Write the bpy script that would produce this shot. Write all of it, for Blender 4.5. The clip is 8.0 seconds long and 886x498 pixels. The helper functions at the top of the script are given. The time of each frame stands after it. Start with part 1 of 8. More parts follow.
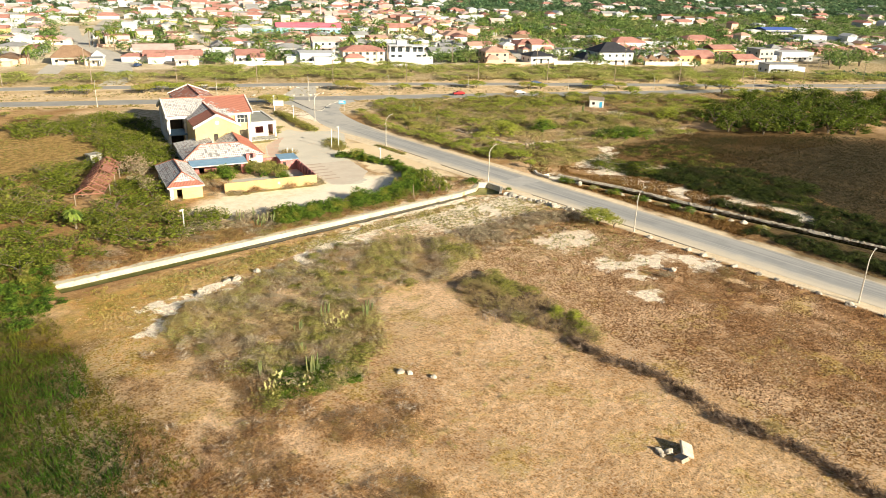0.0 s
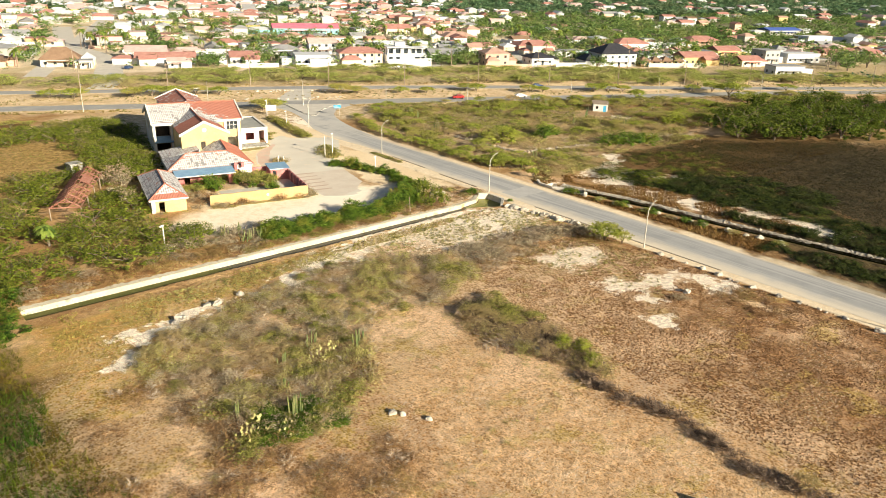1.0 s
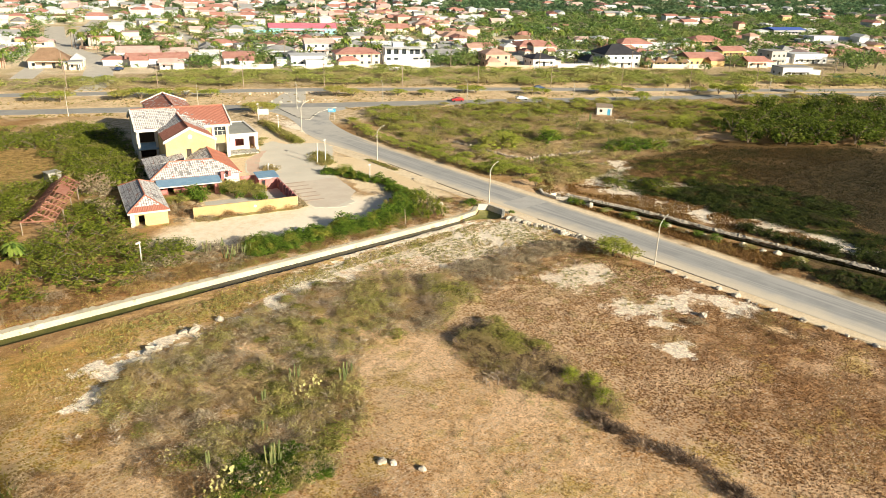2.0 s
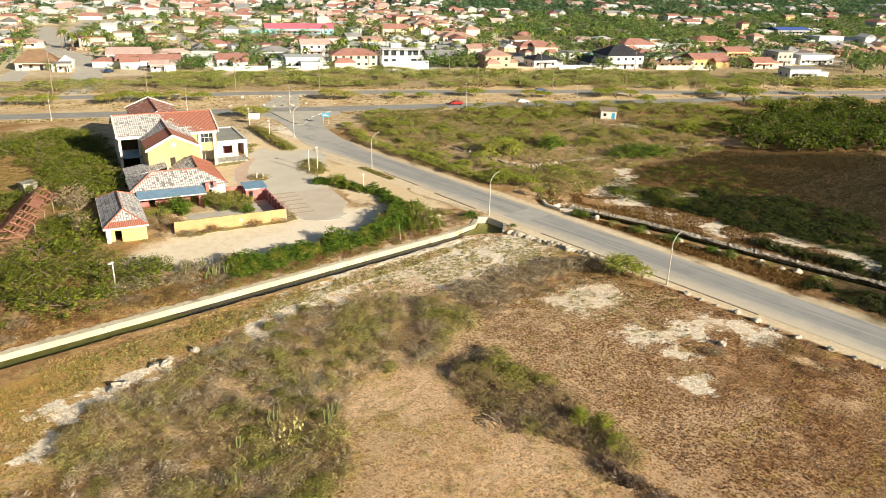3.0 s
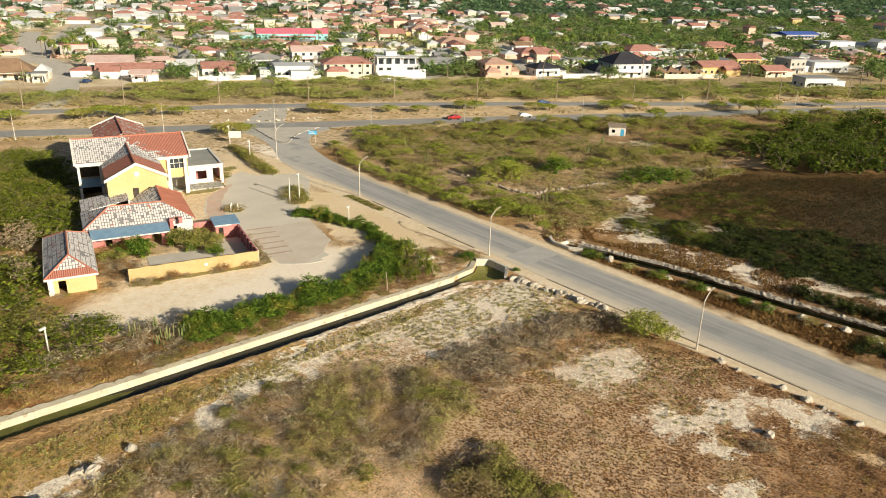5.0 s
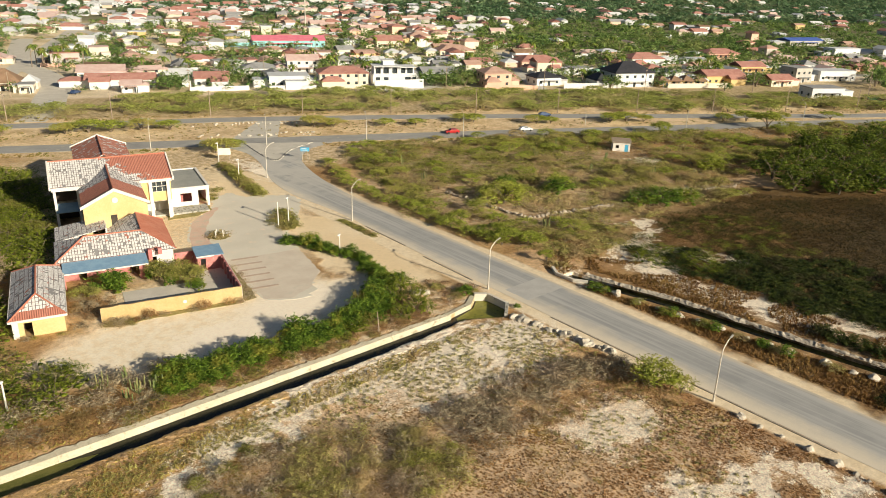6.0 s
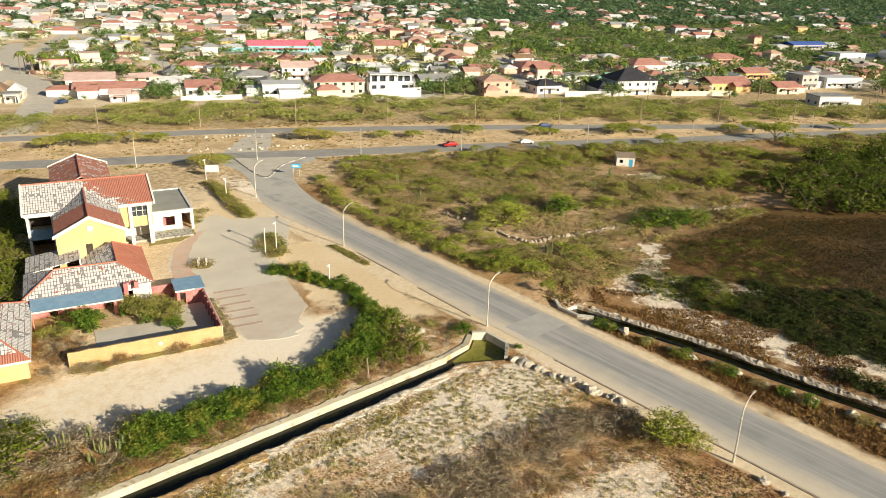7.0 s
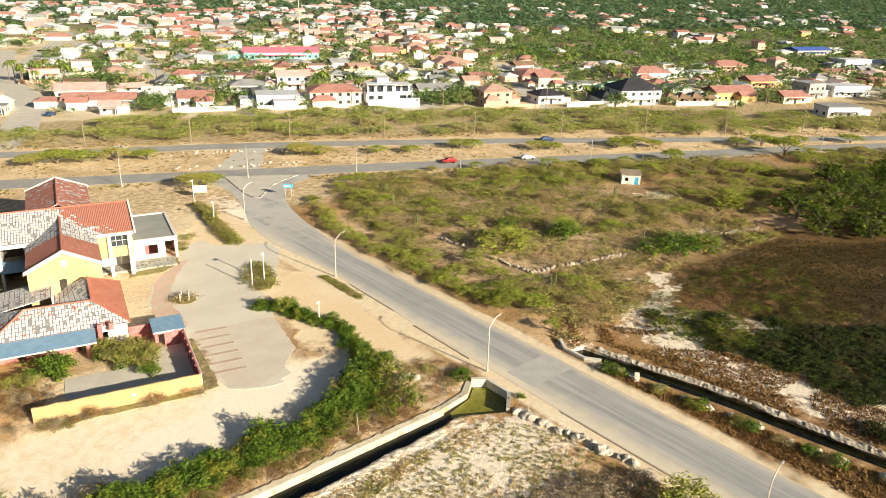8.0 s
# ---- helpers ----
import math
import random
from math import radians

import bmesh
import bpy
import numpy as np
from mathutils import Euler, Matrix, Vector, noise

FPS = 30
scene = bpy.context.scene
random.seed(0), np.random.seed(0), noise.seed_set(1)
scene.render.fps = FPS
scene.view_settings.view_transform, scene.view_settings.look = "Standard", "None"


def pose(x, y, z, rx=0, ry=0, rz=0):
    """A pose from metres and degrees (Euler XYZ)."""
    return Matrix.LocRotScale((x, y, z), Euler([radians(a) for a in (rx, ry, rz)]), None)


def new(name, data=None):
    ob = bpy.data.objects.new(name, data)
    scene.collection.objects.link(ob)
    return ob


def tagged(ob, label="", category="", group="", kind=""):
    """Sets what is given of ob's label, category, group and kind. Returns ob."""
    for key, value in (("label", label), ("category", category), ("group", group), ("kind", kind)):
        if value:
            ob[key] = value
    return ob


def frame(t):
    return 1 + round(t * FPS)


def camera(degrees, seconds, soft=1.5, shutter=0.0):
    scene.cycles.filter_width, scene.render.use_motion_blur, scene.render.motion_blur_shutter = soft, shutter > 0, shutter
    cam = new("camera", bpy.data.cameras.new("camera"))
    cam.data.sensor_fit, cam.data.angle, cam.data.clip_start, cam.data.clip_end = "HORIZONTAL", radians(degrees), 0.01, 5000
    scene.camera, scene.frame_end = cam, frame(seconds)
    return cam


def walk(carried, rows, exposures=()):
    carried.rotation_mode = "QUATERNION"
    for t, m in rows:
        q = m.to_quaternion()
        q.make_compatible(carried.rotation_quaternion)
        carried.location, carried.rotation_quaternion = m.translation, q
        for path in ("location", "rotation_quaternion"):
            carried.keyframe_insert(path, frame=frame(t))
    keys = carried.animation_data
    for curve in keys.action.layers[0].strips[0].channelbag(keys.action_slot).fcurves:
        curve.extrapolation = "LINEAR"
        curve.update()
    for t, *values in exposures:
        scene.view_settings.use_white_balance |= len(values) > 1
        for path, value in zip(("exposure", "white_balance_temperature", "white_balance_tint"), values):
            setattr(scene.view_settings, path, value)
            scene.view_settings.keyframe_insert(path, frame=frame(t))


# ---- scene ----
cam = camera(61.8, 8.0, soft=0.6)
METRES, EYE, TILT, LEAN, TURN = 71.315, 45.0, 0.0, 0.0, -41.2
ROWS = [
    (0.0, 0.0, 0.0, 0.0, 0.62, -21.05, -1.6),
    (0.5, 0.0021, 0.0609, -0.0007, 0.61, -21.06, -1.6),
    (1.0, 0.0042, 0.1218, -0.0011, 0.61, -21.06, -1.58),
    (1.5, 0.0069, 0.1828, -0.0024, 0.62, -21.09, -1.58),
    (3.0, 0.0149, 0.3661, -0.0058, 0.6, -21.17, -1.55),
    (3.5, 0.0175, 0.4274, -0.0067, 0.61, -21.18, -1.55),
    (4.0, 0.0201, 0.4887, -0.0066, 0.6, -21.23, -1.53),
    (4.5, 0.0229, 0.5506, 0.0002, 0.6, -21.21, -1.55),
    (6.0, 0.0318, 0.7373, 0.0376, 0.59, -20.95, -1.58),
    (6.5, 0.0352, 0.7998, 0.0514, 0.57, -20.95, -1.58),
    (7.0, 0.0376, 0.8628, 0.0666, 0.55, -20.96, -1.59),
    (7.5, 0.0398, 0.9252, 0.0823, 0.54, -20.91, -1.57),
    (8.0, 0.0418, 0.9877, 0.0982, 0.55, -20.87, -1.56),
]
walk(cam, [(t, pose(0, 0, EYE, TILT, LEAN, TURN) @ pose(METRES * x, METRES * y, METRES * z, 90 + pitch, roll, yaw)) for t, x, y, z, yaw, pitch, roll in ROWS],
     exposures=[(0.0, 0.96, 6500, 10), (1.5, 0.89, 6500, 10), (3.0, 0.7, 6500, 10), (4.5, 0.47, 6500, 10), (6.0, 0.45, 6500, 10), (7.0, 0.57, 6500, 10), (8.0, 0.84, 6500, 10)])
import itertools

# ---------- world and sun ----------
SUN_TO = Vector((0.155, -0.988, 0.0)).normalized()
ELEV = radians(19.5)
world = bpy.data.worlds.new("sky")
scene.world = world
world.use_nodes = True
wn = world.node_tree
sky = wn.nodes.new("ShaderNodeTexSky")
sky.sky_type = 'NISHITA'
sky.sun_disc = False
sky.sun_elevation = ELEV
sky.sun_rotation = math.atan2(SUN_TO.x, SUN_TO.y)
sky.dust_density = 1.5
wn.nodes["Background"].inputs[1].default_value = 0.035
wn.links.new(sky.outputs[0], wn.nodes["Background"].inputs[0])
sun_data = bpy.data.lights.new("sun", 'SUN')
sun_data.energy = 5.0
sun_data.angle = radians(0.55)
sun_data.color = (1.0, 0.885, 0.68)
sun_ob = new("sun", sun_data)
d = SUN_TO * math.cos(ELEV) + Vector((0, 0, math.sin(ELEV)))
sun_ob.matrix_world = Matrix.Translation((120, -60, 200)) @ d.to_track_quat("Z", "Y").to_matrix().to_4x4()


# ---------- material helpers ----------
def sock(nt, target, value):
    if isinstance(value, bpy.types.NodeSocket):
        nt.links.new(value, target)
    elif isinstance(value, (tuple, list)) and len(value) == 3 and target.type == 'RGBA':
        target.default_value = (*value, 1)
    else:
        target.default_value = value


def mix(nt, fac, a, b):
    nd = nt.nodes.new("ShaderNodeMix")
    nd.data_type = 'RGBA'
    sock(nt, nd.inputs[0], fac), sock(nt, nd.inputs[6], a), sock(nt, nd.inputs[7], b)
    return nd.outputs[2]


def maths(nt, op, a, b=0.0):
    nd = nt.nodes.new("ShaderNodeMath")
    nd.operation = op
    sock(nt, nd.inputs[0], a), sock(nt, nd.inputs[1], b)
    return nd.outputs[0]


def span(nt, value, lo, hi):
    nd = nt.nodes.new("ShaderNodeMapRange")
    nd.interpolation_type = 'SMOOTHSTEP'
    sock(nt, nd.inputs[0], value)
    nd.inputs[1].default_value, nd.inputs[2].default_value = lo, hi
    return nd.outputs[0]


def vmath(nt, op, a, b):
    nd = nt.nodes.new("ShaderNodeVectorMath")
    nd.operation = op
    sock(nt, nd.inputs[0], a), sock(nt, nd.inputs[1], b)
    return nd.outputs["Value"] if op in ('LENGTH', 'DOT_PRODUCT') else nd.outputs[0]


def noise_of(nt, at, scale, detail=4.0, rough=0.6):
    nd = nt.nodes.new("ShaderNodeTexNoise")
    sock(nt, nd.inputs["Vector"], at)
    nd.inputs["Scale"].default_value, nd.inputs["Detail"].default_value = scale, detail
    nd.inputs["Roughness"].default_value = rough
    return nd.outputs["Fac"]


def place(nt):
    return nt.nodes.new("ShaderNodeNewGeometry").outputs["Position"]


def fresh(name, rough=0.8, metal=0.0, spec=0.3):
    m = bpy.data.materials.new(name)
    m.use_nodes = True
    nt = m.node_tree
    bsdf = nt.nodes["Principled BSDF"]
    bsdf.inputs["Roughness"].default_value, bsdf.inputs["Metallic"].default_value = rough, metal
    bsdf.inputs["Specular IOR Level"].default_value = spec
    return m, nt, bsdf


def bump(nt, bsdf, height, strength=0.4, dist=0.05):
    nd = nt.nodes.new("ShaderNodeBump")
    nd.inputs["Strength"].default_value, nd.inputs["Distance"].default_value = strength, dist
    sock(nt, nd.inputs["Height"], height)
    nt.links.new(nd.outputs[0], bsdf.inputs["Normal"])


def worn(name, c1, c2, big=0.4, fine=6.0, rough=0.8, stain=None, stain_at=0.62, bumpy=0.3, metal=0.0, spec=0.3):
    """Two colours at a large and a fine scale, with stains of their own shape."""
    m, nt, bsdf = fresh(name, rough, metal, spec)
    p = place(nt)
    f = maths(nt, 'ADD', maths(nt, 'MULTIPLY', noise_of(nt, p, big), 0.6), maths(nt, 'MULTIPLY', noise_of(nt, p, fine), 0.4))
    c = mix(nt, span(nt, f, 0.35, 0.65), c1, c2)
    if stain:
        c = mix(nt, span(nt, noise_of(nt, p, big * 2.7, 6), stain_at, stain_at + 0.12), c, stain)
    nt.links.new(c, bsdf.inputs["Base Color"])
    if bumpy:
        bump(nt, bsdf, noise_of(nt, p, fine * 2), bumpy)
    return m


def leafy(name, dark, light, dry, patch=0.22, dryness=0.62, glow=0.22, gaps=0.0):
    """Leaves: each spray its own shade, with dry patches some metres wide; gaps: how finely a spray is broken into leaflets."""
    m, nt, bsdf = fresh(name, 0.6, 0.0, 0.25)
    geo = nt.nodes.new("ShaderNodeNewGeometry")
    info = nt.nodes.new("ShaderNodeObjectInfo")
    fine = noise_of(nt, geo.outputs["Position"], 6.0, 3, 0.7)
    tuft_ = noise_of(nt, geo.outputs["Position"], 0.9, 3, 0.6)
    tone_ = maths(nt, 'ADD', maths(nt, 'MULTIPLY', geo.outputs["Random Per Island"], 0.95), maths(nt, 'ADD', maths(nt, 'MULTIPLY', span(nt, fine, 0.3, 0.7), 0.35), maths(nt, 'MULTIPLY', span(nt, tuft_, 0.36, 0.64), 0.7)))
    c = mix(nt, span(nt, tone_, 0.3, 1.6), dark, light)
    big = maths(nt, 'ADD', noise_of(nt, geo.outputs["Position"], patch, 3), maths(nt, 'MULTIPLY', maths(nt, 'SUBTRACT', info.outputs["Random"], 0.5), 0.22))
    c = mix(nt, span(nt, big, dryness - 0.12, dryness + 0.12), c, dry)
    nt.links.new(c, bsdf.inputs["Base Color"])
    bump(nt, bsdf, fine, 0.7, 0.25)
    tr = nt.nodes.new("ShaderNodeBsdfTranslucent")
    nt.links.new(c, tr.inputs[0])
    ms = nt.nodes.new("ShaderNodeMixShader")
    ms.inputs[0].default_value = glow
    nt.links.new(bsdf.outputs[0], ms.inputs[1]), nt.links.new(tr.outputs[0], ms.inputs[2])
    out = ms.outputs[0]
    if gaps:
        clear_ = nt.nodes.new("ShaderNodeBsdfTransparent")
        lace = nt.nodes.new("ShaderNodeMixShader")
        nt.links.new(maths(nt, 'GREATER_THAN', noise_of(nt, geo.outputs["Position"], gaps, 1.5, 0.6), 0.465), lace.inputs[0])
        nt.links.new(clear_.outputs[0], lace.inputs[1]), nt.links.new(out, lace.inputs[2])
        out = lace.outputs[0]
    nt.links.new(out, nt.nodes["Material Output"].inputs[0])
    return m


# ---------- materials ----------
# pale bare patches of the ground: centre and half sizes
WHITES = ((86, 127.5, 9, 5), (74, 125, 8, 3.5), (96, 99, 16, 7), (104, 100, 6, 5), (98, 79, 6.5, 5), (95, 66.5, 3.5, 2.2), (101, 63.5, 6, 2.4), (89, 55, 2.6, 2), (94, 61, 2.2, 1.4), (107, 58, 2.5, 4), (78, 102.4, 12, 2.6), (65, 101.6, 8, 2.4),
          (56, 98.6, 3.2, 2.4), (52.6, 95.6, 2.6, 1.8), (54.6, 84, 2.4, 3.4), (37, 92, 3.2, 2), (40, 96, 5, 1.6), (33, 94.2, 4, 1.8), (29, 88, 3, 2.4), (69, 63, 2, 1.6), (159, 119.5, 4.2, 1.7), (156, 115, 3.8, 1.6), (150.5, 112.2, 4.2, 1.9), (145.5, 113, 4, 1.6), (141, 109.8, 3, 1.6), (149.5, 107.5, 2.6, 2.6), (153.5, 102, 1.8, 4), (157, 97, 1.6, 3),
          (90, 106.6, 12, 1.5), (73, 105.4, 8, 1.1), (144, 105, 3, 4), (140, 96, 3, 12), (142, 84, 3.4, 10), (147, 75, 4.5, 5), (146, 62, 3, 9), (128.4, 108, 2, 6), (118, 190, 3, 20), (206, 150, 6, 3), (190, 128, 6, 2))


def ground_material():
    m, nt, bsdf = fresh("dry_ground", 0.95, 0, 0.1)
    p = place(nt)
    wob = nt.nodes.new("ShaderNodeTexNoise")
    nt.links.new(p, wob.inputs["Vector"])
    wob.inputs["Scale"].default_value, wob.inputs["Detail"].default_value = 0.12, 5
    off = vmath(nt, 'MULTIPLY', vmath(nt, 'SUBTRACT', wob.outputs["Color"], (0.5, 0.5, 0.5)), (16, 16, 0))
    q = vmath(nt, 'ADD', p, off)
    q2 = vmath(nt, 'ADD', p, vmath(nt, 'MULTIPLY', off, (0.4, 0.4, 0)))
    rag = nt.nodes.new("ShaderNodeTexNoise")
    nt.links.new(p, rag.inputs["Vector"])
    rag.inputs["Scale"].default_value, rag.inputs["Detail"].default_value = 0.4, 5
    q3 = vmath(nt, 'ADD', p, vmath(nt, 'MULTIPLY', vmath(nt, 'SUBTRACT', rag.outputs["Color"], (0.5, 0.5, 0.5)), (11, 11, 0)))
    n1, n2, n3 = noise_of(nt, p, 0.09, 6), noise_of(nt, p, 0.7, 6), noise_of(nt, p, 5.0, 5, 0.7)

    def blob(x, y, rx, ry, soft=0.3, at=q):
        v = vmath(nt, 'MULTIPLY', vmath(nt, 'SUBTRACT', at, (x, y, 0)), (1 / rx, 1 / ry, 0))
        return maths(nt, 'SUBTRACT', 1.0, span(nt, vmath(nt, 'LENGTH', v, (0, 0, 0)), 1 - soft, 1 + soft))

    def over(c, mask, col, amount=1.0):
        return mix(nt, maths(nt, 'MULTIPLY', mask, amount), c, col)

    def any_of(*masks):
        r = masks[0]
        for k in masks[1:]:
            r = maths(nt, 'MAXIMUM', r, k)
        return r

    c = mix(nt, span(nt, n1, 0.35, 0.65), SOIL_A, SOIL_B)
    c = over(c, span(nt, n2, 0.5, 0.68), SOIL_C, 0.7)
    # the lot: reddish dry grass beside the road, paler stubble in the middle
    c = over(c, any_of(blob(90, 44, 20, 34), blob(120, 20, 30, 40)), mix(nt, span(nt, n2, 0.4, 0.6), LOT_RED, LOT_BROWN), 0.85)
    c = over(c, any_of(blob(50, 45, 20, 28), blob(58, 78, 9, 7)), mix(nt, span(nt, n2, 0.4, 0.62), LOT_TAN, LOT_PALE), 0.8)
    c = over(c, any_of(blob(44, 78, 17, 16), blob(70, 90, 14, 9)), mix(nt, span(nt, n2, 0.4, 0.6), GREY_SOIL, (0.40, 0.29, 0.17)), 0.7)
    # Dark reddish soil; its south-east stretch also carries lens falloff as colour.
    c = over(c, any_of(blob(93.5, 51, 8, 6, 0.4, q2), blob(109.4, 72, 2.4, 16, 0.4, q2), blob(101, 34, 22, 27, 0.45), blob(118, 14, 14, 22)), mix(nt, span(nt, n2, 0.4, 0.6), LOT_DARK, LOT_RED), 0.8)
    c = over(c, blob(22, 52, 9, 11), mix(nt, span(nt, n2, 0.4, 0.6), LOT_DARK, LOT_RED), 0.85)
    # broad pale and dark stretches of the lot
    wide = noise_of(nt, p, 0.055, 4)
    c = over(c, span(nt, wide, 0.52, 0.64), (0.82, 0.62, 0.45), 0.6)
    c = over(c, maths(nt, 'SUBTRACT', 1.0, span(nt, wide, 0.36, 0.47)), (0.30, 0.17, 0.08), 0.65)
    # short yellow-green grass in patches
    lotmask = blob(60, 55, 52, 52, 0.1)
    moss = maths(nt, 'MULTIPLY', lotmask, span(nt, maths(nt, 'ADD', maths(nt, 'MULTIPLY', noise_of(nt, p, 0.16, 4), 0.7), maths(nt, 'MULTIPLY', n2, 0.3)), 0.525, 0.6))
    c = over(c, moss, LOT_MOSS, 0.6)
    c = over(c, any_of(blob(40, 101, 20, 3.5), blob(62, 103.5, 22, 1.8), blob(28, 93, 8, 9), blob(24, 84, 5, 6)), mix(nt, span(nt, n2, 0.38, 0.6), (0.55, 0.34, 0.11), LOT_MOSS), 0.7)
    c = over(c, blob(104.2, 49, 1.5, 4.5, 0.3, q2), (0.74, 0.59, 0.41), 0.9)
    # sandy yard, forecourt, verges
    c = over(c, blob(88, 176, 26, 34, 0.25), mix(nt, span(nt, n2, 0.4, 0.62), TAN_B, YARD_B), 0.85)
    c = over(c, any_of(blob(70, 141, 9, 7, 0.3), blob(86, 150, 6, 16, 0.3)), mix(nt, span(nt, n2, 0.4, 0.65), YARD_B, TAN_B), 0.8)
    sand = blob(76, 128, 25, 10.5, 0.2)
    c = over(c, sand, mix(nt, span(nt, n2, 0.4, 0.65), YARD, YARD_B), 0.95)
    court = any_of(blob(106, 142, 7.5, 22, 0.15), blob(109, 190, 8, 22, 0.2))
    c = over(c, court, mix(nt, span(nt, n1, 0.35, 0.6), TAN_A, TAN_B), 0.95)
    sep = nt.nodes.new("ShaderNodeSeparateXYZ")
    nt.links.new(vmath(nt, 'ADD', p, vmath(nt, 'MULTIPLY', off, (0.12, 0.12, 0))), sep.inputs[0])
    verge = maths(nt, 'MULTIPLY', maths(nt, 'SUBTRACT', 1.0, span(nt, maths(nt, 'ABSOLUTE', maths(nt, 'SUBTRACT', sep.outputs[0], 117.9)), 6.6, 7.6)),
                  maths(nt, 'SUBTRACT', 1.0, span(nt, sep.outputs[1], 175, 190)))
    c = over(c, verge, mix(nt, span(nt, n2, 0.35, 0.65), (0.84, 0.77, 0.65), (0.74, 0.66, 0.53)), 0.95)
    bare = maths(nt, 'SUBTRACT', 1.0, maths(nt, 'MULTIPLY', any_of(sand, court, verge), 0.88))
    # red-brown soil under the scrub, brown flats and dark marsh in the east
    c = over(c, blob(165, 155, 40, 36, 0.3), mix(nt, span(nt, n2, 0.4, 0.6), SCRUB_A, SCRUB_B), 0.85)
    # Flats and marsh are dark themselves, coloured darker still for the lens falloff.
    c = over(c, blob(186, 86, 42, 33, 0.35), mix(nt, span(nt, n2, 0.4, 0.6), FLAT_A, FLAT_B), 0.95)
    c = over(c, blob(188, 106, 36, 13, 0.5), mix(nt, span(nt, n1, 0.4, 0.6), FLAT_B, (0.09, 0.055, 0.014)), 0.9)
    c = over(c, any_of(blob(208, 66, 46, 27, 0.7), blob(166, 62, 14, 28, 0.5)), mix(nt, span(nt, n2, 0.45, 0.65), FLAT_C, (0.02, 0.022, 0.005)), 0.92)
    c = over(c, any_of(blob(34, 196, 34, 30), blob(-10, 190, 40, 50)), mix(nt, span(nt, n2, 0.4, 0.6), (0.22, 0.16, 0.055), (0.46, 0.33, 0.14)), 0.85)
    c = over(c, blob(131, 66, 6, 38, 0.3), mix(nt, span(nt, n2, 0.4, 0.6), (0.16, 0.09, 0.042), (0.40, 0.27, 0.15)), 0.9)
    c = over(c, blob(142, 78, 7, 34, 0.4), mix(nt, span(nt, n2, 0.42, 0.62), (0.20, 0.125, 0.065), (0.50, 0.39, 0.28)), 0.85)
    c = over(c, blob(142, 42, 19, 23, 0.4), mix(nt, span(nt, n2, 0.4, 0.6), FLAT_C, (0.05, 0.045, 0.012)), 0.92)
    c = over(c, blob(38, 114, 26, 3.5, 0.4), mix(nt, span(nt, n2, 0.4, 0.6), (0.36, 0.19, 0.08), (0.62, 0.44, 0.25)), 0.85)
    c = over(c, blob(2, 80, 18, 34, 0.3), MARSH, 0.85)
    c = over(c, any_of(blob(84, 113, 26, 2.0, 0.5, q2), blob(106, 116, 5, 4, 0.5, q2)), mix(nt, span(nt, n2, 0.38, 0.6), (0.62, 0.46, 0.30), (0.86, 0.78, 0.66)), 0.8)
    # pale stony soil round the junction
    c = over(c, any_of(blob(98, 222, 44, 20, 0.4), blob(141, 203, 16, 11, 0.5)), mix(nt, span(nt, n2, 0.4, 0.62), (0.50, 0.41, 0.27), (0.80, 0.71, 0.57)), 0.85)
    # along the highway, and the town behind it
    along = vmath(nt, 'DOT_PRODUCT', vmath(nt, 'SUBTRACT', q, (148.3, 216.4, 0)), (0.413, 0.911, 0))
    hw = maths(nt, 'MULTIPLY', span(nt, along, -9, -4), maths(nt, 'SUBTRACT', 1.0, span(nt, along, 40, 46)))
    c = over(c, hw, mix(nt, span(nt, maths(nt, 'ADD', maths(nt, 'MULTIPLY', n2, 0.4), maths(nt, 'MULTIPLY', noise_of(nt, p, 0.13, 5), 0.6)), 0.42, 0.58), VERGE_A, (0.84, 0.72, 0.54)), 0.9)
    c = over(c, maths(nt, 'MULTIPLY', span(nt, along, 40, 46), maths(nt, 'SUBTRACT', 1.0, span(nt, along, 76, 86))), mix(nt, span(nt, n2, 0.4, 0.62), (0.36, 0.31, 0.18), (0.62, 0.54, 0.40)), 0.9)
    c = over(c, span(nt, along, 76, 86), mix(nt, span(nt, noise_of(nt, p, 0.05, 5), 0.4, 0.62), TOWN_A, TOWN_B), 0.9)
    away = vmath(nt, 'DOT_PRODUCT', vmath(nt, 'SUBTRACT', q, (148.3, 216.4, 0)), (0.911, -0.413, 0))
    wooded = any_of(maths(nt, 'MULTIPLY', span(nt, along, 200, 225), span(nt, away, 140, 190)), span(nt, along, 380, 480), span(nt, away, 290, 330))
    c = over(c, wooded, WOODS, 0.8)
    # white caliche and salt, in ragged patches
    white = any_of(*[blob(*b, 0.8, q3) for b in WHITES])
    white = span(nt, maths(nt, 'ADD', white, maths(nt, 'ADD', maths(nt, 'MULTIPLY', maths(nt, 'SUBTRACT', n2, 0.5), 1.7), maths(nt, 'MULTIPLY', maths(nt, 'SUBTRACT', n3, 0.5), 1.7))), 0.34, 0.72)
    c = over(c, white, CALICHE, 0.88)
    # fine grain everywhere
    grain = maths(nt, 'ADD', maths(nt, 'MULTIPLY', n3, 0.5), maths(nt, 'MULTIPLY', noise_of(nt, p, 1.7, 5, 0.7), 0.5))
    c = vmath(nt, 'MULTIPLY', c, maths(nt, 'ADD', maths(nt, 'MULTIPLY', maths(nt, 'SUBTRACT', span(nt, grain, 0.36, 0.64), 0.5), maths(nt, 'ADD', 0.12, maths(nt, 'MULTIPLY', bare, maths(nt, 'ADD', 0.4, maths(nt, 'MULTIPLY', lotmask, 0.4))))), 1.0))
    c = vmath(nt, 'MULTIPLY', c, (1.06, 0.98, 0.84))
    # dead stems, litter and bare specks
    cr = nt.nodes.new("ShaderNodeTexVoronoi")
    cr.feature = 'F1'
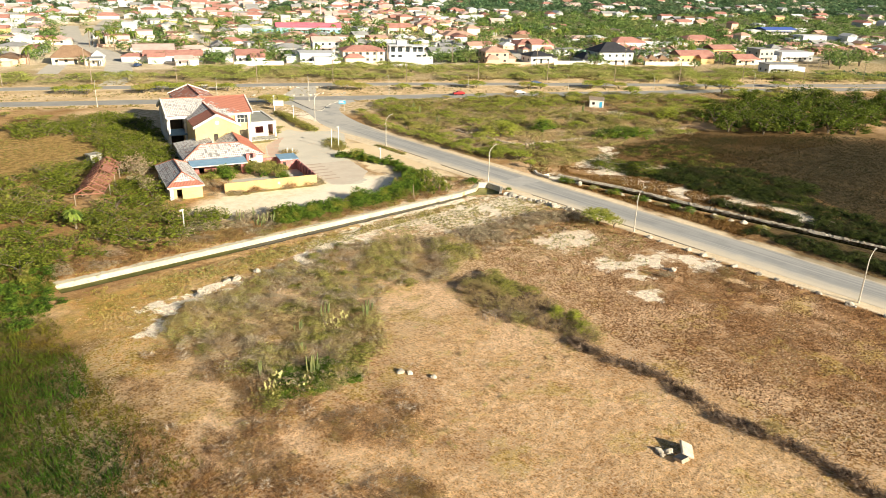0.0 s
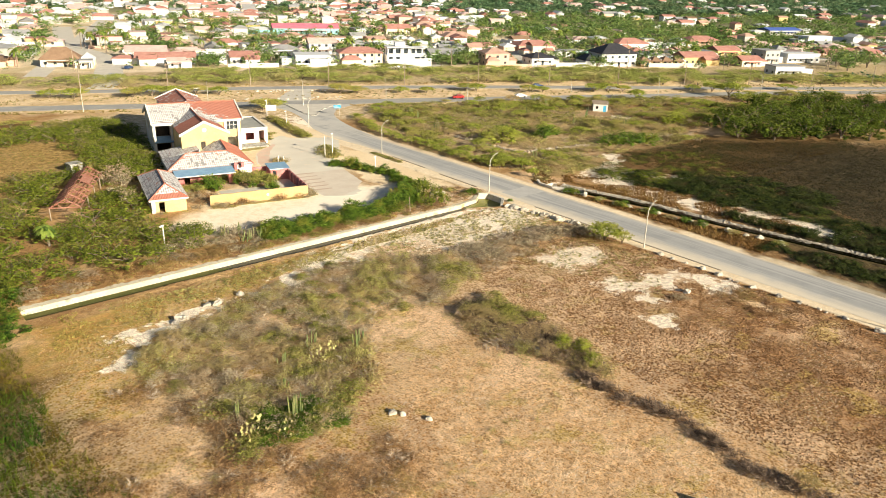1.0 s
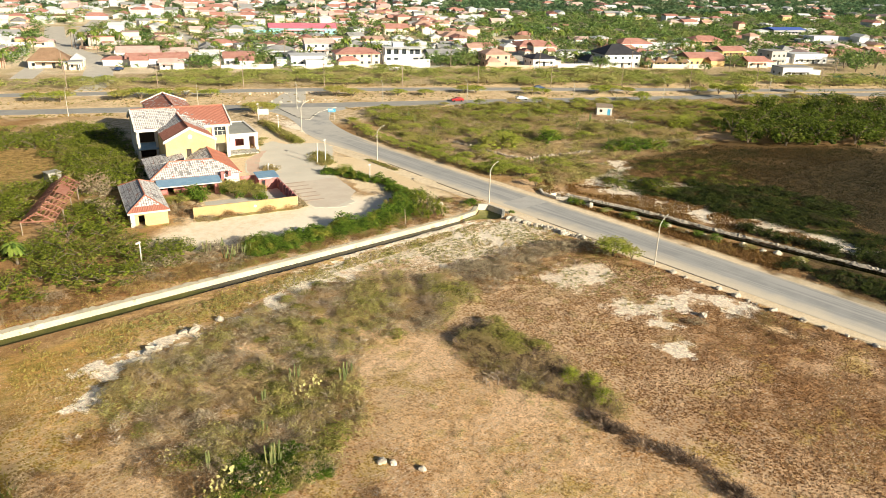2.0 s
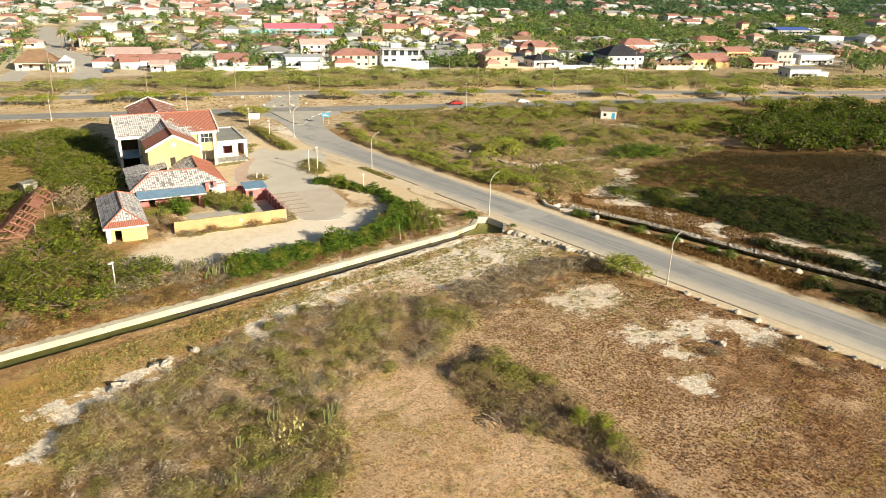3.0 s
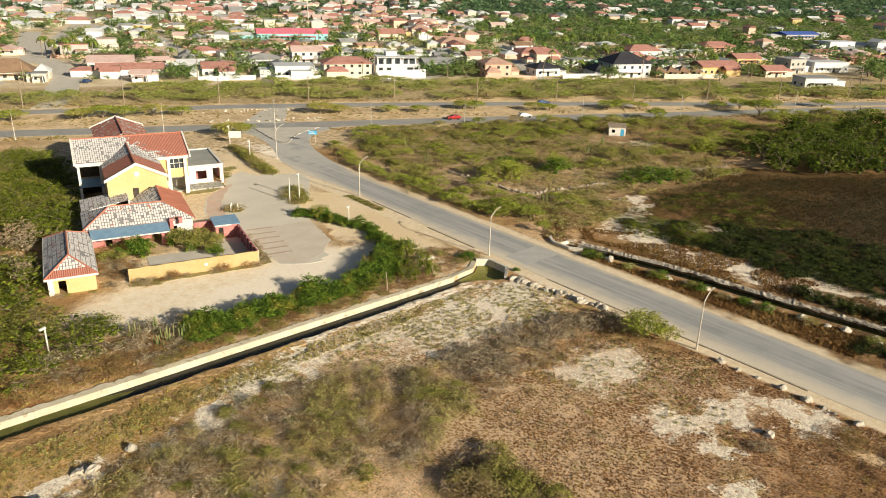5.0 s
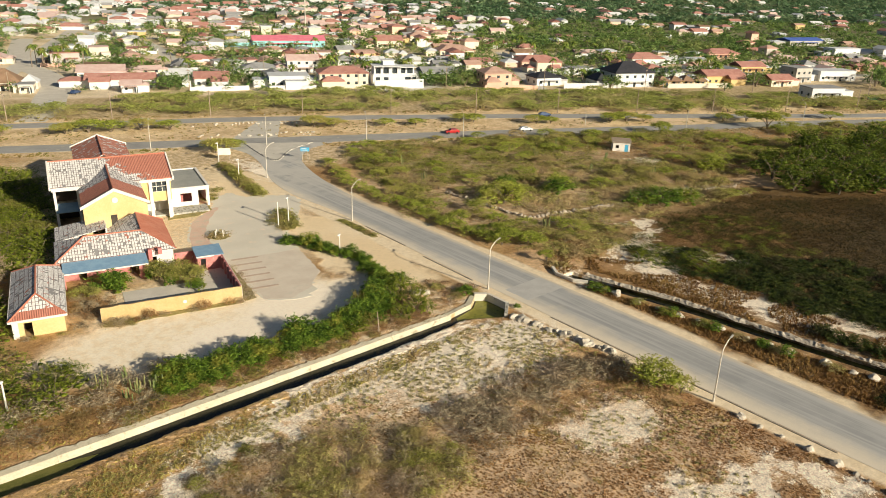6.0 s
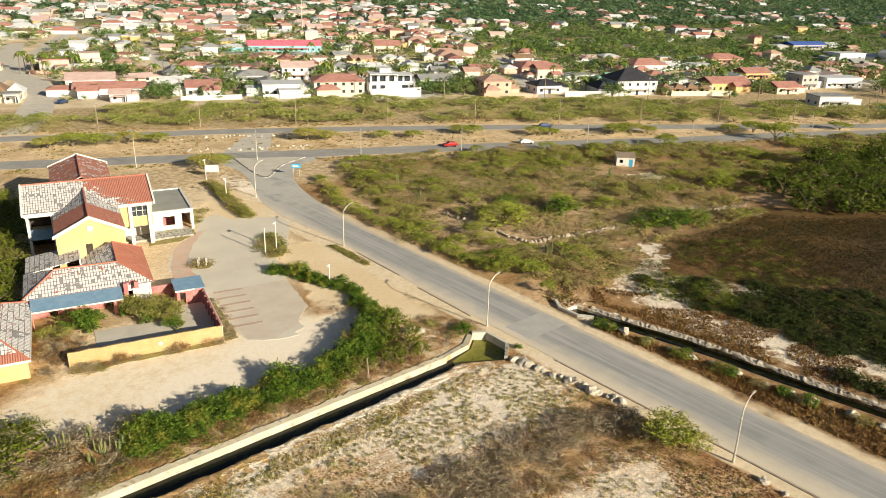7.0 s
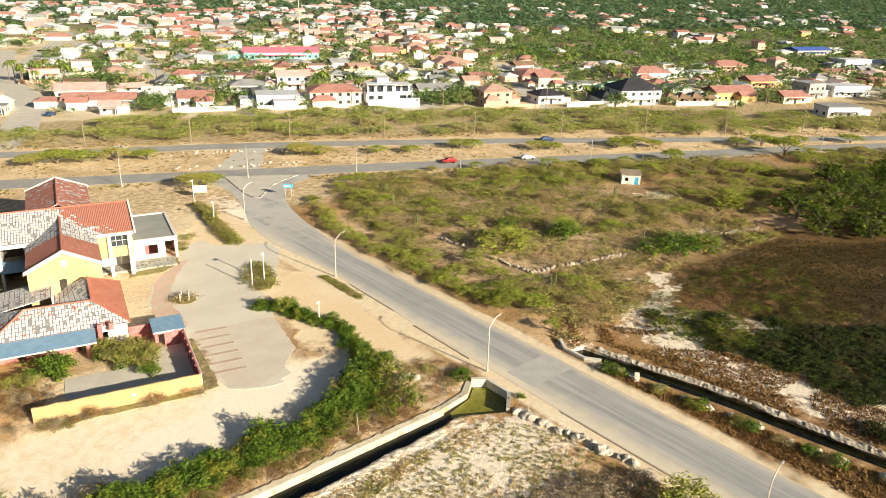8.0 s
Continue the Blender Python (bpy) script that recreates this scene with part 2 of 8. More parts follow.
    nt.links.new(vmath(nt, 'ADD', vmath(nt, 'MULTIPLY', p, (1.0, 0.72, 0)), vmath(nt, 'MULTIPLY', off, (0.06, 0.06, 0))), cr.inputs["Vector"])
    cr.inputs["Scale"].default_value = 3.5
    many = maths(nt, 'ADD', maths(nt, 'MULTIPLY', noise_of(nt, p, 0.23, 4), 0.7), maths(nt, 'MULTIPLY', n2, 0.3))
    dot = maths(nt, 'ADD', maths(nt, 'ADD', cr.outputs["Distance"], maths(nt, 'MULTIPLY', maths(nt, 'SUBTRACT', n3, 0.5), 0.7)), maths(nt, 'MULTIPLY', maths(nt, 'SUBTRACT', 0.5, many), 1.1))
    tufted = maths(nt, 'MULTIPLY', maths(nt, 'MULTIPLY', maths(nt, 'MAXIMUM', span(nt, sep.outputs[0], 64, 78), 0.6), maths(nt, 'SUBTRACT', 1.0, maths(nt, 'MULTIPLY', white, 0.92))), maths(nt, 'MAXIMUM', lotmask, 0.15))
    gap_ = maths(nt, 'MULTIPLY', maths(nt, 'MULTIPLY', bare, maths(nt, 'MAXIMUM', lotmask, 0.12)), span(nt, dot, 0.42, 0.56))
    gap_ = maths(nt, 'MULTIPLY', gap_, maths(nt, 'SUBTRACT', maths(nt, 'ADD', 0.4, maths(nt, 'MULTIPLY', span(nt, sep.outputs[0], 64, 78), 0.5)), maths(nt, 'ADD', maths(nt, 'MULTIPLY', white, 0.4), maths(nt, 'MULTIPLY', blob(101, 34, 24, 29, 0.5), 0.7))))
    c = over(c, gap_, LOT_PALE, 0.85)
    c = over(c, maths(nt, 'MULTIPLY', maths(nt, 'MULTIPLY', bare, tufted), maths(nt, 'SUBTRACT', 1.0, span(nt, dot, 0.22, 0.34))), LITTER, 0.75)
    # bleached straw lying in drifts
    drift = nt.nodes.new("ShaderNodeMapping")
    drift.inputs["Rotation"].default_value = (0, 0, 0.5)
    drift.inputs["Scale"].default_value = (0.7, 2.2, 1)
    nt.links.new(p, drift.inputs[0])
    straw = maths(nt, 'MULTIPLY', span(nt, noise_of(nt, drift.outputs[0], 2.2, 5, 0.7), 0.54, 0.6), span(nt, noise_of(nt, p, 0.2, 4), 0.46, 0.56))
    c = over(c, maths(nt, 'MULTIPLY', maths(nt, 'MULTIPLY', bare, lotmask), maths(nt, 'MULTIPLY', straw, maths(nt, 'SUBTRACT', 1.0, white))), (0.80, 0.66, 0.50), 0.6)
    nt.links.new(c, bsdf.inputs["Base Color"])
    bump(nt, bsdf, maths(nt, 'MULTIPLY', bare, maths(nt, 'ADD', maths(nt, 'MULTIPLY', n2, 0.8), maths(nt, 'MULTIPLY', n3, 0.35))), 0.9, 0.35)
    return m


SOIL_A, SOIL_B, SOIL_C = (0.34, 0.21, 0.10), (0.52, 0.37, 0.20), (0.20, 0.12, 0.055)
LOT_RED, LOT_BROWN = (0.36, 0.20, 0.095), (0.64, 0.45, 0.28)
LOT_DARK, LOT_MOSS = (0.17, 0.085, 0.038), (0.40, 0.32, 0.07)
LOT_TAN, LOT_PALE, GREY_SOIL = (0.52, 0.33, 0.17), (0.76, 0.56, 0.37), (0.60, 0.49, 0.34)
CALICHE, YARD, YARD_B = (0.94, 0.91, 0.87), (0.93, 0.90, 0.83), (0.86, 0.78, 0.65)
TAN_A, TAN_B, VERGE_A = (0.84, 0.75, 0.60), (0.79, 0.68, 0.51), (0.60, 0.48, 0.32)
# FLAT_A to FLAT_C: dark ground, deepened to include the lens falloff.
FLAT_A, FLAT_B, FLAT_C, MARSH = (0.03, 0.021, 0.005), (0.085, 0.052, 0.012), (0.006, 0.009, 0.002), (0.045, 0.055, 0.01)
TOWN_A, TOWN_B, LITTER, WOODS = (0.80, 0.74, 0.63), (0.58, 0.52, 0.36), (0.22, 0.115, 0.05), (0.07, 0.11, 0.05)
SCRUB_A, SCRUB_B = (0.38, 0.28, 0.18), (0.64, 0.54, 0.41)
M_GROUND = ground_material()


def asphalt_material():
    m, nt, bsdf = fresh("old_asphalt", 0.85, 0, 0.25)
    p = place(nt)
    sep = nt.nodes.new("ShaderNodeSeparateXYZ")
    nt.links.new(p, sep.inputs[0])
    n1, n2 = noise_of(nt, p, 0.25, 5), noise_of(nt, p, 8.0, 4)
    st = nt.nodes.new("ShaderNodeMapping")
    st.inputs["Scale"].default_value = (0.9, 0.03, 1)
    nt.links.new(p, st.inputs[0])
    streak = noise_of(nt, st.outputs[0], 1.0, 4)
    c = mix(nt, span(nt, n1, 0.3, 0.7), (0.34, 0.345, 0.345), (0.42, 0.42, 0.415))
    c = mix(nt, span(nt, streak, 0.42, 0.62), c, (0.50, 0.495, 0.48))
    # sand blown over the western lane
    dust = maths(nt, 'SUBTRACT', 1.0, span(nt, maths(nt, 'ADD', sep.outputs[0], maths(nt, 'MULTIPLY', n1, 4.0)), 115.6, 119.4))
    c = mix(nt, maths(nt, 'MULTIPLY', dust, 0.92), c, (0.80, 0.71, 0.56))
    rim = span(nt, maths(nt, 'ADD', sep.outputs[0], maths(nt, 'MULTIPLY', n1, 1.6)), 122.6, 123.8)
    c = mix(nt, maths(nt, 'MULTIPLY', maths(nt, 'MULTIPLY', rim, 0.7), maths(nt, 'SUBTRACT', 1.0, span(nt, sep.outputs[1], 165, 180))), c, (0.78, 0.66, 0.49))
    c = mix(nt, maths(nt, 'MULTIPLY', maths(nt, 'MULTIPLY', span(nt, sep.outputs[1], 160, 195), span(nt, n1, 0.25, 0.55)), 0.75), c, (0.64, 0.61, 0.55))
    c = mix(nt, maths(nt, 'MULTIPLY', n2, 0.2), c, (0.14, 0.14, 0.135))
    nt.links.new(c, bsdf.inputs["Base Color"])
    bump(nt, bsdf, n2, 0.25, 0.02)
    return m


M_ROAD = asphalt_material()
M_HIGHWAY = worn("highway_asphalt", (0.32, 0.315, 0.30), (0.41, 0.40, 0.375), 0.2, 5, 0.85, (0.52, 0.46, 0.37), 0.58)
M_LOT = worn("parking_asphalt", (0.66, 0.615, 0.515), (0.75, 0.70, 0.595), 0.15, 5, 0.9, (0.78, 0.68, 0.55), 0.56)
M_PAVER = worn("pale_pavers", (0.56, 0.52, 0.45), (0.66, 0.62, 0.54), 0.3, 8, 0.9, (0.36, 0.32, 0.26))
M_BAY = worn("brick_strip", (0.48, 0.36, 0.28), (0.56, 0.44, 0.35), 0.8, 9, 0.9)
M_CONC = worn("white_concrete", (0.62, 0.58, 0.50), (0.72, 0.68, 0.60), 0.6, 7, 0.9, (0.34, 0.29, 0.22), 0.64)
M_CONC_D = worn("stained_concrete", (0.34, 0.33, 0.30), (0.5, 0.48, 0.43), 0.8, 6, 0.9, (0.12, 0.12, 0.08), 0.52)
M_STONE = worn("limestone", (0.48, 0.43, 0.35), (0.64, 0.59, 0.50), 1.2, 5, 0.95, (0.3, 0.24, 0.18), 0.6, 0.6)
M_STONE_D = worn("weathered_stone", (0.36, 0.30, 0.23), (0.52, 0.45, 0.36), 1.2, 5, 0.95, (0.18, 0.14, 0.1), 0.6, 0.6)
M_WHITE = worn("white_plaster", (0.64, 0.62, 0.58), (0.74, 0.72, 0.68), 0.5, 5, 0.85, (0.50, 0.45, 0.38), 0.64, 0.15)
M_YELLOW = worn("yellow_plaster", (0.60, 0.45, 0.215), (0.68, 0.53, 0.28), 0.5, 4, 0.85, (0.50, 0.39, 0.24), 0.62, 0.15)
M_OCHRE = worn("ochre_plaster", (0.49, 0.345, 0.16), (0.58, 0.43, 0.225), 0.5, 4, 0.85, (0.42, 0.33, 0.23), 0.6, 0.15)
M_PINK = worn("faded_red_plaster", (0.44, 0.15, 0.15), (0.56, 0.26, 0.24), 0.8, 4, 0.85, (0.62, 0.44, 0.40), 0.6, 0.15)
M_BLUE = worn("faded_blue_sheet", (0.17, 0.30, 0.45), (0.24, 0.38, 0.52), 0.7, 4, 0.7, (0.36, 0.45, 0.5), 0.66, 0.15)
M_GREYROOF = worn("grey_roofing", (0.28, 0.29, 0.27), (0.36, 0.365, 0.34), 0.25, 5, 0.9, (0.42, 0.28, 0.2), 0.68)
# Near-black colour stands in for the shade inside rooms and openings.
M_OPENING_SHADE = worn("opening_shade", (0.05, 0.04, 0.035), (0.08, 0.065, 0.05), 0.8, 4, 0.9)
M_GLASS = worn("window_glass", (0.03, 0.04, 0.05), (0.07, 0.085, 0.095), 0.8, 2, 0.12, None, 0.6, 0, 0, 0.6)
M_POLE = worn("pale_painted_steel", (0.55, 0.52, 0.46), (0.66, 0.63, 0.56), 1.5, 9, 0.5, (0.35, 0.24, 0.16), 0.68, 0.1, 0.3)
M_WOODPOLE = worn("weathered_timber", (0.26, 0.20, 0.15), (0.38, 0.31, 0.24), 1.0, 10, 0.9)
M_RUST = worn("red_oxide_steel", (0.30, 0.12, 0.08), (0.42, 0.22, 0.16), 1.0, 6, 0.8, (0.48, 0.36, 0.3), 0.6)
M_BLUEPAINT = worn("blue_sign_paint", (0.05, 0.33, 0.60), (0.08, 0.42, 0.68), 1.0, 6, 0.5)
M_BARK = worn("grey_bark", (0.16, 0.125, 0.09), (0.27, 0.22, 0.17), 2.0, 9, 0.95, None, 0.6, 0.6)
M_TWIG = leafy("dry_twigs", (0.20, 0.15, 0.10), (0.62, 0.53, 0.42), (0.36, 0.29, 0.18), 0.3, 0.58, 0.05)
M_TWIG_D = leafy("dead_twigs", (0.09, 0.06, 0.045), (0.36, 0.27, 0.20), (0.14, 0.10, 0.07), 0.3, 0.52, 0.05)
M_BRUSH = leafy("grey_green_brush", (0.18, 0.14, 0.09), (0.64, 0.55, 0.37), (0.46, 0.34, 0.22), 0.16, 0.56, 0.25)
M_THORN = leafy("thorn_tree_leaves", (0.12, 0.15, 0.02), (0.50, 0.56, 0.09), (0.48, 0.42, 0.13), 0.07, 0.6, 0.26)
M_OLIVE = leafy("olive_scrub_leaves", (0.12, 0.12, 0.03), (0.50, 0.49, 0.12), (0.46, 0.36, 0.17), 0.08, 0.57, 0.26)
M_GREEN = leafy("fresh_green_leaves", (0.018, 0.055, 0.006), (0.21, 0.33, 0.036), (0.38, 0.37, 0.06), 0.35, 0.62, 0.26)
M_MANGROVE = leafy("mangrove_leaves", (0.012, 0.028, 0.003), (0.17, 0.235, 0.02), (0.14, 0.16, 0.02), 0.1, 0.66, 0.26)
M_PALM = leafy("palm_leaves", (0.07, 0.13, 0.02), (0.26, 0.34, 0.06), (0.36, 0.31, 0.10), 0.4, 0.62)
M_CACTUS = leafy("cactus_skin", (0.10, 0.15, 0.05), (0.24, 0.27, 0.10), (0.30, 0.28, 0.12), 0.8, 0.58, 0.0)
# Lightened, bluish green: the far haze is put into the leaf colour.
M_WOODS = leafy("far_wood_leaves", (0.04, 0.095, 0.055), (0.17, 0.29, 0.13), (0.22, 0.28, 0.14), 0.02, 0.58, 0.3, gaps=1.2)
M_DRYGRASS = leafy("dry_grass", (0.26, 0.16, 0.075), (0.70, 0.53, 0.33), (0.34, 0.22, 0.09), 0.08, 0.55, 0.2)
M_REDGRASS = leafy("red_brown_grass", (0.13, 0.065, 0.025), (0.42, 0.24, 0.11), (0.50, 0.36, 0.18), 0.1, 0.56, 0.15)
M_REED = leafy("marsh_reeds", (0.008, 0.03, 0.002), (0.075, 0.17, 0.008), (0.13, 0.15, 0.012), 0.06, 0.62, 0.3)
# Near-black grass: lens falloff on this side is in the colour too.
M_FLATGRASS = leafy("flat_brown_grass", (0.004, 0.006, 0.002), (0.024, 0.026, 0.005), (0.010, 0.018, 0.003), 0.05, 0.54, 0.2)


M_PEAR = leafy("prickly_pear_skin", (0.26, 0.28, 0.08), (0.62, 0.58, 0.24), (0.55, 0.48, 0.22), 0.8, 0.6, 0.0)


def water_material():
    m, nt, bsdf = fresh("green_ditch_water", 0.2, 0, 0.25)
    p = place(nt)
    c = mix(nt, span(nt, noise_of(nt, p, 0.9, 5), 0.4, 0.65), (0.004, 0.005, 0.002), (0.014, 0.016, 0.004))
    nt.links.new(c, bsdf.inputs["Base Color"])
    bump(nt, bsdf, noise_of(nt, p, 4), 0.08)
    return m


M_WATER = water_material()
M_YELLOWGREEN = leafy("yellow_green_leaves", (0.13, 0.16, 0.02), (0.55, 0.60, 0.09), (0.5, 0.46, 0.15), 0.2, 0.64, 0.26)
M_BANK = worn("rough_bank_concrete", (0.46, 0.42, 0.31), (0.62, 0.56, 0.43), 0.35, 5, 0.95, (0.33, 0.29, 0.21), 0.56, 0.15)
# Dark green leaves, deepened in colour for the lens falloff to the east.
M_DARKLEAF = leafy("dark_marsh_leaves", (0.012, 0.025, 0.004), (0.085, 0.11, 0.018), (0.07, 0.065, 0.025), 0.15, 0.62, 0.25)
M_TOWNGREEN = leafy("town_tree_leaves", (0.035, 0.09, 0.028), (0.26, 0.38, 0.10), (0.36, 0.39, 0.13), 0.03, 0.6, 0.32, gaps=3)
M_THICKET = leafy("thicket_leaves", (0.04, 0.06, 0.006), (0.28, 0.33, 0.035), (0.33, 0.28, 0.08), 0.08, 0.66, 0.26)
M_GOLDGRASS = leafy("golden_rust_grass", (0.12, 0.065, 0.02), (0.42, 0.27, 0.085), (0.24, 0.13, 0.04), 0.12, 0.56, 0.2)
M_RUSTBRUSH = leafy("rust_brown_brush", (0.15, 0.08, 0.035), (0.48, 0.29, 0.13), (0.36, 0.27, 0.10), 0.14, 0.58, 0.2)
M_GOLDFLAT = leafy("golden_flat_grass", (0.02, 0.014, 0.004), (0.12, 0.075, 0.018), (0.035, 0.045, 0.008), 0.05, 0.54, 0.1)
M_FIELD = leafy("field_grass", (0.20, 0.13, 0.04), (0.46, 0.34, 0.13), (0.22, 0.20, 0.05), 0.07, 0.55, 0.1)
M_LOTBRUSH = leafy("olive_brown_brush", (0.13, 0.115, 0.035), (0.60, 0.56, 0.19), (0.54, 0.41, 0.22), 0.16, 0.56, 0.25)
# Paler than the other thorn leaves: distance haze is mixed into the colour.
M_BAND = leafy("hazed_thorn_leaves", (0.15, 0.175, 0.045), (0.54, 0.58, 0.15), (0.52, 0.46, 0.2), 0.05, 0.6, 0.26)
M_POND = worn("pond_scum", (0.17, 0.17, 0.02), (0.26, 0.25, 0.04), 0.7, 5, 0.35, (0.05, 0.06, 0.01), 0.58, 0.1)
M_ALGAE = worn("algae_stained_concrete", (0.09, 0.10, 0.02), (0.16, 0.15, 0.04), 0.8, 6, 0.8, (0.3, 0.27, 0.18), 0.7)


def tile_material(name, red_a, red_b, bare, slope):
    """Clay roof tiles in courses; where the tiles are gone the white battened deck shows.
    bare: share of the roof that lies bare; slope: how the bare part's edge runs over the roof."""
    m, nt, bsdf = fresh(name, 0.85, 0, 0.2)
    uv = nt.nodes.new("ShaderNodeUVMap").outputs[0]
    p = place(nt)
    sep = nt.nodes.new("ShaderNodeSeparateXYZ")
    nt.links.new(uv, sep.inputs[0])
    br = nt.nodes.new("ShaderNodeTexBrick")
    br.offset = 0.0
    nt.links.new(uv, br.inputs["Vector"])
    br.inputs["Scale"].default_value = 1.0
    br.inputs["Brick Width"].default_value, br.inputs["Row Height"].default_value = 0.42, 0.72
    br.inputs["Mortar Size"].default_value, br.inputs["Mortar Smooth"].default_value = 0.045, 0.3
    br.inputs["Color1"].default_value, br.inputs["Color2"].default_value = (0.76, 0.75, 0.74, 1), (0.66, 0.655, 0.65, 1)
    br.inputs["Mortar"].default_value = (0.17, 0.13, 0.13, 1)
    cell = vmath(nt, 'FLOOR', vmath(nt, 'MULTIPLY', uv, (1 / 0.42, 1 / 0.72, 0)), (0, 0, 0))
    wn_ = nt.nodes.new("ShaderNodeTexWhiteNoise")
    wn_.noise_dimensions = '3D'
    nt.links.new(vmath(nt, 'ADD', cell, (0.5, 0.5, 0.5)), wn_.inputs["Vector"])
    gone = maths(nt, 'ADD', maths(nt, 'MULTIPLY', wn_.outputs["Value"], 0.35), noise_of(nt, p, 0.8, 4))
    deck = mix(nt, span(nt, gone, 0.81, 0.84), br.outputs["Color"], (0.27, 0.265, 0.27))
    deck = mix(nt, maths(nt, 'MULTIPLY', span(nt, noise_of(nt, p, 1.6, 5, 0.7), 0.655, 0.69), 0.8), deck, red_a)
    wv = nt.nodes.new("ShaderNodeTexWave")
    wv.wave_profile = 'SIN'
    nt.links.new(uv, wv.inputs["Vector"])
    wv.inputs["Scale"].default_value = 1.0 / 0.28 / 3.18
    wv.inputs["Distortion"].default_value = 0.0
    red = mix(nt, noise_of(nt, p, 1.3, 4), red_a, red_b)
    # Red is coloured darker along the wave's troughs, in step with the bump.
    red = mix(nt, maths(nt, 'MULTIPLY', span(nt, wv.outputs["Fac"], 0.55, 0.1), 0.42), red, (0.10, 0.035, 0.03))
    edge = maths(nt, 'ADD', maths(nt, 'ADD', maths(nt, 'MULTIPLY', sep.outputs[0], slope[0]), maths(nt, 'MULTIPLY', sep.outputs[1], slope[1])),
                 maths(nt, 'MULTIPLY', noise_of(nt, p, 0.9, 5), 1.6))
    mask = span(nt, edge, bare - 0.04, bare + 0.04)
    nt.links.new(mix(nt, mask, deck, red), bsdf.inputs["Base Color"])
    bump(nt, bsdf, maths(nt, 'ADD', maths(nt, 'MULTIPLY', wv.outputs["Fac"], mask), maths(nt, 'MULTIPLY', br.outputs["Fac"], -0.5)), 0.8, 0.08)
    return m


RED_A, RED_B = (0.48, 0.175, 0.125), (0.60, 0.28, 0.205)
M_TILE = tile_material("red_roof_tiles", RED_A, RED_B, -5.0, (0, 0))
M_TILE_BARE = tile_material("stripped_tile_roof", RED_A, RED_B, 1.0, (0.0, 0.0))
M_TILE_HALL = tile_material("half_stripped_roof", RED_A, RED_B, 2.45, (0.1, 0.09))
M_TILE_LOW = tile_material("bleached_roof", RED_A, RED_B, 1.0, (0.0, 0.0))
M_TILE_WEST = tile_material("front_wing_roof_west", RED_A, RED_B, 5.4, (0.5, 0.0))
M_TILE_EAST = tile_material("front_wing_roof_east", RED_A, RED_B, -3.6, (-0.5, 0.0))
M_TILE_MIX = tile_material("patchy_tile_roof", RED_A, RED_B, 0.72, (0.0, 0.0))
M_PLAIN_RED = worn("faded_red_roof", (0.44, 0.155, 0.10), (0.52, 0.22, 0.15), 0.5, 6, 0.85, (0.36, 0.12, 0.08), 0.6)


# ---------- mesh helpers ----------
def part(name, bm, material, parent, label=""):
    me = bpy.data.meshes.new(name)
    bm.normal_update()
    bm.to_mesh(me)
    bm.free()
    me.materials.append(material)
    ob = new(name, me)
    ob.parent = parent
    return tagged(ob, label)


def shared(name, me, parent, m=None, label=""):
    ob = new(name, me)
    ob.parent = parent
    if m is not None:
        ob.matrix_basis = m
    return tagged(ob, label)


def thing(name, m, label, category, group="", kind=""):
    ob = new(name)
    ob.empty_display_size = 0.3
    ob.matrix_basis = m
    return tagged(ob, label, category, group, kind)


def solid(name, bm, material, label, category, kind="", group=""):
    ob = part(name, bm, material, None)
    return tagged(ob, label, category, group, kind)


def box(bm, x0, x1, y0, y1, z0, z1):
    v = [bm.verts.new(c) for c in ((x0, y0, z0), (x1, y0, z0), (x1, y1, z0), (x0, y1, z0), (x0, y0, z1), (x1, y0, z1), (x1, y1, z1), (x0, y1, z1))]
    for f in ((3, 2, 1, 0), (4, 5, 6, 7), (0, 1, 5, 4), (1, 2, 6, 5), (2, 3, 7, 6), (3, 0, 4, 7)):
        bm.faces.new([v[i] for i in f])
    return bm


def boxes(*rows):
    bm = bmesh.new()
    for r in rows:
        box(bm, *r)
    return bm


def prism(points, z0, z1, bm=None):
    """An upright prism over a plan outline (counter-clockwise)."""
    bm = bm or bmesh.new()
    lo, hi = [bm.verts.new((x, y, z0)) for x, y in points], [bm.verts.new((x, y, z1)) for x, y in points]
    bm.faces.new(list(reversed(lo)))
    bm.faces.new(hi)
    for i in range(len(points)):
        j = (i + 1) % len(points)
        bm.faces.new((lo[i], lo[j], hi[j], hi[i]))
    return bm


def slab(bm, quad, thick):
    """A roof plane with thickness and courses in its UVs: first two points along the eave, then up the slope."""
    uv = bm.loops.layers.uv.verify()
    a, b = Vector(quad[0]), Vector(quad[1])
    ex = (b - a).normalized()
    nrm = ex.cross(Vector(quad[-1]) - a).normalized()
    ey = nrm.cross(ex)
    top = [bm.verts.new(Vector(c)) for c in quad]
    bot = [bm.verts.new(Vector(c) - Vector((0, 0, thick))) for c in quad]
    faces = [bm.faces.new(top), bm.faces.new(list(reversed(bot)))]
    k = len(quad)
    for i in range(k):
        j = (i + 1) % k
        faces.append(bm.faces.new((top[j], top[i], bot[i], bot[j])))
    for f in faces:
        for lp in f.loops:
            r = lp.vert.co - a
            lp[uv].uv = (r.dot(ex), r.dot(ey))
    return bm


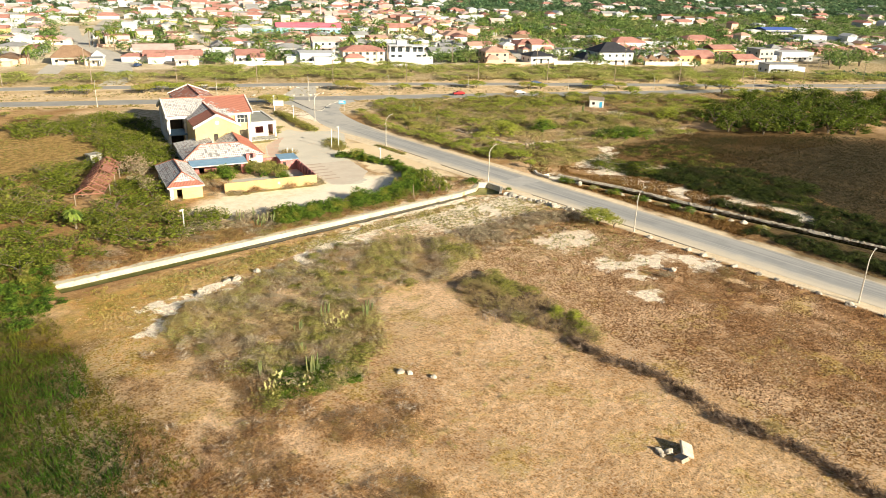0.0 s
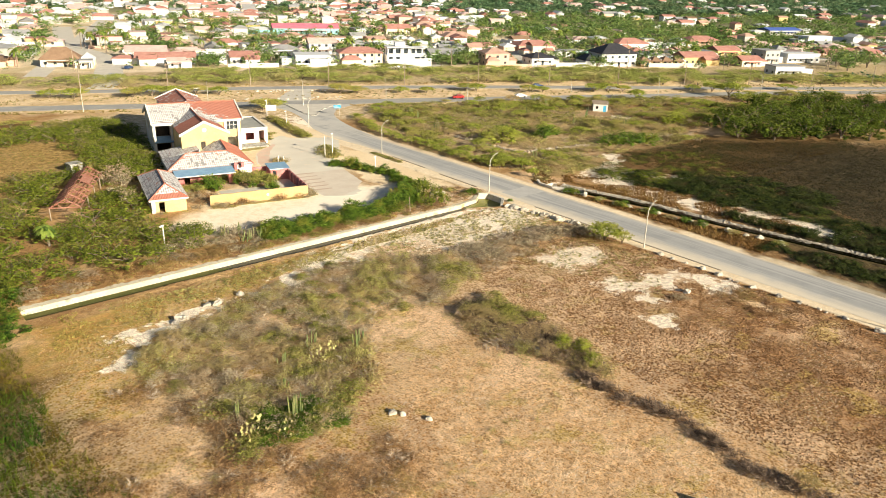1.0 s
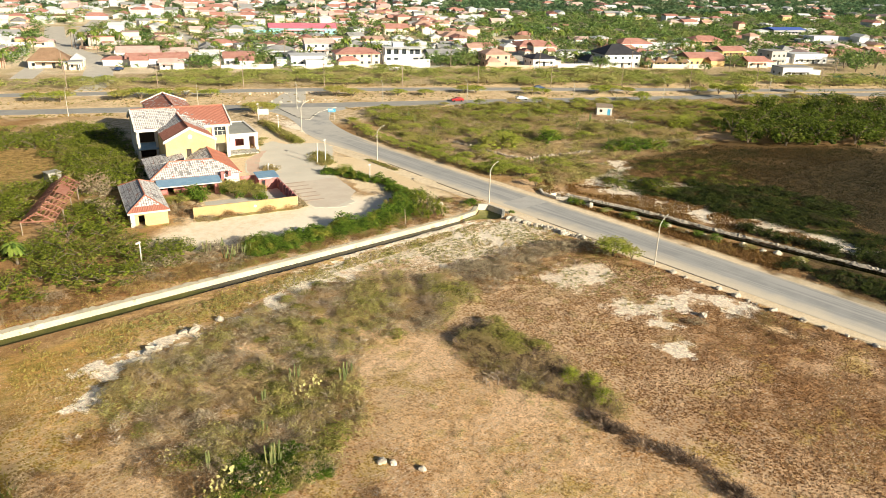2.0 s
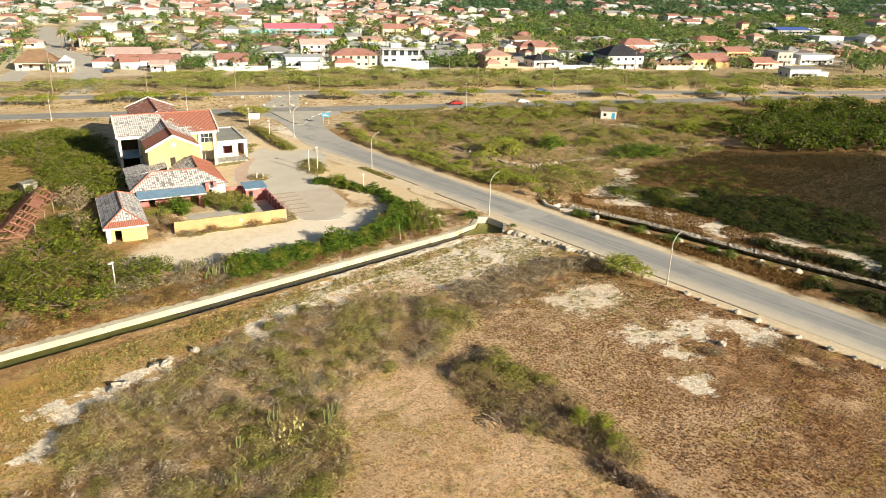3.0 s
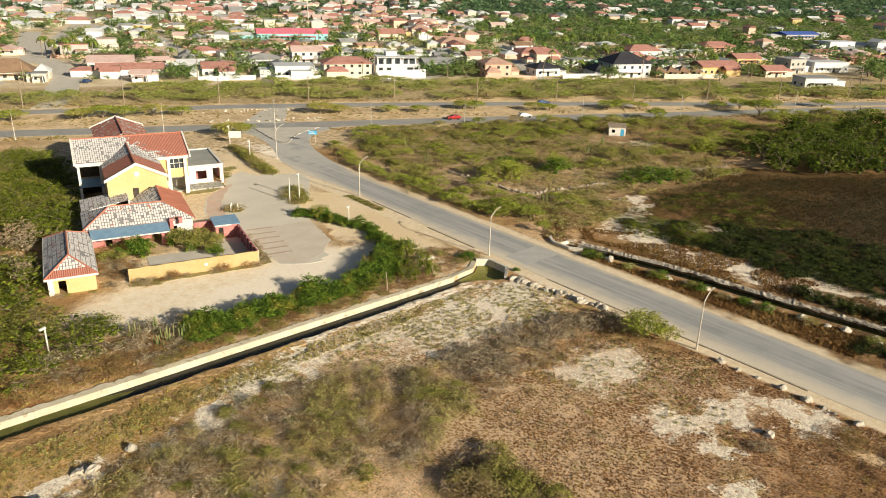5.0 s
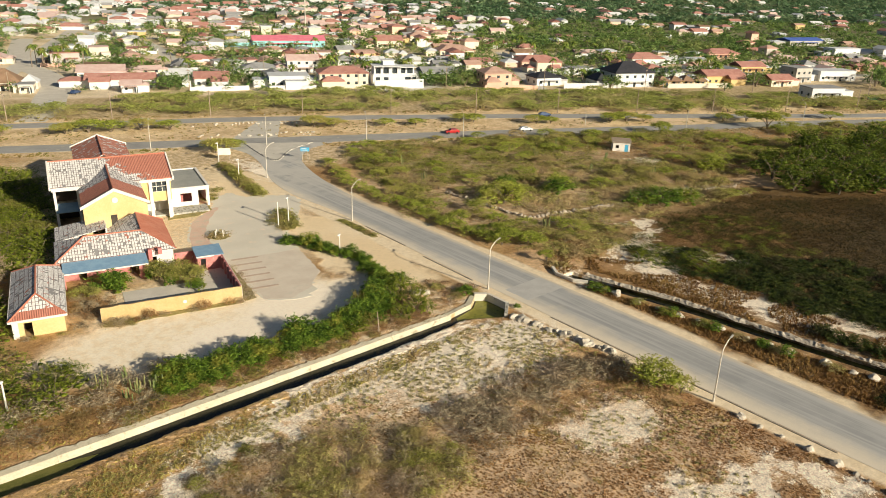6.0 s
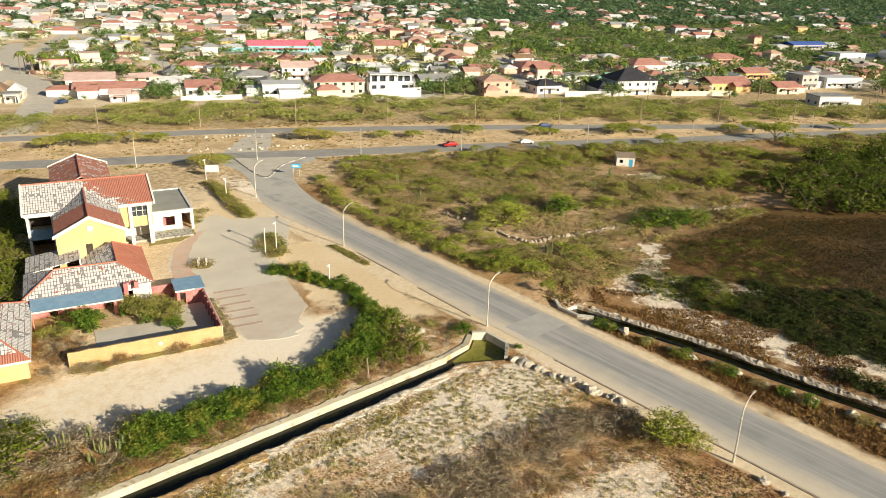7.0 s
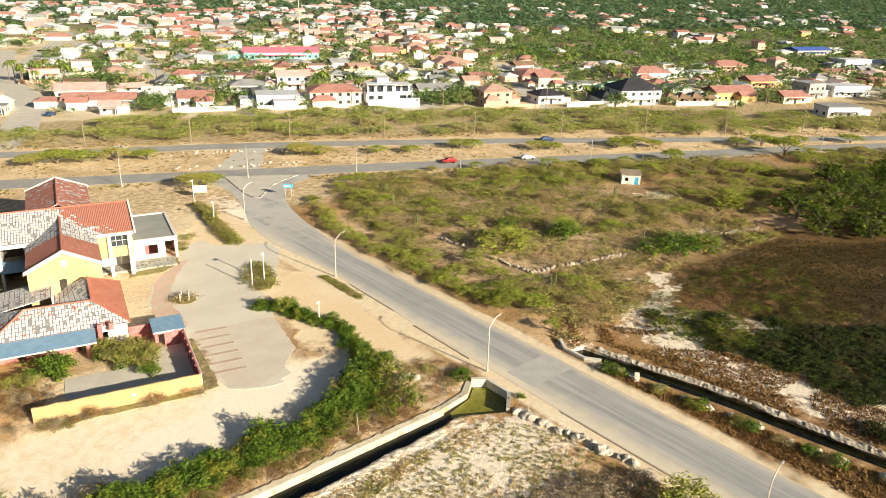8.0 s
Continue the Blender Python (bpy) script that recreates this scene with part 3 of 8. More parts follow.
def tube(bm, pts, radii, sides=7):
    rings = []
    for i, pt in enumerate(pts):
        pt = Vector(pt)
        t = (Vector(pts[min(i + 1, len(pts) - 1)]) - Vector(pts[max(i - 1, 0)])).normalized()
        q = t.to_track_quat("Z", "Y")
        rings.append([bm.verts.new(pt + q @ Vector((radii[i] * math.cos(6.2832 * k / sides), radii[i] * math.sin(6.2832 * k / sides), 0))) for k in range(sides)])
    for a, b in zip(rings, rings[1:]):
        for k in range(sides):
            bm.faces.new((a[k], a[(k + 1) % sides], b[(k + 1) % sides], b[k]))
    bm.faces.new(list(reversed(rings[0])))
    bm.faces.new(rings[-1])
    return bm


def boulder(seed, size, squash=0.75, cuts=1):
    bm = bmesh.new()
    bmesh.ops.create_icosphere(bm, subdivisions=cuts + 1, radius=size)
    for v in bm.verts:
        k = noise.noise(v.co * (1.4 / size) + Vector((seed * 7.3, seed * 3.1, 0)))
        k2 = noise.noise(v.co * (3.4 / size) + Vector((seed, 0, 0)))
        v.co *= 1 + 0.5 * k + 0.16 * k2
        v.co.z = v.co.z * squash + size * squash * 0.45
    return bm


def mesh_of(name, verts, faces, material):
    me = bpy.data.meshes.new(name)
    verts, faces = np.asarray(verts, dtype=np.float32), np.asarray(faces, dtype=np.int32)
    k = faces.shape[1]
    me.vertices.add(len(verts))
    me.vertices.foreach_set("co", verts.ravel())
    me.loops.add(faces.size)
    me.loops.foreach_set("vertex_index", faces.ravel())
    me.polygons.add(len(faces))
    me.polygons.foreach_set("loop_start", np.arange(0, faces.size, k, dtype=np.int32))
    me.update(calc_edges=True)
    me.materials.append(material)
    return me


def merged(shapes, spots, rng, tilt=0.0):
    """Many copies of small shapes in one pair of arrays. spots: rows of x, y, z, scale, height scale."""
    vs, fs, base = [], [], 0
    for x, y, z, s, h in spots:
        v, f = shapes[rng.integers(len(shapes))]
        a = rng.uniform(0, 6.2832)
        ca, sa = math.cos(a), math.sin(a)
        w = np.empty_like(v)
        w[:, 0] = (v[:, 0] * ca - v[:, 1] * sa) * s + x
        w[:, 1] = (v[:, 0] * sa + v[:, 1] * ca) * s + y
        w[:, 2] = v[:, 2] * h + z
        vs.append(w), fs.append(f + base)
        base += len(v)
    return np.concatenate(vs), np.concatenate(fs)


# ---------- plants ----------
GOLD = (1 + 5 ** 0.5) / 2
ICO = np.array([(a * x, b * y, c * z) for x, y, z in ((0, 1, GOLD), (1, GOLD, 0), (GOLD, 0, 1)) for a in ((1, -1) if x else (1,)) for b in ((1, -1) if y else (1,)) for c in ((1, -1) if z else (1,))]) / (1 + GOLD * GOLD) ** 0.5


def hull_faces(pts):
    """Triangles of the icosahedron: every three corners one edge apart."""
    edge = min(np.linalg.norm(pts[0] - q) for q in pts[1:]) * 1.05
    near = lambda i, j: np.linalg.norm(pts[i] - pts[j]) < edge
    out = []
    for i, j, k in itertools.combinations(range(12), 3):
        if near(i, j) and near(j, k) and near(i, k):
            out.append((i, j, k) if np.dot(np.cross(pts[j] - pts[i], pts[k] - pts[i]), pts[i]) > 0 else (i, k, j))
    return np.array(out)


ICO_FACES = hull_faces(ICO)


def leaf_cloud(rng, n, clumps, rx, ry, z0, z1, leaf, spread, shape="dome", lift=0.55, thin=0.5, core=0.0):
    """Pointed leaf sprays, thick about clumps that sit on an uneven crown; core: share of clumps with a dense knot of foliage inside."""
    c = []
    for _ in range(clumps):
        a, r = rng.uniform(0, 6.2832), math.sqrt(rng.uniform(0, 1))
        if shape == "flat":
            z = z0 + (z1 - z0) * (1 - 0.55 * r * r) * rng.uniform(0.72, 1.05)
        elif shape == "dome":
            z = z0 + (z1 - z0) * math.sqrt(max(0.0, 1 - 0.85 * r * r)) * rng.uniform(0.25, 1.05)
        else:
            z = rng.uniform(z0, z1)
        c.append((rx * r * math.cos(a) * rng.uniform(0.85, 1.15), ry * r * math.sin(a) * rng.uniform(0.85, 1.15), z))
    c = np.array(c)
    wide = 1.45 if shape == "flat" else 1.15
    at = c[rng.integers(clumps, size=n)] + rng.normal(0, 1, (n, 3)) * (spread * wide, spread * wide, spread * 0.42)
    at[:, 2] = np.maximum(at[:, 2], 0.06)
    e1 = rng.normal(0, 1, (n, 3)) * (1, 1, 0.45)
    e1 /= np.linalg.norm(e1, axis=1)[:, None]
    nrm = rng.normal(0, 1, (n, 3))
    nrm[:, 2] = np.abs(nrm[:, 2]) + lift
    e2 = np.cross(nrm, e1)
    e2 /= np.linalg.norm(e2, axis=1)[:, None]
    s = leaf * rng.uniform(0.55, 1.3, (n, 1))
    v = np.stack([at - e1 * s - e2 * s * thin, at - e1 * s + e2 * s * thin, at + e1 * s], 1).reshape(-1, 3)
    f = np.arange(n * 3).reshape(-1, 3)
    if core > 0:
        k = max(1, int(clumps * core))
        flat = 0.22 if shape == "flat" else 0.45
        size = spread * 1.15 * rng.uniform(0.7, 1.3, (k, 1, 1))
        knot = ICO[None] * size * rng.uniform(0.7, 1.3, (k, 12, 1)) * (1, 1, flat) + (c[:k] * (0.9, 0.9, 0.8) - (0, 0, 0.5 * spread))[:, None, :]
        kv = knot.reshape(-1, 3)
        kv[:, 2] = np.maximum(kv[:, 2], 0.05)
        kf = (ICO_FACES[None] + 12 * np.arange(k)[:, None, None]).reshape(-1, 3) + len(v)
        v, f = np.concatenate([v, kv]), np.concatenate([f, kf])
    return v, f


def twig_cloud(rng, n, r, h, thick=0.035):
    """Dry twigs: thin blades that rise and spread from the root."""
    a, out = rng.uniform(0, 6.2832, n), rng.uniform(0.1, 1, n) ** 0.6
    p0 = np.stack([np.cos(a) * r * out * 0.35, np.sin(a) * r * out * 0.35, rng.uniform(0, h * 0.4, n)], 1)
    b = a + rng.normal(0, 0.6, n)
    p1 = np.stack([np.cos(b) * r * out, np.sin(b) * r * out, h * rng.uniform(0.35, 1.05, n) * (1.15 - 0.5 * out)], 1)
    side = np.cross(p1 - p0, rng.normal(0, 1, (n, 3)))
    side = side / np.linalg.norm(side, axis=1)[:, None] * thick
    mid = (p0 + p1) / 2 + rng.normal(0, r * 0.08, (n, 3))
    v = np.stack([p0 - side, mid + side, p1, mid - side], 1).reshape(-1, 3)
    return v, np.arange(n * 4).reshape(-1, 4)


def tuft(rng, n, r, h, w):
    a = rng.uniform(0, 6.2832, n)
    p = np.stack([np.cos(a) * r * rng.uniform(0, 1, n), np.sin(a) * r * rng.uniform(0, 1, n), np.zeros(n)], 1)
    lean = np.stack([np.cos(a), np.sin(a), np.zeros(n)], 1) * rng.uniform(0.1, 0.8, (n, 1)) * h
    tip = p + lean + np.stack([np.zeros(n), np.zeros(n), h * rng.uniform(0.5, 1.1, n)], 1)
    b = rng.uniform(0, 6.2832, n)
    side = np.stack([np.cos(b), np.sin(b), np.zeros(n)], 1) * w
    v = np.stack([p - side, p + side, tip], 1).reshape(-1, 3)
    return v, np.arange(n * 3).reshape(-1, 3)


def limbs(rng, count, reach, top, radius):
    bm = bmesh.new()
    for k in range(count):
        a = 6.2832 * k / count + rng.uniform(-0.5, 0.5)
        r = reach * rng.uniform(0.45, 0.8)
        z = top * rng.uniform(0.65, 0.9)
        tube(bm, [(0, 0, -0.15), (0.12 * r * math.cos(a), 0.12 * r * math.sin(a), z * 0.35), (0.5 * r * math.cos(a), 0.5 * r * math.sin(a), z * 0.7), (r * math.cos(a), r * math.sin(a), z)],
             [radius, radius * 0.8, radius * 0.5, radius * 0.2], 5)
    return bm


class Kind:
    """A kind of bush or tree: a few grown shapes, planted one by one or as a mass."""

    def __init__(self, name, seed, variants, leaves, clumps, rx, z0, z1, leaf, spread, shape, material, stems=4, stem=0.07, lift=0.15, thin=0.5, plain=False, core=0.2, few=1.9):
        self.plain = plain
        if core:
            leaves, leaf, thin = int(leaves * few), leaf * 0.86, 0.40
        rng = np.random.default_rng(seed)
        self.name, self.shapes, self.trunks, self.crowns = name, [], [], []
        for _ in range(variants):
            v, f = leaf_cloud(rng, leaves, clumps, rx * rng.uniform(0.85, 1.1), rx * rng.uniform(0.8, 1.1), z0, z1, leaf, spread, shape, lift, thin, core)
            self.shapes.append((v, f))
            self.crowns.append(mesh_of("crown", v, f, material))
            bm = limbs(rng, stems, rx, z1, stem)
            me = bpy.data.meshes.new("trunk")
            bm.to_mesh(me)
            bm.free()
            me.materials.append(M_BARK)
            self.trunks.append(me)
        self.rng = rng

    def plant(self, x, y, s=1.0, h=None, label="", category="", group="", name=None):
        k = int(self.rng.integers(len(self.crowns)))
        h = h or s
        if self.plain:
            ob = new(name or self.name, self.crowns[k])
            ob.matrix_basis = Matrix.LocRotScale((x, y, 0), Euler((0, 0, self.rng.uniform(0, 6.28))), (s, s, h))
            return tagged(ob, label, category, group)
        root = thing(name or self.name, Matrix.LocRotScale((x, y, 0), Euler((0, 0, self.rng.uniform(0, 6.28))), (s, s, h)), label, category, group)
        shared("trunk", self.trunks[k], root)
        shared("crown", self.crowns[k], root)
        return root


def inside(poly, x, y):
    r, j = False, len(poly) - 1
    for i in range(len(poly)):
        (x0, y0), (x1, y1) = poly[i], poly[j]
        if (y0 > y) != (y1 > y) and x < (x1 - x0) * (y - y0) / (y1 - y0) + x0:
            r = not r
        j = i
    return r


def scatter(poly, n, gap, seed, keep=None, thin=None):
    """Spots in a plan outline, at least gap apart; thin: noise scale and level below which it stays bare."""
    rng = np.random.default_rng(seed)
    xs, ys = [p[0] for p in poly], [p[1] for p in poly]
    got, cells = [], {}
    for _ in range(n * 14):
        if len(got) >= n:
            break
        x, y = rng.uniform(min(xs), max(xs)), rng.uniform(min(ys), max(ys))
        if not inside(poly, x, y) or (keep and not keep(x, y)):
            continue
        if thin and noise.noise(Vector((x * thin[0], y * thin[0], seed))) < thin[1]:
            continue
        key = (int(x // gap), int(y // gap))
        if any((x - a) ** 2 + (y - b) ** 2 < gap * gap for i in (-1, 0, 1) for j in (-1, 0, 1) for a, b in cells.get((key[0] + i, key[1] + j), ())):
            continue
        cells.setdefault(key, []).append((x, y))
        got.append((x, y))
    return got


# the highway's own axes: s along it, n across it towards the town
AX, AY, EX, EY = 148.3, 216.4, 0.911, -0.413


def hw(s, n):
    return AX + EX * s - EY * n, AY + EY * s + EX * n


def hw_of(x, y):
    return (x - AX) * EX + (y - AY) * EY, -(x - AX) * EY + (y - AY) * EX


# the abandoned buildings' own axes
SITE = pose(61.5, 138.3, 0, 0, 0, -13.6)


def site(u, v):
    q = SITE @ Vector((u, v, 0))
    return q.x, q.y

# ---------- ground, roads, drains ----------
DRAIN_W = [(22, 106.8), (95, 107.2), (101, 107.9), (104, 107.3), (107.7, 105.2), (110.6, 108), (110.6, 112), (109, 113.2), (106.6, 111.4), (102, 110.7), (22, 110.4)]
DRAIN_E = [(126, 111.3), (126, 107.8), (127.2, 106), (127.8, 102.7), (129.5, 94.7), (131, 87.5), (131.7, 80), (133.4, 70), (136.6, 50), (139.5, 30),
           (142, 30), (139, 50), (135.9, 70), (134.5, 81.7), (133.2, 92.8), (131.8, 98.9), (130, 106), (129, 110.5)]


def ground_sheet():
    bm = bmesh.new()
    far = 4200
    for loop in ([(-far, -far), (far, -far), (far, far), (-far, far)], DRAIN_W, DRAIN_E):
        vs = [bm.verts.new((x, y, 0)) for x, y in loop]
        for i in range(len(vs)):
            bm.edges.new((vs[i], vs[(i + 1) % len(vs)]))
    bmesh.ops.triangle_fill(bm, edges=bm.edges[:], use_beauty=True, use_dissolve=False)
    for f in bm.faces:
        if f.normal.z < 0:
            f.normal_flip()
    # earth sides and bed of the drains
    for loop in (DRAIN_W, DRAIN_E):
        top = [bm.verts.new((x, y, 0)) for x, y in loop]
        low = [bm.verts.new((x, y, -1.9)) for x, y in loop]
        for i in range(len(loop)):
            j = (i + 1) % len(loop)
            bm.faces.new((top[j], top[i], low[i], low[j]))
        bm.faces.new(low)
    return solid("ground", bm, M_GROUND, "dry brown and sandy open ground with pale bare patches", "ground", "structure")


ground_sheet()


def water(name, outline, z):
    bm = bmesh.new()
    bm.faces.new([bm.verts.new((x, y, z)) for x, y in outline])
    solid(name, bm, M_WATER, "still murky green water in a drain", "water", "structure")


water("water", DRAIN_W, -0.65)
water("water", DRAIN_E, -0.55)
weed = bmesh.new()
weed.faces.new([weed.verts.new(q) for q in ((22, 107, -0.64), (46, 107, -0.64), (52, 109.2, -0.64), (46, 110.6, -0.64), (22, 110.6, -0.64))])
solid("floating_weed", weed, M_ALGAE, "olive floating weed on drain water", "water weed", "structure")


weed = bmesh.new()
weed.faces.new([weed.verts.new((*q, -0.64)) for q in ((101.5, 108.3), (104, 107.7), (107.8, 105.8), (110.3, 108.1), (110.3, 111.8), (109, 112.9), (106.8, 111.2), (102.5, 110.2))])
solid("floating_weed", weed, M_POND, "olive green scum on still pond water", "water weed", "structure")


def ribbon(line, width, z0, z1, bm=None):
    """A strip along a line on the plan."""
    bm = bm or bmesh.new()
    left, right = [], []
    for i, (x, y) in enumerate(line):
        a, b = line[max(i - 1, 0)], line[min(i + 1, len(line) - 1)]
        t = Vector((b[0] - a[0], b[1] - a[1])).normalized()
        nx, ny = -t.y * width / 2, t.x * width / 2
        left.append((x + nx, y + ny)), right.append((x - nx, y - ny))
    for i in range(len(line) - 1):
        prism([right[i], right[i + 1], left[i + 1], left[i]], z0, z1, bm)
    bmesh.ops.remove_doubles(bm, verts=bm.verts[:], dist=0.001)
    return bm


def ragged(poly, amp, step, seed):
    """An outline with an uneven, worn edge."""
    out = []
    for (x0, y0), (x1, y1) in zip(poly, poly[1:] + poly[:1]):
        k = max(1, int(math.dist((x0, y0), (x1, y1)) / step))
        for q in range(k):
            px, py = x0 + (x1 - x0) * q / k, y0 + (y1 - y0) * q / k
            out.append((px + amp * noise.noise(Vector((px * 0.7, py * 0.7, seed))), py + amp * noise.noise(Vector((px * 0.7, py * 0.7, seed + 9)))))
    return out


def bend(points, n=8):
    """A smooth line through a few points."""
    out = []
    for i in range(len(points) - 1):
        p0, p1, p2, p3 = points[max(i - 1, 0)], points[i], points[i + 1], points[min(i + 2, len(points) - 1)]
        for k in range(n):
            t = k / n
            out.append(tuple(0.5 * (2 * b + (c - a) * t + (2 * a - 5 * b + 4 * c - e) * t * t + (3 * b - a - 3 * c + e) * t ** 3) for a, b, c, e in zip(p0, p1, p2, p3)))
    return out + [points[-1]]


# side road that fans out at the junction
EAST_EDGE = bend([(122.9, -120), (122.9, 60), (123.1, 110), (123.2, 150), (123.6, 168), (125.2, 182), (128.3, 195.6), (132.2, 204.5), (139, 211.5), (147, 214.0), (151, 216.5)])
WEST_EDGE = bend([(113, -120), (113, 60), (113.3, 110), (114, 140), (114.8, 160), (113.6, 176), (115, 188), (118.4, 198), (121.4, 208), (122.6, 217), (120.5, 226), (117, 231)])
def resample(line, n):
    """n points at even steps along a line."""
    d_ = [0.0]
    for a, b in zip(line, line[1:]):
        d_.append(d_[-1] + math.dist(a, b))
    ts = np.linspace(0, d_[-1], n)
    return list(zip(np.interp(ts, d_, [p[0] for p in line]), np.interp(ts, d_, [p[1] for p in line])))


road_bm = bmesh.new()
ea, we = [[road_bm.verts.new((x, y, 0.03)) for x, y in resample(e, 90)] for e in (EAST_EDGE, WEST_EDGE)]
for i in range(89):
    road_bm.faces.new((we[i], ea[i], ea[i + 1], we[i + 1]))
solid("road", road_bm, M_ROAD, "worn grey two-lane asphalt side road dusted with sand", "road", "structure")
NEAR_LINE = bend([hw(-700, 12), hw(-250, 5), hw(-75, 3.2), hw(0, 3.2), hw(60, 2.6), hw(120, 1.2), hw(190, 0), hw(420, -20), hw(900, -110)])
FAR_LINE = bend([hw(-700, 46), hw(-250, 36), hw(-75, 34.4), hw(-22, 35.2), hw(46, 30.5), hw(122, 20.8), hw(165, 14.6), hw(230, 8), hw(420, -8), hw(900, -98)])
solid("highway", ribbon(NEAR_LINE, 8.2, -0.2, 0.045), M_HIGHWAY, "grey asphalt carriageway of the highway, lane nearest the scrub", "road", "structure")
solid("highway", ribbon(FAR_LINE, 7.0, -0.2, 0.045), M_HIGHWAY, "grey asphalt carriageway of the highway, beside the town", "road", "structure")
solid("road", prism(ragged([hw(-27, 6), hw(-14, 6), hw(-11, 32), hw(-18, 32)], 0.5, 1.5, 3), -0.2, 0.035), M_PAVER, "cracked pale asphalt crossing between the carriageways", "road", "structure")

M_PATCH = worn("pale_asphalt_patch", (0.45, 0.44, 0.42), (0.53, 0.52, 0.495), 0.5, 6, 0.85, (0.36, 0.35, 0.33), 0.64)
solid("road_patch", prism(ragged([(114.6, 107.2), (122.7, 107.2), (122.7, 112.4), (114.6, 112.2)], 0.12, 0.8, 2), 0.0, 0.036), M_PATCH, "paler asphalt patch over the culvert", "road patch", "structure")

# paved triangle in the junction, with its painted kerb blocks
TRI = bend([(127.2, 226.6), (125.2, 214), (124.6, 207), (125.6, 205.3), (127.4, 206.6), (134, 213.2), (143.5, 217.6)], 5)
island = prism(TRI, -0.06, 0.14)
solid("traffic_island", island, M_PAVER, "pale paved triangular traffic island at the junction", "traffic island", "structure")
kerb_w = worn("white_kerb_paint", (0.54, 0.51, 0.45), (0.62, 0.59, 0.53), 1.0, 6, 0.8)
kerb_k = worn("dark_kerb_paint", (0.27, 0.26, 0.24), (0.36, 0.34, 0.31), 1.0, 6, 0.8)
kerb = thing("kerb", pose(0, 0, 0), "black and white painted kerb blocks round an island", "kerb", "", "structure")
run, last = 0.0, TRI[0]
for i, pt in enumerate(TRI[1:]):
    a = Vector((*last, 0))
    b = Vector((*pt, 0))
    cnt = max(1, round((b - a).length / 1.0))
    for k in range(cnt):
        c = a.lerp(b, (k + 0.5) / cnt)
        ang = math.degrees(math.atan2(b.y - a.y, b.x - a.x))
        ob = part("kerb_block", boxes((-0.48, 0.48, -0.16, 0.16, 0, 0.2)), kerb_w if (i + k) % 2 else kerb_k, kerb)
        ob.matrix_basis = pose(c.x, c.y, 0.0, 0, 0, ang)
    last = pt

# kerb lines along the side road's western edge
for y0, y1, x in ((60, 101, 112.7), (118, 131, 113.0), (137, 150, 114.0)):
    solid("kerb", ribbon([(x, y0), (x + 0.15, (y0 + y1) / 2), (x + 0.3, y1)], 0.22, -0.1, 0.1), M_STONE_D, "low worn concrete kerb along the road edge", "kerb", "structure")

# parking court of the abandoned buildings
LOT = [(82.6, 141), (83.2, 131), (86, 129), (89.5, 128.5), (93, 134.5), (96, 141), (98, 147.5), (99.5, 153), (101, 156.5), (106, 161), (109.5, 167), (113, 172), (113, 177), (108, 180), (104.5, 181), (103, 186), (98.5, 184), (95, 177), (88, 171), (84, 163), (82.4, 152)]
solid("parking_court", prism(ragged(LOT, 0.9, 0.8, 4), -0.2, 0.025), M_LOT, "sun-bleached grey asphalt parking court with sand at its edges", "parking lot", "structure")
bays = thing("parking_bay_lines", pose(0, 0, 0), "faded reddish brick lines between the parking bays", "parking lines", "", "structure")
for k in range(6):
    ob = part("bay_line", boxes((0, 4.6, -0.3, 0.3, 0.02, 0.045)), M_BAY, bays)
    x, y = site(21.2, 3.2 + 2.6 * k)
    ob.matrix_basis = pose(x, y, 0, 0, 0, -13.6)
M_BAYPAVE = worn("faded_brick_paving", (0.64, 0.55, 0.45), (0.72, 0.645, 0.54), 0.3, 9, 0.9, (0.64, 0.58, 0.48), 0.55)
M_REDPAVE = worn("worn_red_paving", (0.64, 0.44, 0.34), (0.72, 0.56, 0.45), 0.25, 8, 0.9, (0.60, 0.52, 0.42), 0.52)
solid("parking_bay_paving", prism(ragged([(85.0, 149.6), (83.0, 131.4), (86.6, 129.6), (90.4, 131.4), (95.4, 136), (97.8, 147)], 0.5, 0.8, 11), -0.15, 0.03), M_BAYPAVE, "faded brick paving of the parking bays", "paving", "structure")
solid("worn_paving", prism(ragged([(83.6, 151.4), (82.8, 156), (84.6, 163), (88.2, 171), (94.6, 177.4), (97.4, 178), (92, 171.5), (87.6, 163.4), (86.0, 152)], 0.7, 0.9, 12), -0.15, 0.029), M_REDPAVE, "worn reddish paving along the old buildings", "paving", "structure")

M_BED = worn("weedy_soil", (0.22, 0.19, 0.065), (0.42, 0.36, 0.15), 0.9, 7, 0.95, (0.36, 0.25, 0.13), 0.56, 0.6)


def planting_bed(outline, seed, label):
    solid("planting_bed", prism(ragged(outline, 0.35, 0.6, seed), -0.1, 0.06), M_BED, label, "planting bed", "structure")


planting_bed([(100.2, 157.4), (102.6, 156.6), (105.2, 159.6), (106.4, 164.6), (105.6, 167.6), (103.6, 166.6), (101.6, 162.4)], 21, "weedy planting island on the parking court")
planting_bed([(site(21.6, 28.8)[0] + 1.9 * math.cos(0.7 * k), site(21.6, 28.8)[1] + 1.9 * math.sin(0.7 * k)) for k in range(9)], 22, "round weedy planting bed on the parking court")
planting_bed([(111.6, 144.4), (112.8, 144.0), (113.6, 150), (113.6, 156), (112.0, 156.4), (111.6, 150)], 23, "weedy strip at a lamp post")
planting_bed([site(19.55, -0.6), site(21.6, -0.4), site(21.3, 5), site(20.9, 10), site(20.4, 14.5), site(19.55, 14.5)], 24, "strip of dry weeds along the yard wall")
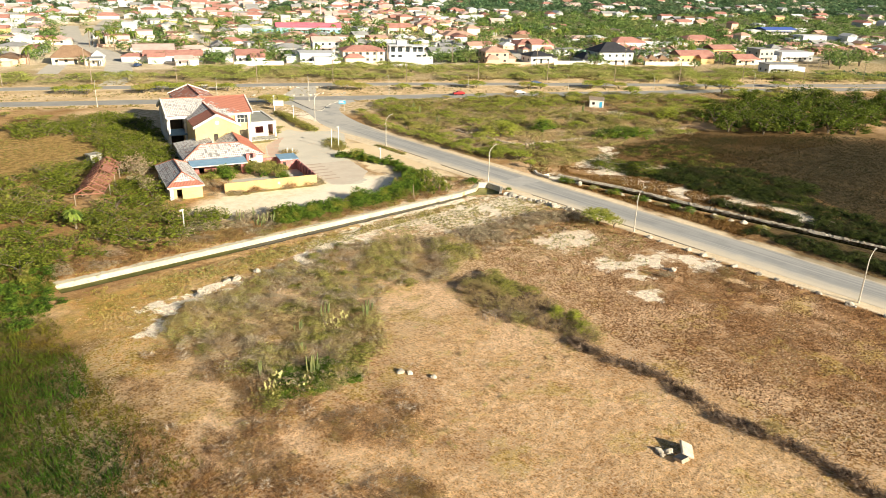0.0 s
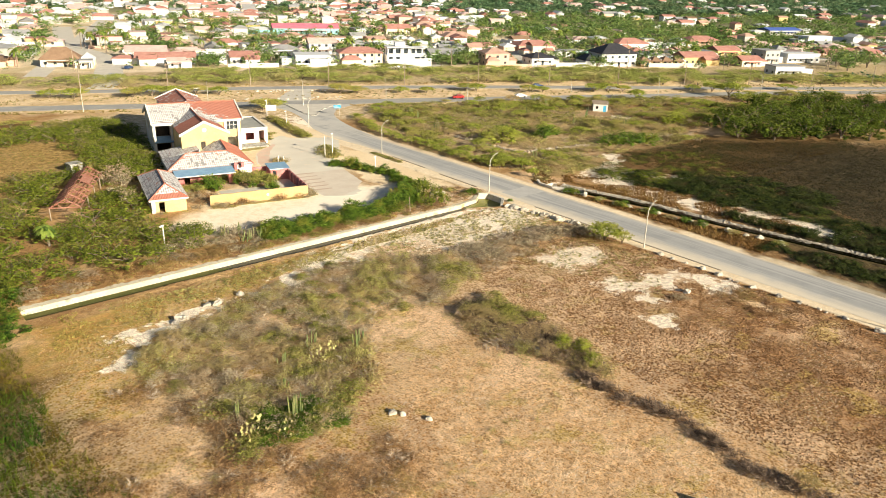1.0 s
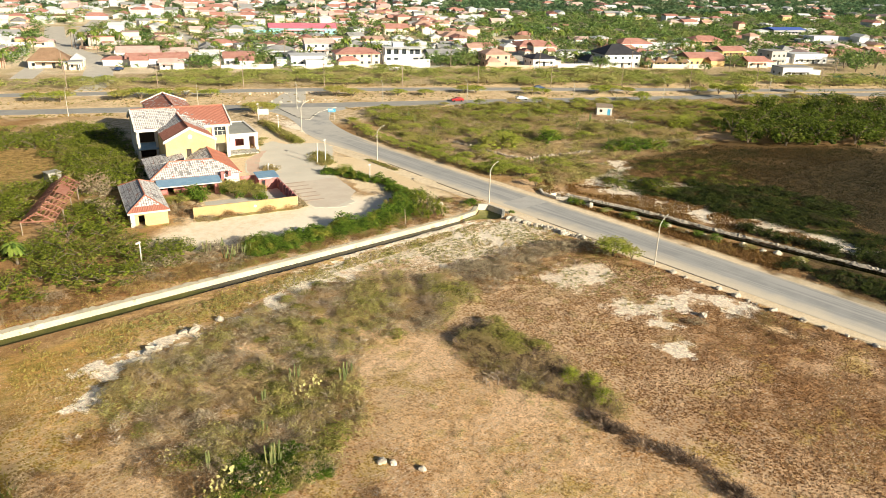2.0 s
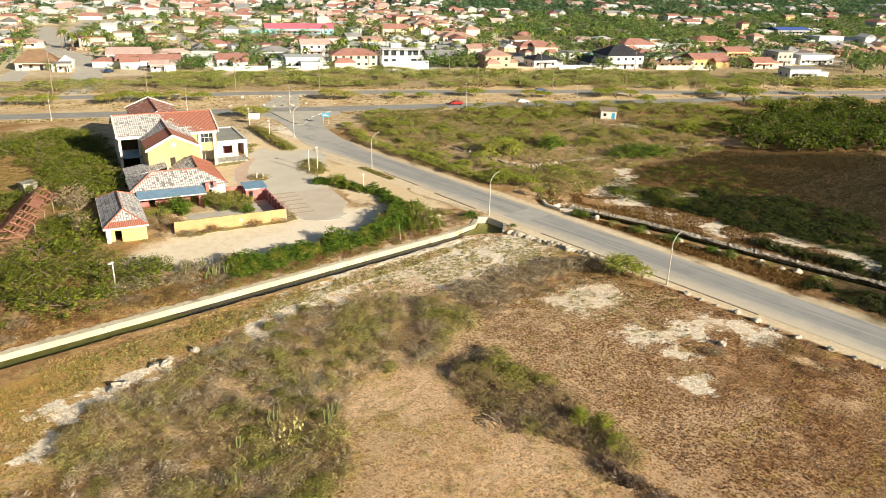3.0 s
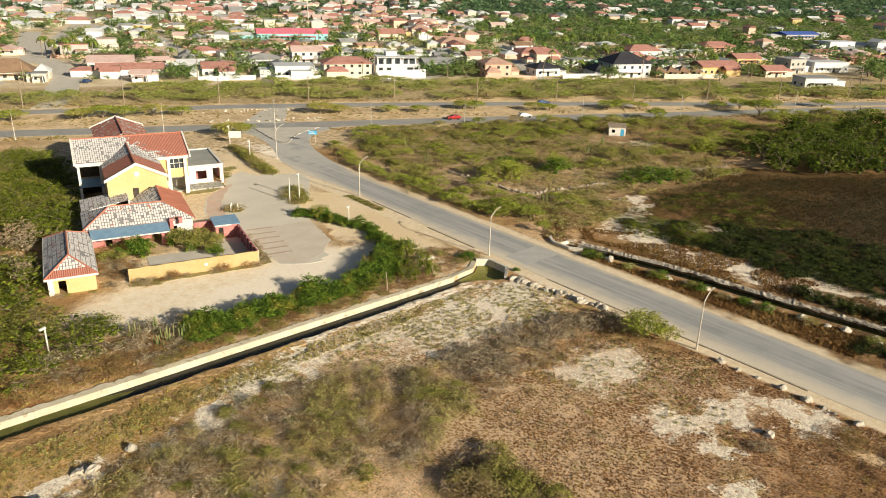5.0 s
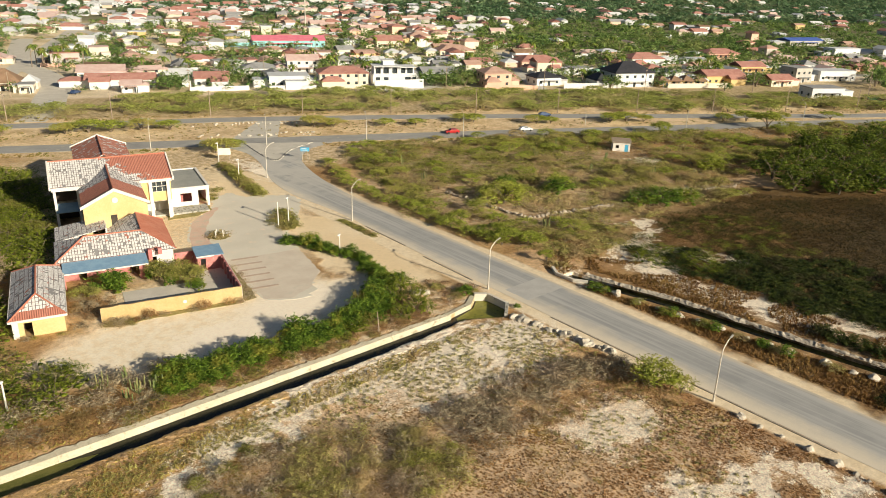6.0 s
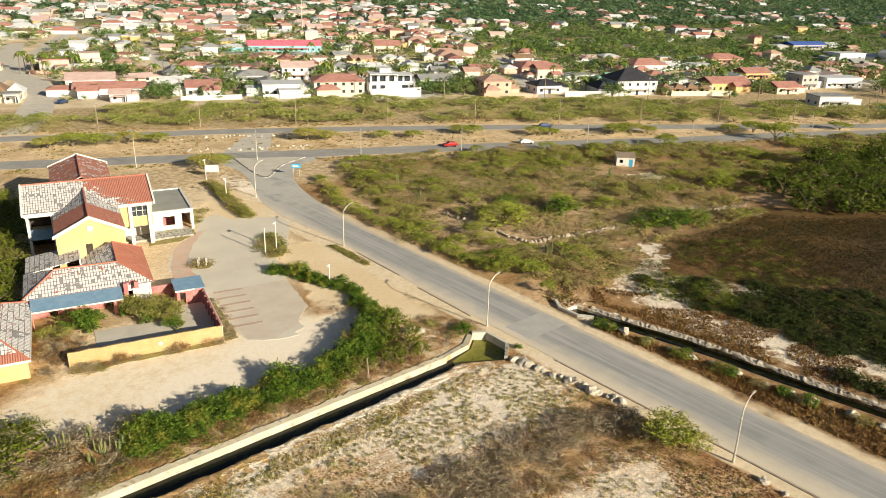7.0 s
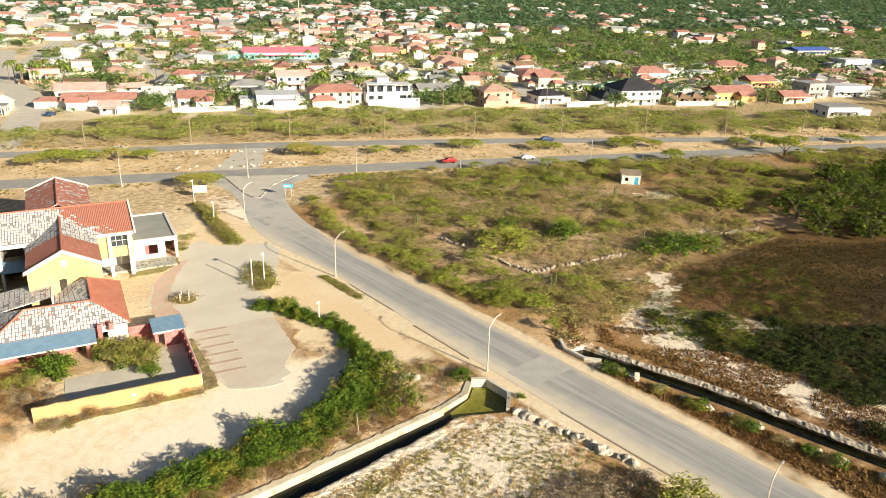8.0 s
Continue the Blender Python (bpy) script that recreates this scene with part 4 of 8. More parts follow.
planting_bed([site(14.6, 41.6), site(20.5, 42.6), site(23.4, 45.2), site(23.6, 48.2), site(19, 44.4), site(14.8, 44.2)], 25, "weedy strip before the old annex")
planting_bed([site(0.2, -1.9), site(9, -1.5), site(19.4, -1.3), site(19.4, -0.15), site(0.2, -0.15)], 26, "strip of dry weeds along the yard wall")

# concrete edge of the drain, and the headwalls where it passes under the road
bm = bmesh.new()
rng = np.random.default_rng(5)
x = 22.0
bank = thing("drain_wall", pose(0, 0, 0), "long pale rough concrete drain wall with ragged top", "drain wall", "", "structure")
def edge_n(q):
    """Northern edge of the drain at x = q."""
    return 110.4 + 0.3 * (q - 22) / 80


def sloped_bank(x0, x1, seed):
    """One cast length of the sloping drain wall, chipped along its top and foot."""
    bm = bmesh.new()
    steps = max(2, int((x1 - x0) / 0.5))
    rows = []
    for k in range(steps + 1):
        q = x0 + (x1 - x0) * k / steps
        j1, j2 = noise.noise(Vector((q * 1.3, seed, 0))), noise.noise(Vector((q * 2.9, seed, 5)))
        rows.append([bm.verts.new(p_) for p_ in ((q, 111.5 + 0.35 * j1 + 0.2 * j2, -0.1), (q, 111.3 + 0.35 * j1 + 0.2 * j2, 0.14 + 0.04 * j2), (q, edge_n(q) - 0.1 + 0.04 * j2, 0.03 + 0.03 * j1), (q, edge_n(q) - 0.55 + 0.05 * j2, -1.0), (q, edge_n(q) - 0.65, -1.9))])
    for a, b in zip(rows, rows[1:]):
        for k in range(4):
            bm.faces.new((a[k], a[k + 1], b[k + 1], b[k]))
    return bm


while x < 101.5:
    w = 6.6 if x < 95 else 101.6 - x
    part("wall_section", sloped_bank(x, x + w - 0.02, x), M_BANK, bank)
    x += w
for k in range(13):
    x = 22.0 + 6.0 * k
    part("stained_foot", prism([(x, edge_n(x) - 0.5), (x, edge_n(x) - 0.7), (x + 5.98, edge_n(x + 6) - 0.7), (x + 5.98, edge_n(x + 6) - 0.5)], -1.8, -1.05), M_ALGAE, bank, "foot stained olive by algae")
part("wall_section", prism([(101.6, 110.65), (106.5, 111.35), (109.0, 113.2), (108.6, 113.9), (106.1, 112.1), (101.6, 111.3)], -1.9, 0.12), M_BANK, bank)
head = thing("culvert_headwall", pose(0, 0, 0), "weathered concrete culvert headwall with stained face", "headwall", "", "structure")
part("wing_wall", prism([(108.8, 113.1), (110.4, 111.9), (110.75, 112.35), (109.1, 113.6)], -1.9, 0.55), M_CONC, head)
part("face_wall", prism([(110.4, 111.9), (110.4, 108.0), (110.85, 107.85), (110.85, 112.2)], -1.9, 0.55), M_CONC, head)
part("wing_wall", prism([(110.4, 108.0), (107.6, 105.4), (107.9, 105.05), (110.85, 107.7)], -1.9, 0.55), M_CONC_D, head)
# Dark discs on the face: shade of the pipe mouths put into colour.
for k in range(4):
    ob = part("culvert_mouth", tube(bmesh.new(), [(0, 0, 0), (0.06, 0, 0)], [0.42, 0.42], 12), M_OPENING_SHADE, head)
    ob.matrix_basis = pose(110.36, 108.5 + 0.95 * k, -1.0, 0, 0, 0)
head = thing("culvert_headwall", pose(0, 0, 0), "low pale concrete culvert headwall beside the road", "headwall", "", "structure")
part("face_wall", prism([(125.6, 111.4), (125.6, 107.6), (126.05, 107.7), (126.05, 111.3)], -1.9, 0.5), M_CONC, head)
part("wing_wall", prism([(125.6, 107.6), (127.0, 105.6), (127.4, 105.9), (126.05, 107.8)], -1.9, 0.5), M_CONC, head)
part("wing_wall", prism([(125.6, 111.4), (126.05, 111.3), (127.6, 113.4), (127.2, 113.7)], -1.9, 0.5), M_CONC, head)


# ---------- rocks and stone walls ----------
ROCKS = []
for k in range(5):
    bm = boulder(k, 0.5, 0.72, 1)
    for f_ in bm.verts:
        f_.co *= 1 + 0.16 * noise.noise(f_.co * 5 + Vector((k, 3, 1)))
    me = bpy.data.meshes.new("boulder")
    bm.to_mesh(me)
    bm.free()
    me.materials.append(M_STONE)
    ROCKS.append(me)


def rock(x, y, s, label="pale limestone boulder lying on dry ground", group="", name="boulder", z=0.0):
    ob = new(name, ROCKS[int(rng.integers(5))])
    ob.matrix_basis = Matrix.LocRotScale((x, y, z), Euler((rng.uniform(-.3, .3), rng.uniform(-.3, .3), rng.uniform(0, 6.28))), (s * rng.uniform(.8, 1.3), s * rng.uniform(.8, 1.2), s * rng.uniform(.8, 1.1)))
    return tagged(ob, label, "boulder", group)


for x, y, s in ((47.5, 97.4, 1.3), (43.6, 96.4, 1.3), (42.4, 96.9, 1.2), (38.4, 94.6, 1.1), (37.6, 94.9, 1.4), (36.9, 94.3, 1.0)):
    rock(x, y, s, "large white boulder on the dry lot", "boulders on the lot")
for k in range(15):
    t = k / 14
    rock(108.4 + 3.2 * t + rng.uniform(-.3, .3), 104.4 - 16 * t + rng.uniform(-.4, .4), rng.uniform(0.9, 1.7), "white boulder in a row beside the road", "boulders beside the road")
for k in range(16):
    rock(110.6 - 0.02 * k + rng.uniform(-.3, .3), 71 - 2.7 * k + rng.uniform(-1.3, 1.3), rng.uniform(0.35, 1.3), "tan boulder in a row beside the road", "boulders beside the road")
for k in range(14):
    y = 103 - 3.3 * k
    rock(127.0 + (103 - y) * 0.135 + rng.uniform(-.3, .3), y + rng.uniform(-.8, .8), rng.uniform(0.7, 1.6), "white boulder on the edge of a drain", "boulders along the drain")
for x, y, s in ((102.2, 119.6, 1.6), (103.6, 118.5, 1.5), (103.2, 119.8, 1.0), (46.7, 60.2, 0.9), (47.4, 59.4, 0.8), (49.0, 57.0, 0.8), (57.8, 32.2, 0.8), (58.3, 31.4, 0.9), (57.4, 31.6, 0.6), (69.3, 60.2, 0.9), (100.4, 58.5, 1.2)):
    rock(x, y, s)
for k in range(60):
    s_, n_ = rng.uniform(-38, -3), rng.choice((rng.uniform(9.5, 13), rng.uniform(26, 30)))
    x, y = hw(s_, n_)
    rock(x, y, rng.uniform(0.35, 0.95), "pale rubble block dumped on the median", "rubble on the median")

# broken concrete slab
rub = thing("broken_concrete", pose(59.5, 30.2, 0, 0, 0, 30), "broken white concrete block tipped on the lot", "rubble")
bm = boxes((-0.9, 0.9, -0.65, 0.7, -0.14, 0.2))
bmesh.ops.bevel(bm, geom=bm.edges[:], offset=0.07, segments=1, affect='EDGES')
ob = part("slab", bm, M_STONE, rub)
ob.matrix_basis = pose(0.2, 0, 0.4, 26, -10, 10)
ob = part("slab", boxes((-0.7, 0.6, -0.4, 0.5, -0.1, 0.3)), M_STONE_D, rub)
ob.matrix_basis = pose(-1.4, 0.4, 0.3, -12, 18, 40)

# dry stone walls in the scrub
DRY = []
for k in range(6):
    bm = boulder(20 + k, 0.3, 0.8, 0)
    me = bpy.data.meshes.new("stone")
    bm.to_mesh(me)
    bm.free()
    me.materials.append(M_STONE_D)
    DRY.append(me)


def stone_wall(a, b, step, h, label):
    wall = thing("dry_stone_wall", pose(0, 0, 0), label, "stone wall")
    ln = math.dist(a, b)
    for k in range(int(ln / step)):
        t = (k + rng.uniform(-.3, .3)) * step / ln
        for lv in range(h):
            shared("stone", DRY[int(rng.integers(6))], wall, Matrix.LocRotScale((a[0] + (b[0] - a[0]) * t + rng.uniform(-.25, .25), a[1] + (b[1] - a[1]) * t + rng.uniform(-.25, .25), 0.32 * lv - 0.05),
                   Euler((rng.uniform(0, 6), rng.uniform(-.4, .4), rng.uniform(0, 6))), [rng.uniform(0.8, 1.7)] * 3))


stone_wall((143.6, 134.6), (166, 129.4), 0.55, 2, "pale dry stone wall through thorn scrub")
stone_wall((142.0, 158), (143.4, 135), 0.6, 2, "broken grey dry stone wall through thorn scrub")
stone_wall((189, 125), (203, 121.4), 0.5, 2, "pale dry stone wall beside a brown flat")
# rough white bank along the eastern drain
def rough_bank(line, width, height, seed):
    bm = bmesh.new()
    pts = resample(line, int(sum(math.dist(a, b) for a, b in zip(line, line[1:])) / 0.35))
    rows = []
    for i, (x, y) in enumerate(pts):
        a, b = pts[max(i - 1, 0)], pts[min(i + 1, len(pts) - 1)]
        t = Vector((b[0] - a[0], b[1] - a[1])).normalized()
        row = []
        for k in range(6):
            o = (k / 5 - 0.5) * width * (1 + 0.5 * noise.noise(Vector((x * 0.4, y * 0.4, seed))))
            px, py = x + t.y * o, y - t.x * o
            z = height * (1 - (k / 2.5 - 1) ** 2) * (0.6 + 0.9 * noise.noise(Vector((px * 1.7, py * 1.7, seed)))) + 0.12 * noise.noise(Vector((px * 4, py * 4, seed)))
            row.append(bm.verts.new((px + 0.1 * noise.noise(Vector((px * 3, py * 3, 1))), py + 0.1 * noise.noise(Vector((px * 3, py * 3, 2))), z - (0.12 if k in (0, 5) else 0))))
        rows.append(row)
    for a, b in zip(rows, rows[1:]):
        for k in range(5):
            bm.faces.new((a[k], a[k + 1], b[k + 1], b[k]))
    return bm


M_RUBBLE = worn("rubble_bank", (0.40, 0.35, 0.28), (0.60, 0.54, 0.45), 0.8, 4, 0.95, (0.20, 0.15, 0.10), 0.54, 0.8)
solid("drain_bank", rough_bank(bend([(130.2, 108.5), (130.9, 104), (132.3, 98.5), (133.7, 92.6), (135.0, 81.6), (136.5, 70), (139.6, 50), (142.6, 31)]), 1.25, 0.32, 3), M_RUBBLE, "rough pale rubble bank along the drain", "bank", "structure")
solid("drain_bank", rough_bank(bend([(36, 106.3), (60, 106.4), (94, 106.8), (101, 107.4), (104, 106.8)]), 1.8, 0.07, 8), M_GROUND, "low sandy bank along the drain", "bank", "structure")


# ---------- abandoned buildings ----------
def roof(name, m, slabs, thick=0.16, label="", parent=None):
    bm = bmesh.new()
    for q in slabs:
        slab(bm, q, thick)
    return part(name, bm, m, parent, label)


def open_wall(bm, axis, at, thick, a0, a1, z0, z1, holes=()):
    """A wall along one axis with rectangular openings (a0, a1, z0, z1) cut through it."""
    def put(p0, p1, q0, q1):
        if p1 - p0 > 0.01 and q1 - q0 > 0.01:
            if axis == "u":
                box(bm, p0, p1, at, at + thick, q0, q1)
            else:
                box(bm, at, at + thick, p0, p1, q0, q1)
    edge = a0
    for h0, h1, b0, b1 in sorted(holes):
        put(edge, h0, z0, z1)
        put(h0, h1, z0, b0)
        put(h0, h1, b1, z1)
        edge = h1
    put(edge, a1, z0, z1)


def window(parent, u0, u1, v, z0, z1, cols=2, rows=1, facing=-1):
    w = part("window", boxes((u0, u1, v - 0.02, v + 0.02, z0, z1)), M_GLASS, parent)
    bm = bmesh.new()
    fr = 0.09
    for k in range(cols + 1):
        c = u0 + (u1 - u0) * k / cols
        box(bm, c - fr / 2, c + fr / 2, v - 0.06, v + 0.06, z0, z1)
    for k in range(rows + 1):
        c = z0 + (z1 - z0) * k / rows
        for j in range(cols):
            box(bm, u0 + (u1 - u0) * j / cols + fr / 2, u0 + (u1 - u0) * (j + 1) / cols - fr / 2, v - 0.055, v + 0.055, c - fr / 2, c + fr / 2)
    part("window_frame", bm, M_WHITE, w)
    return w


# great hall with its gabled wings
hall = thing("abandoned_hall", SITE, "abandoned two-storey yellow and white hall with stripped red tile roof", "building")
EV, RZ = 8.2, 11.1
bm = bmesh.new()
open_wall(bm, "u", 43.6, 0.3, 0.0, 10.3, 0, EV - 0.15)
open_wall(bm, "u", 58.6, 0.3, -4.4, 16.0, 0, EV - 0.15)
open_wall(bm, "v", -4.4, 0.3, 45.6, 58.6, 0, EV - 0.15, ((47, 50, 4.6, 7.2), (52, 55, 4.6, 7.2), (47, 50, 0.6, 3.4)))
open_wall(bm, "v", 15.7, 0.3, 43.9, 58.6, 0, EV - 0.15, ((47, 50, 4.8, 7.0),))
part("wall", bm, M_WHITE, hall)
bm = bmesh.new()
open_wall(bm, "u", 43.6, 0.3, 10.3, 16.0, 3.6, EV - 0.15, ((12.3, 15.4, 5.4, 7.5),))
part("wall", bm, M_YELLOW, hall)
window(hall, 12.3, 15.4, 43.72, 5.4, 7.5, 3, 2)
for u in (12.2, 15.4):
    part("column", boxes((u - 0.25, u + 0.35, 43.2, 43.6, 0, EV - 0.1)), M_WHITE, hall)
part("beam", boxes((10.35, 16.2, 43.25, 43.62, EV - 0.75, EV - 0.12)), M_WHITE, hall)
part("wall", boxes((10.35, 15.7, 48.0, 48.3, 0, 3.6)), M_WHITE, hall)
part("floor_slab", boxes((10.35, 15.68, 43.95, 58.5, 3.35, 3.58)), M_CONC_D, hall)
# open loggia at the western end
for u in (-4.4, -0.55):
    part("column", boxes((u, u + 0.45, 43.3, 43.8, 0, EV - 0.1)), M_WHITE, hall)
part("beam", boxes((-4.6, 0.0, 43.2, 43.75, EV - 0.85, EV - 0.12)), M_WHITE, hall)
part("beam", boxes((-4.6, -4.15, 43.8, 45.6, EV - 0.7, EV - 0.12)), M_WHITE, hall)
part("floor_slab", boxes((-4.4, 0.0, 43.2, 50.5, 3.2, 3.5)), M_CONC_D, hall)
# Near-black sheet in place of the shade deep in the loggia.
part("inner_wall", boxes((-4.05, -0.05, 50.4, 50.6, 0, EV - 0.3)), M_OPENING_SHADE, hall)
ob = part("awning", boxes((-4.3, -0.1, -1.6, 1.6, -0.05, 0.05)), M_BLUE, hall, "faded blue sloping sheet")
ob.matrix_basis = pose(0, 44.2, 3.9, 16, 0, 0)
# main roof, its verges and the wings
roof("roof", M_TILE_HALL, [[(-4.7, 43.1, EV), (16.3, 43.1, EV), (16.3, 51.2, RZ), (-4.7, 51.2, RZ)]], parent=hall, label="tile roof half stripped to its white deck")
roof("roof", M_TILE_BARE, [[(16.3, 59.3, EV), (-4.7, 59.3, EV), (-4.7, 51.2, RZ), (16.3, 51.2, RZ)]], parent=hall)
for u in (-4.95, 16.3):
    roof("verge", M_WHITE, [[(u, 42.9, EV + 0.2), (u + 0.3, 42.9, EV + 0.2), (u + 0.3, 51.2, RZ + 0.24), (u, 51.2, RZ + 0.24)],
                            [(u + 0.3, 59.5, EV + 0.2), (u, 59.5, EV + 0.2), (u, 51.2, RZ + 0.24), (u + 0.3, 51.2, RZ + 0.24)]], 0.7, parent=hall)
for u in (-4.4, 15.7):
    bm = bmesh.new()
    vs = [bm.verts.new(c) for c in ((u, 43.6, EV - 0.15), (u, 58.9, EV - 0.15), (u, 51.2, RZ - 0.2), (u + 0.3, 43.6, EV - 0.15), (u + 0.3, 58.9, EV - 0.15), (u + 0.3, 51.2, RZ - 0.2))]
    for q in ((0, 2, 1), (3, 4, 5), (0, 1, 4, 3), (1, 2, 5, 4), (2, 0, 3, 5)):
        bm.faces.new([vs[i] for i in q])
    part("gable", bm, M_WHITE, hall)
part("ridge", tube(bmesh.new(), [(-4.7, 51.2, RZ + 0.03), (16.3, 51.2, RZ + 0.03)], [0.16, 0.16], 6), M_PLAIN_RED, hall)


def gabled_wing(v0, v1, vin, eave, ridge, front, mats, wall_mat):
    """A wing with its ridge across the hall: front gable at v0, running into the hall's roof at vin."""
    c, u0, u1 = 5.15, 0.0, 10.3
    bm = bmesh.new()
    th = 0.3
    pent = [(u0, 0), (u1, 0), (u1, eave - 0.15), (c, ridge - 0.2), (u0, eave - 0.15)]
    a, b = (v0, v0 + th) if front else (v1 - th, v1)
    fa, fb = [bm.verts.new((p, a, z)) for p, z in pent], [bm.verts.new((p, b, z)) for p, z in pent]
    bm.faces.new(fa), bm.faces.new(list(reversed(fb)))
    for i in range(5):
        j = (i + 1) % 5
        bm.faces.new((fa[j], fa[i], fb[i], fb[j]))
    lo, hi = (v0 + th, v1) if front else (v0, v1 - th)
    box(bm, u0, u0 + th, lo, hi, 0, eave - 0.15)
    box(bm, u1 - th, u1, lo, hi, 0, eave - 0.15)
    part("wall", bm, wall_mat, hall, "weathered yellow plaster wall" if front else "")
    outer, inner = (v0 - 0.15, vin) if front else (v1 + 0.15, vin)
    k0 = min(outer, inner)
    k1 = max(outer, inner)
    roof("roof", mats[0], [[(u0 - 0.2, k1, eave), (u0 - 0.2, k0, eave), (c, k0, ridge), (c, k1, ridge)]], parent=hall)
    roof("roof", mats[1], [[(u1 + 0.2, k0, eave), (u1 + 0.2, k1, eave), (c, k1, ridge), (c, k0, ridge)]], parent=hall)
    part("ridge", tube(bmesh.new(), [(c, k0, ridge + 0.03), (c, k1, ridge + 0.03)], [0.16, 0.16], 6), M_PLAIN_RED, hall)
    w = outer - (0.05 if front else -0.05)
    a, b = min(w, w + (0.35 if front else -0.35)), max(w, w + (0.35 if front else -0.35))
    roof("verge", M_WHITE, [[(u0 - 0.45, b, eave + 0.12), (u0 - 0.45, a, eave + 0.12), (c, a, ridge + 0.3), (c, b, ridge + 0.3)],
                            [(u1 + 0.45, a, eave + 0.12), (u1 + 0.45, b, eave + 0.12), (c, b, ridge + 0.3), (c, a, ridge + 0.3)]], 0.55, parent=hall)


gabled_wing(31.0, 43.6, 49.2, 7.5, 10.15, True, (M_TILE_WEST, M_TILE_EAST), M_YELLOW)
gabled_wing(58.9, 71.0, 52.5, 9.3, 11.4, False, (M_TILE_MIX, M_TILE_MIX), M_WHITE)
# Flat dark panel: the doorway's inner shade is in its colour.
part("doorway", boxes((4.2, 5.2, 30.95, 31.06, 3.4, 5.7)), M_OPENING_SHADE, hall)
part("roundel", tube(bmesh.new(), [(5.15, 30.88, 8.3), (5.15, 31.05, 8.3)], [0.5, 0.5], 12), M_WHITE, hall)
# flat-roofed annex
annex = thing("flat_roofed_annex", SITE, "white plaster annex with flat grey roof and empty openings", "building")
bm = bmesh.new()
open_wall(bm, "u", 48.8, 0.3, 16.3, 23.9, 0, 4.1, ((18.2, 20.4, 1.2, 3.0), (21.7, 23.4, 0.0, 3.4)))
open_wall(bm, "v", 23.6, 0.3, 49.1, 63.7, 0, 4.1, ((49.4, 51.2, 0, 3.4),))
open_wall(bm, "u", 63.7, 0.3, 16.3, 23.9, 0, 4.1)
part("wall", bm, M_WHITE, annex)
part("roof", boxes((16.3, 23.6, 49.1, 63.7, 3.85, 4.05)), M_GREYROOF, annex)
part("parapet", boxes((23.5, 24.0, 48.6, 64.1, 4.1, 4.3), (16.3, 23.5, 48.55, 48.95, 4.1, 4.3), (16.3, 23.5, 63.7, 64.1, 4.1, 4.3)), M_WHITE, annex)
part("inner_wall", boxes((16.4, 21.2, 52, 52.2, 0, 3.8), (21.2, 21.4, 49.1, 56, 0, 3.8)), M_PINK, annex)
part("step", boxes((10.4, 23.0, 44.6, 48.75, 0, 0.35)), M_CONC_D, annex)

# low range with hipped roofs and a blue awning
low = thing("abandoned_low_range", SITE, "abandoned single-storey range with bleached tile roof and blue awning", "building")
EL = 3.3
bm = bmesh.new()
open_wall(bm, "u", 17.2, 0.25, -4.2, 8.2, 0, EL - 0.12, ((-3.3, -2.8, 1.0, 1.9), (-2.0, -0.9, 0, 2.1), (5.6, 6.9, 0, 2.2)))
part("wall", bm, M_PINK, low)
bm = bmesh.new()
open_wall(bm, "u", 17.2, 0.25, 8.2, 12.2, 0, EL - 0.12, ((8.9, 9.6, 1.2, 2.2),))
open_wall(bm, "v", 12.0, 0.25, 17.45, 32.2, 0, EL - 0.12)
open_wall(bm, "v", -4.4, 0.25, 17.45, 34.2, 0, EL - 0.12)
open_wall(bm, "u", 32.0, 0.25, 3.2, 12.0, 0, EL - 0.12)
open_wall(bm, "u", 34.0, 0.25, -4.4, 3.0, 0, EL - 0.12)
open_wall(bm, "v", 2.9, 0.25, 26.5, 34.0, 0, 4.9)
part("wall", bm, M_WHITE, low)
# Near-black sheet added behind the openings as the rooms' shade.
part("inner_wall", boxes((-4.1, 11.9, 21.2, 21.4, 0, 3.0)), M_OPENING_SHADE, low)
R1 = 5.45
roof("roof", M_TILE_LOW, [[(-5.1, 17.0, EL), (12.7, 17.0, EL), (8.1, 21.8, R1), (-0.6, 22.0, R1)]], parent=low, label="bleached white tile roof with red patches")
roof("roof", M_TILE_LOW, [[(-5.1, 27.2, EL), (-5.1, 17.0, EL), (-0.6, 22.0, R1)]], parent=low)
roof("roof", M_TILE_LOW, [[(3.2, 27.0, EL + 0.3), (-5.1, 27.2, EL), (-0.6, 22.0, R1), (8.1, 21.8, R1)]], parent=low)
roof("roof", M_PLAIN_RED, [[(12.7, 17.0, EL), (12.7, 32.8, EL), (8.0, 28.6, 6.45), (8.1, 21.8, R1)]], parent=low, label="faded orange-red roof slope")
roof("roof", M_TILE_LOW, [[(12.7, 32.8, EL), (3.2, 32.8, EL), (8.0, 28.6, 6.45)]], parent=low)
roof("roof", M_TILE_LOW, [[(3.2, 32.8, EL), (3.2, 26.9, EL + 0.3), (8.1, 21.85, R1 + 0.01), (8.0, 28.6, 6.45)]], parent=low)
roof("roof", M_TILE_LOW, [[(-4.9, 34.5, EL + 0.1), (-4.9, 26.8, EL + 0.1), (2.9, 26.5, 5.0), (2.9, 33.2, 5.0)]], parent=low)
for a, b in (((-5.1, 17.0, EL), (-0.6, 22.0, R1)), ((-0.6, 22.0, R1), (8.1, 21.8, R1)), ((8.1, 21.8, R1), (12.7, 17.0, EL)), ((8.1, 21.8, R1), (8.0, 28.6, 6.45)), ((8.0, 28.6, 6.45), (12.7, 32.8, EL))):
    part("ridge", tube(bmesh.new(), [a, b], [0.14, 0.14], 6), M_PLAIN_RED, low)
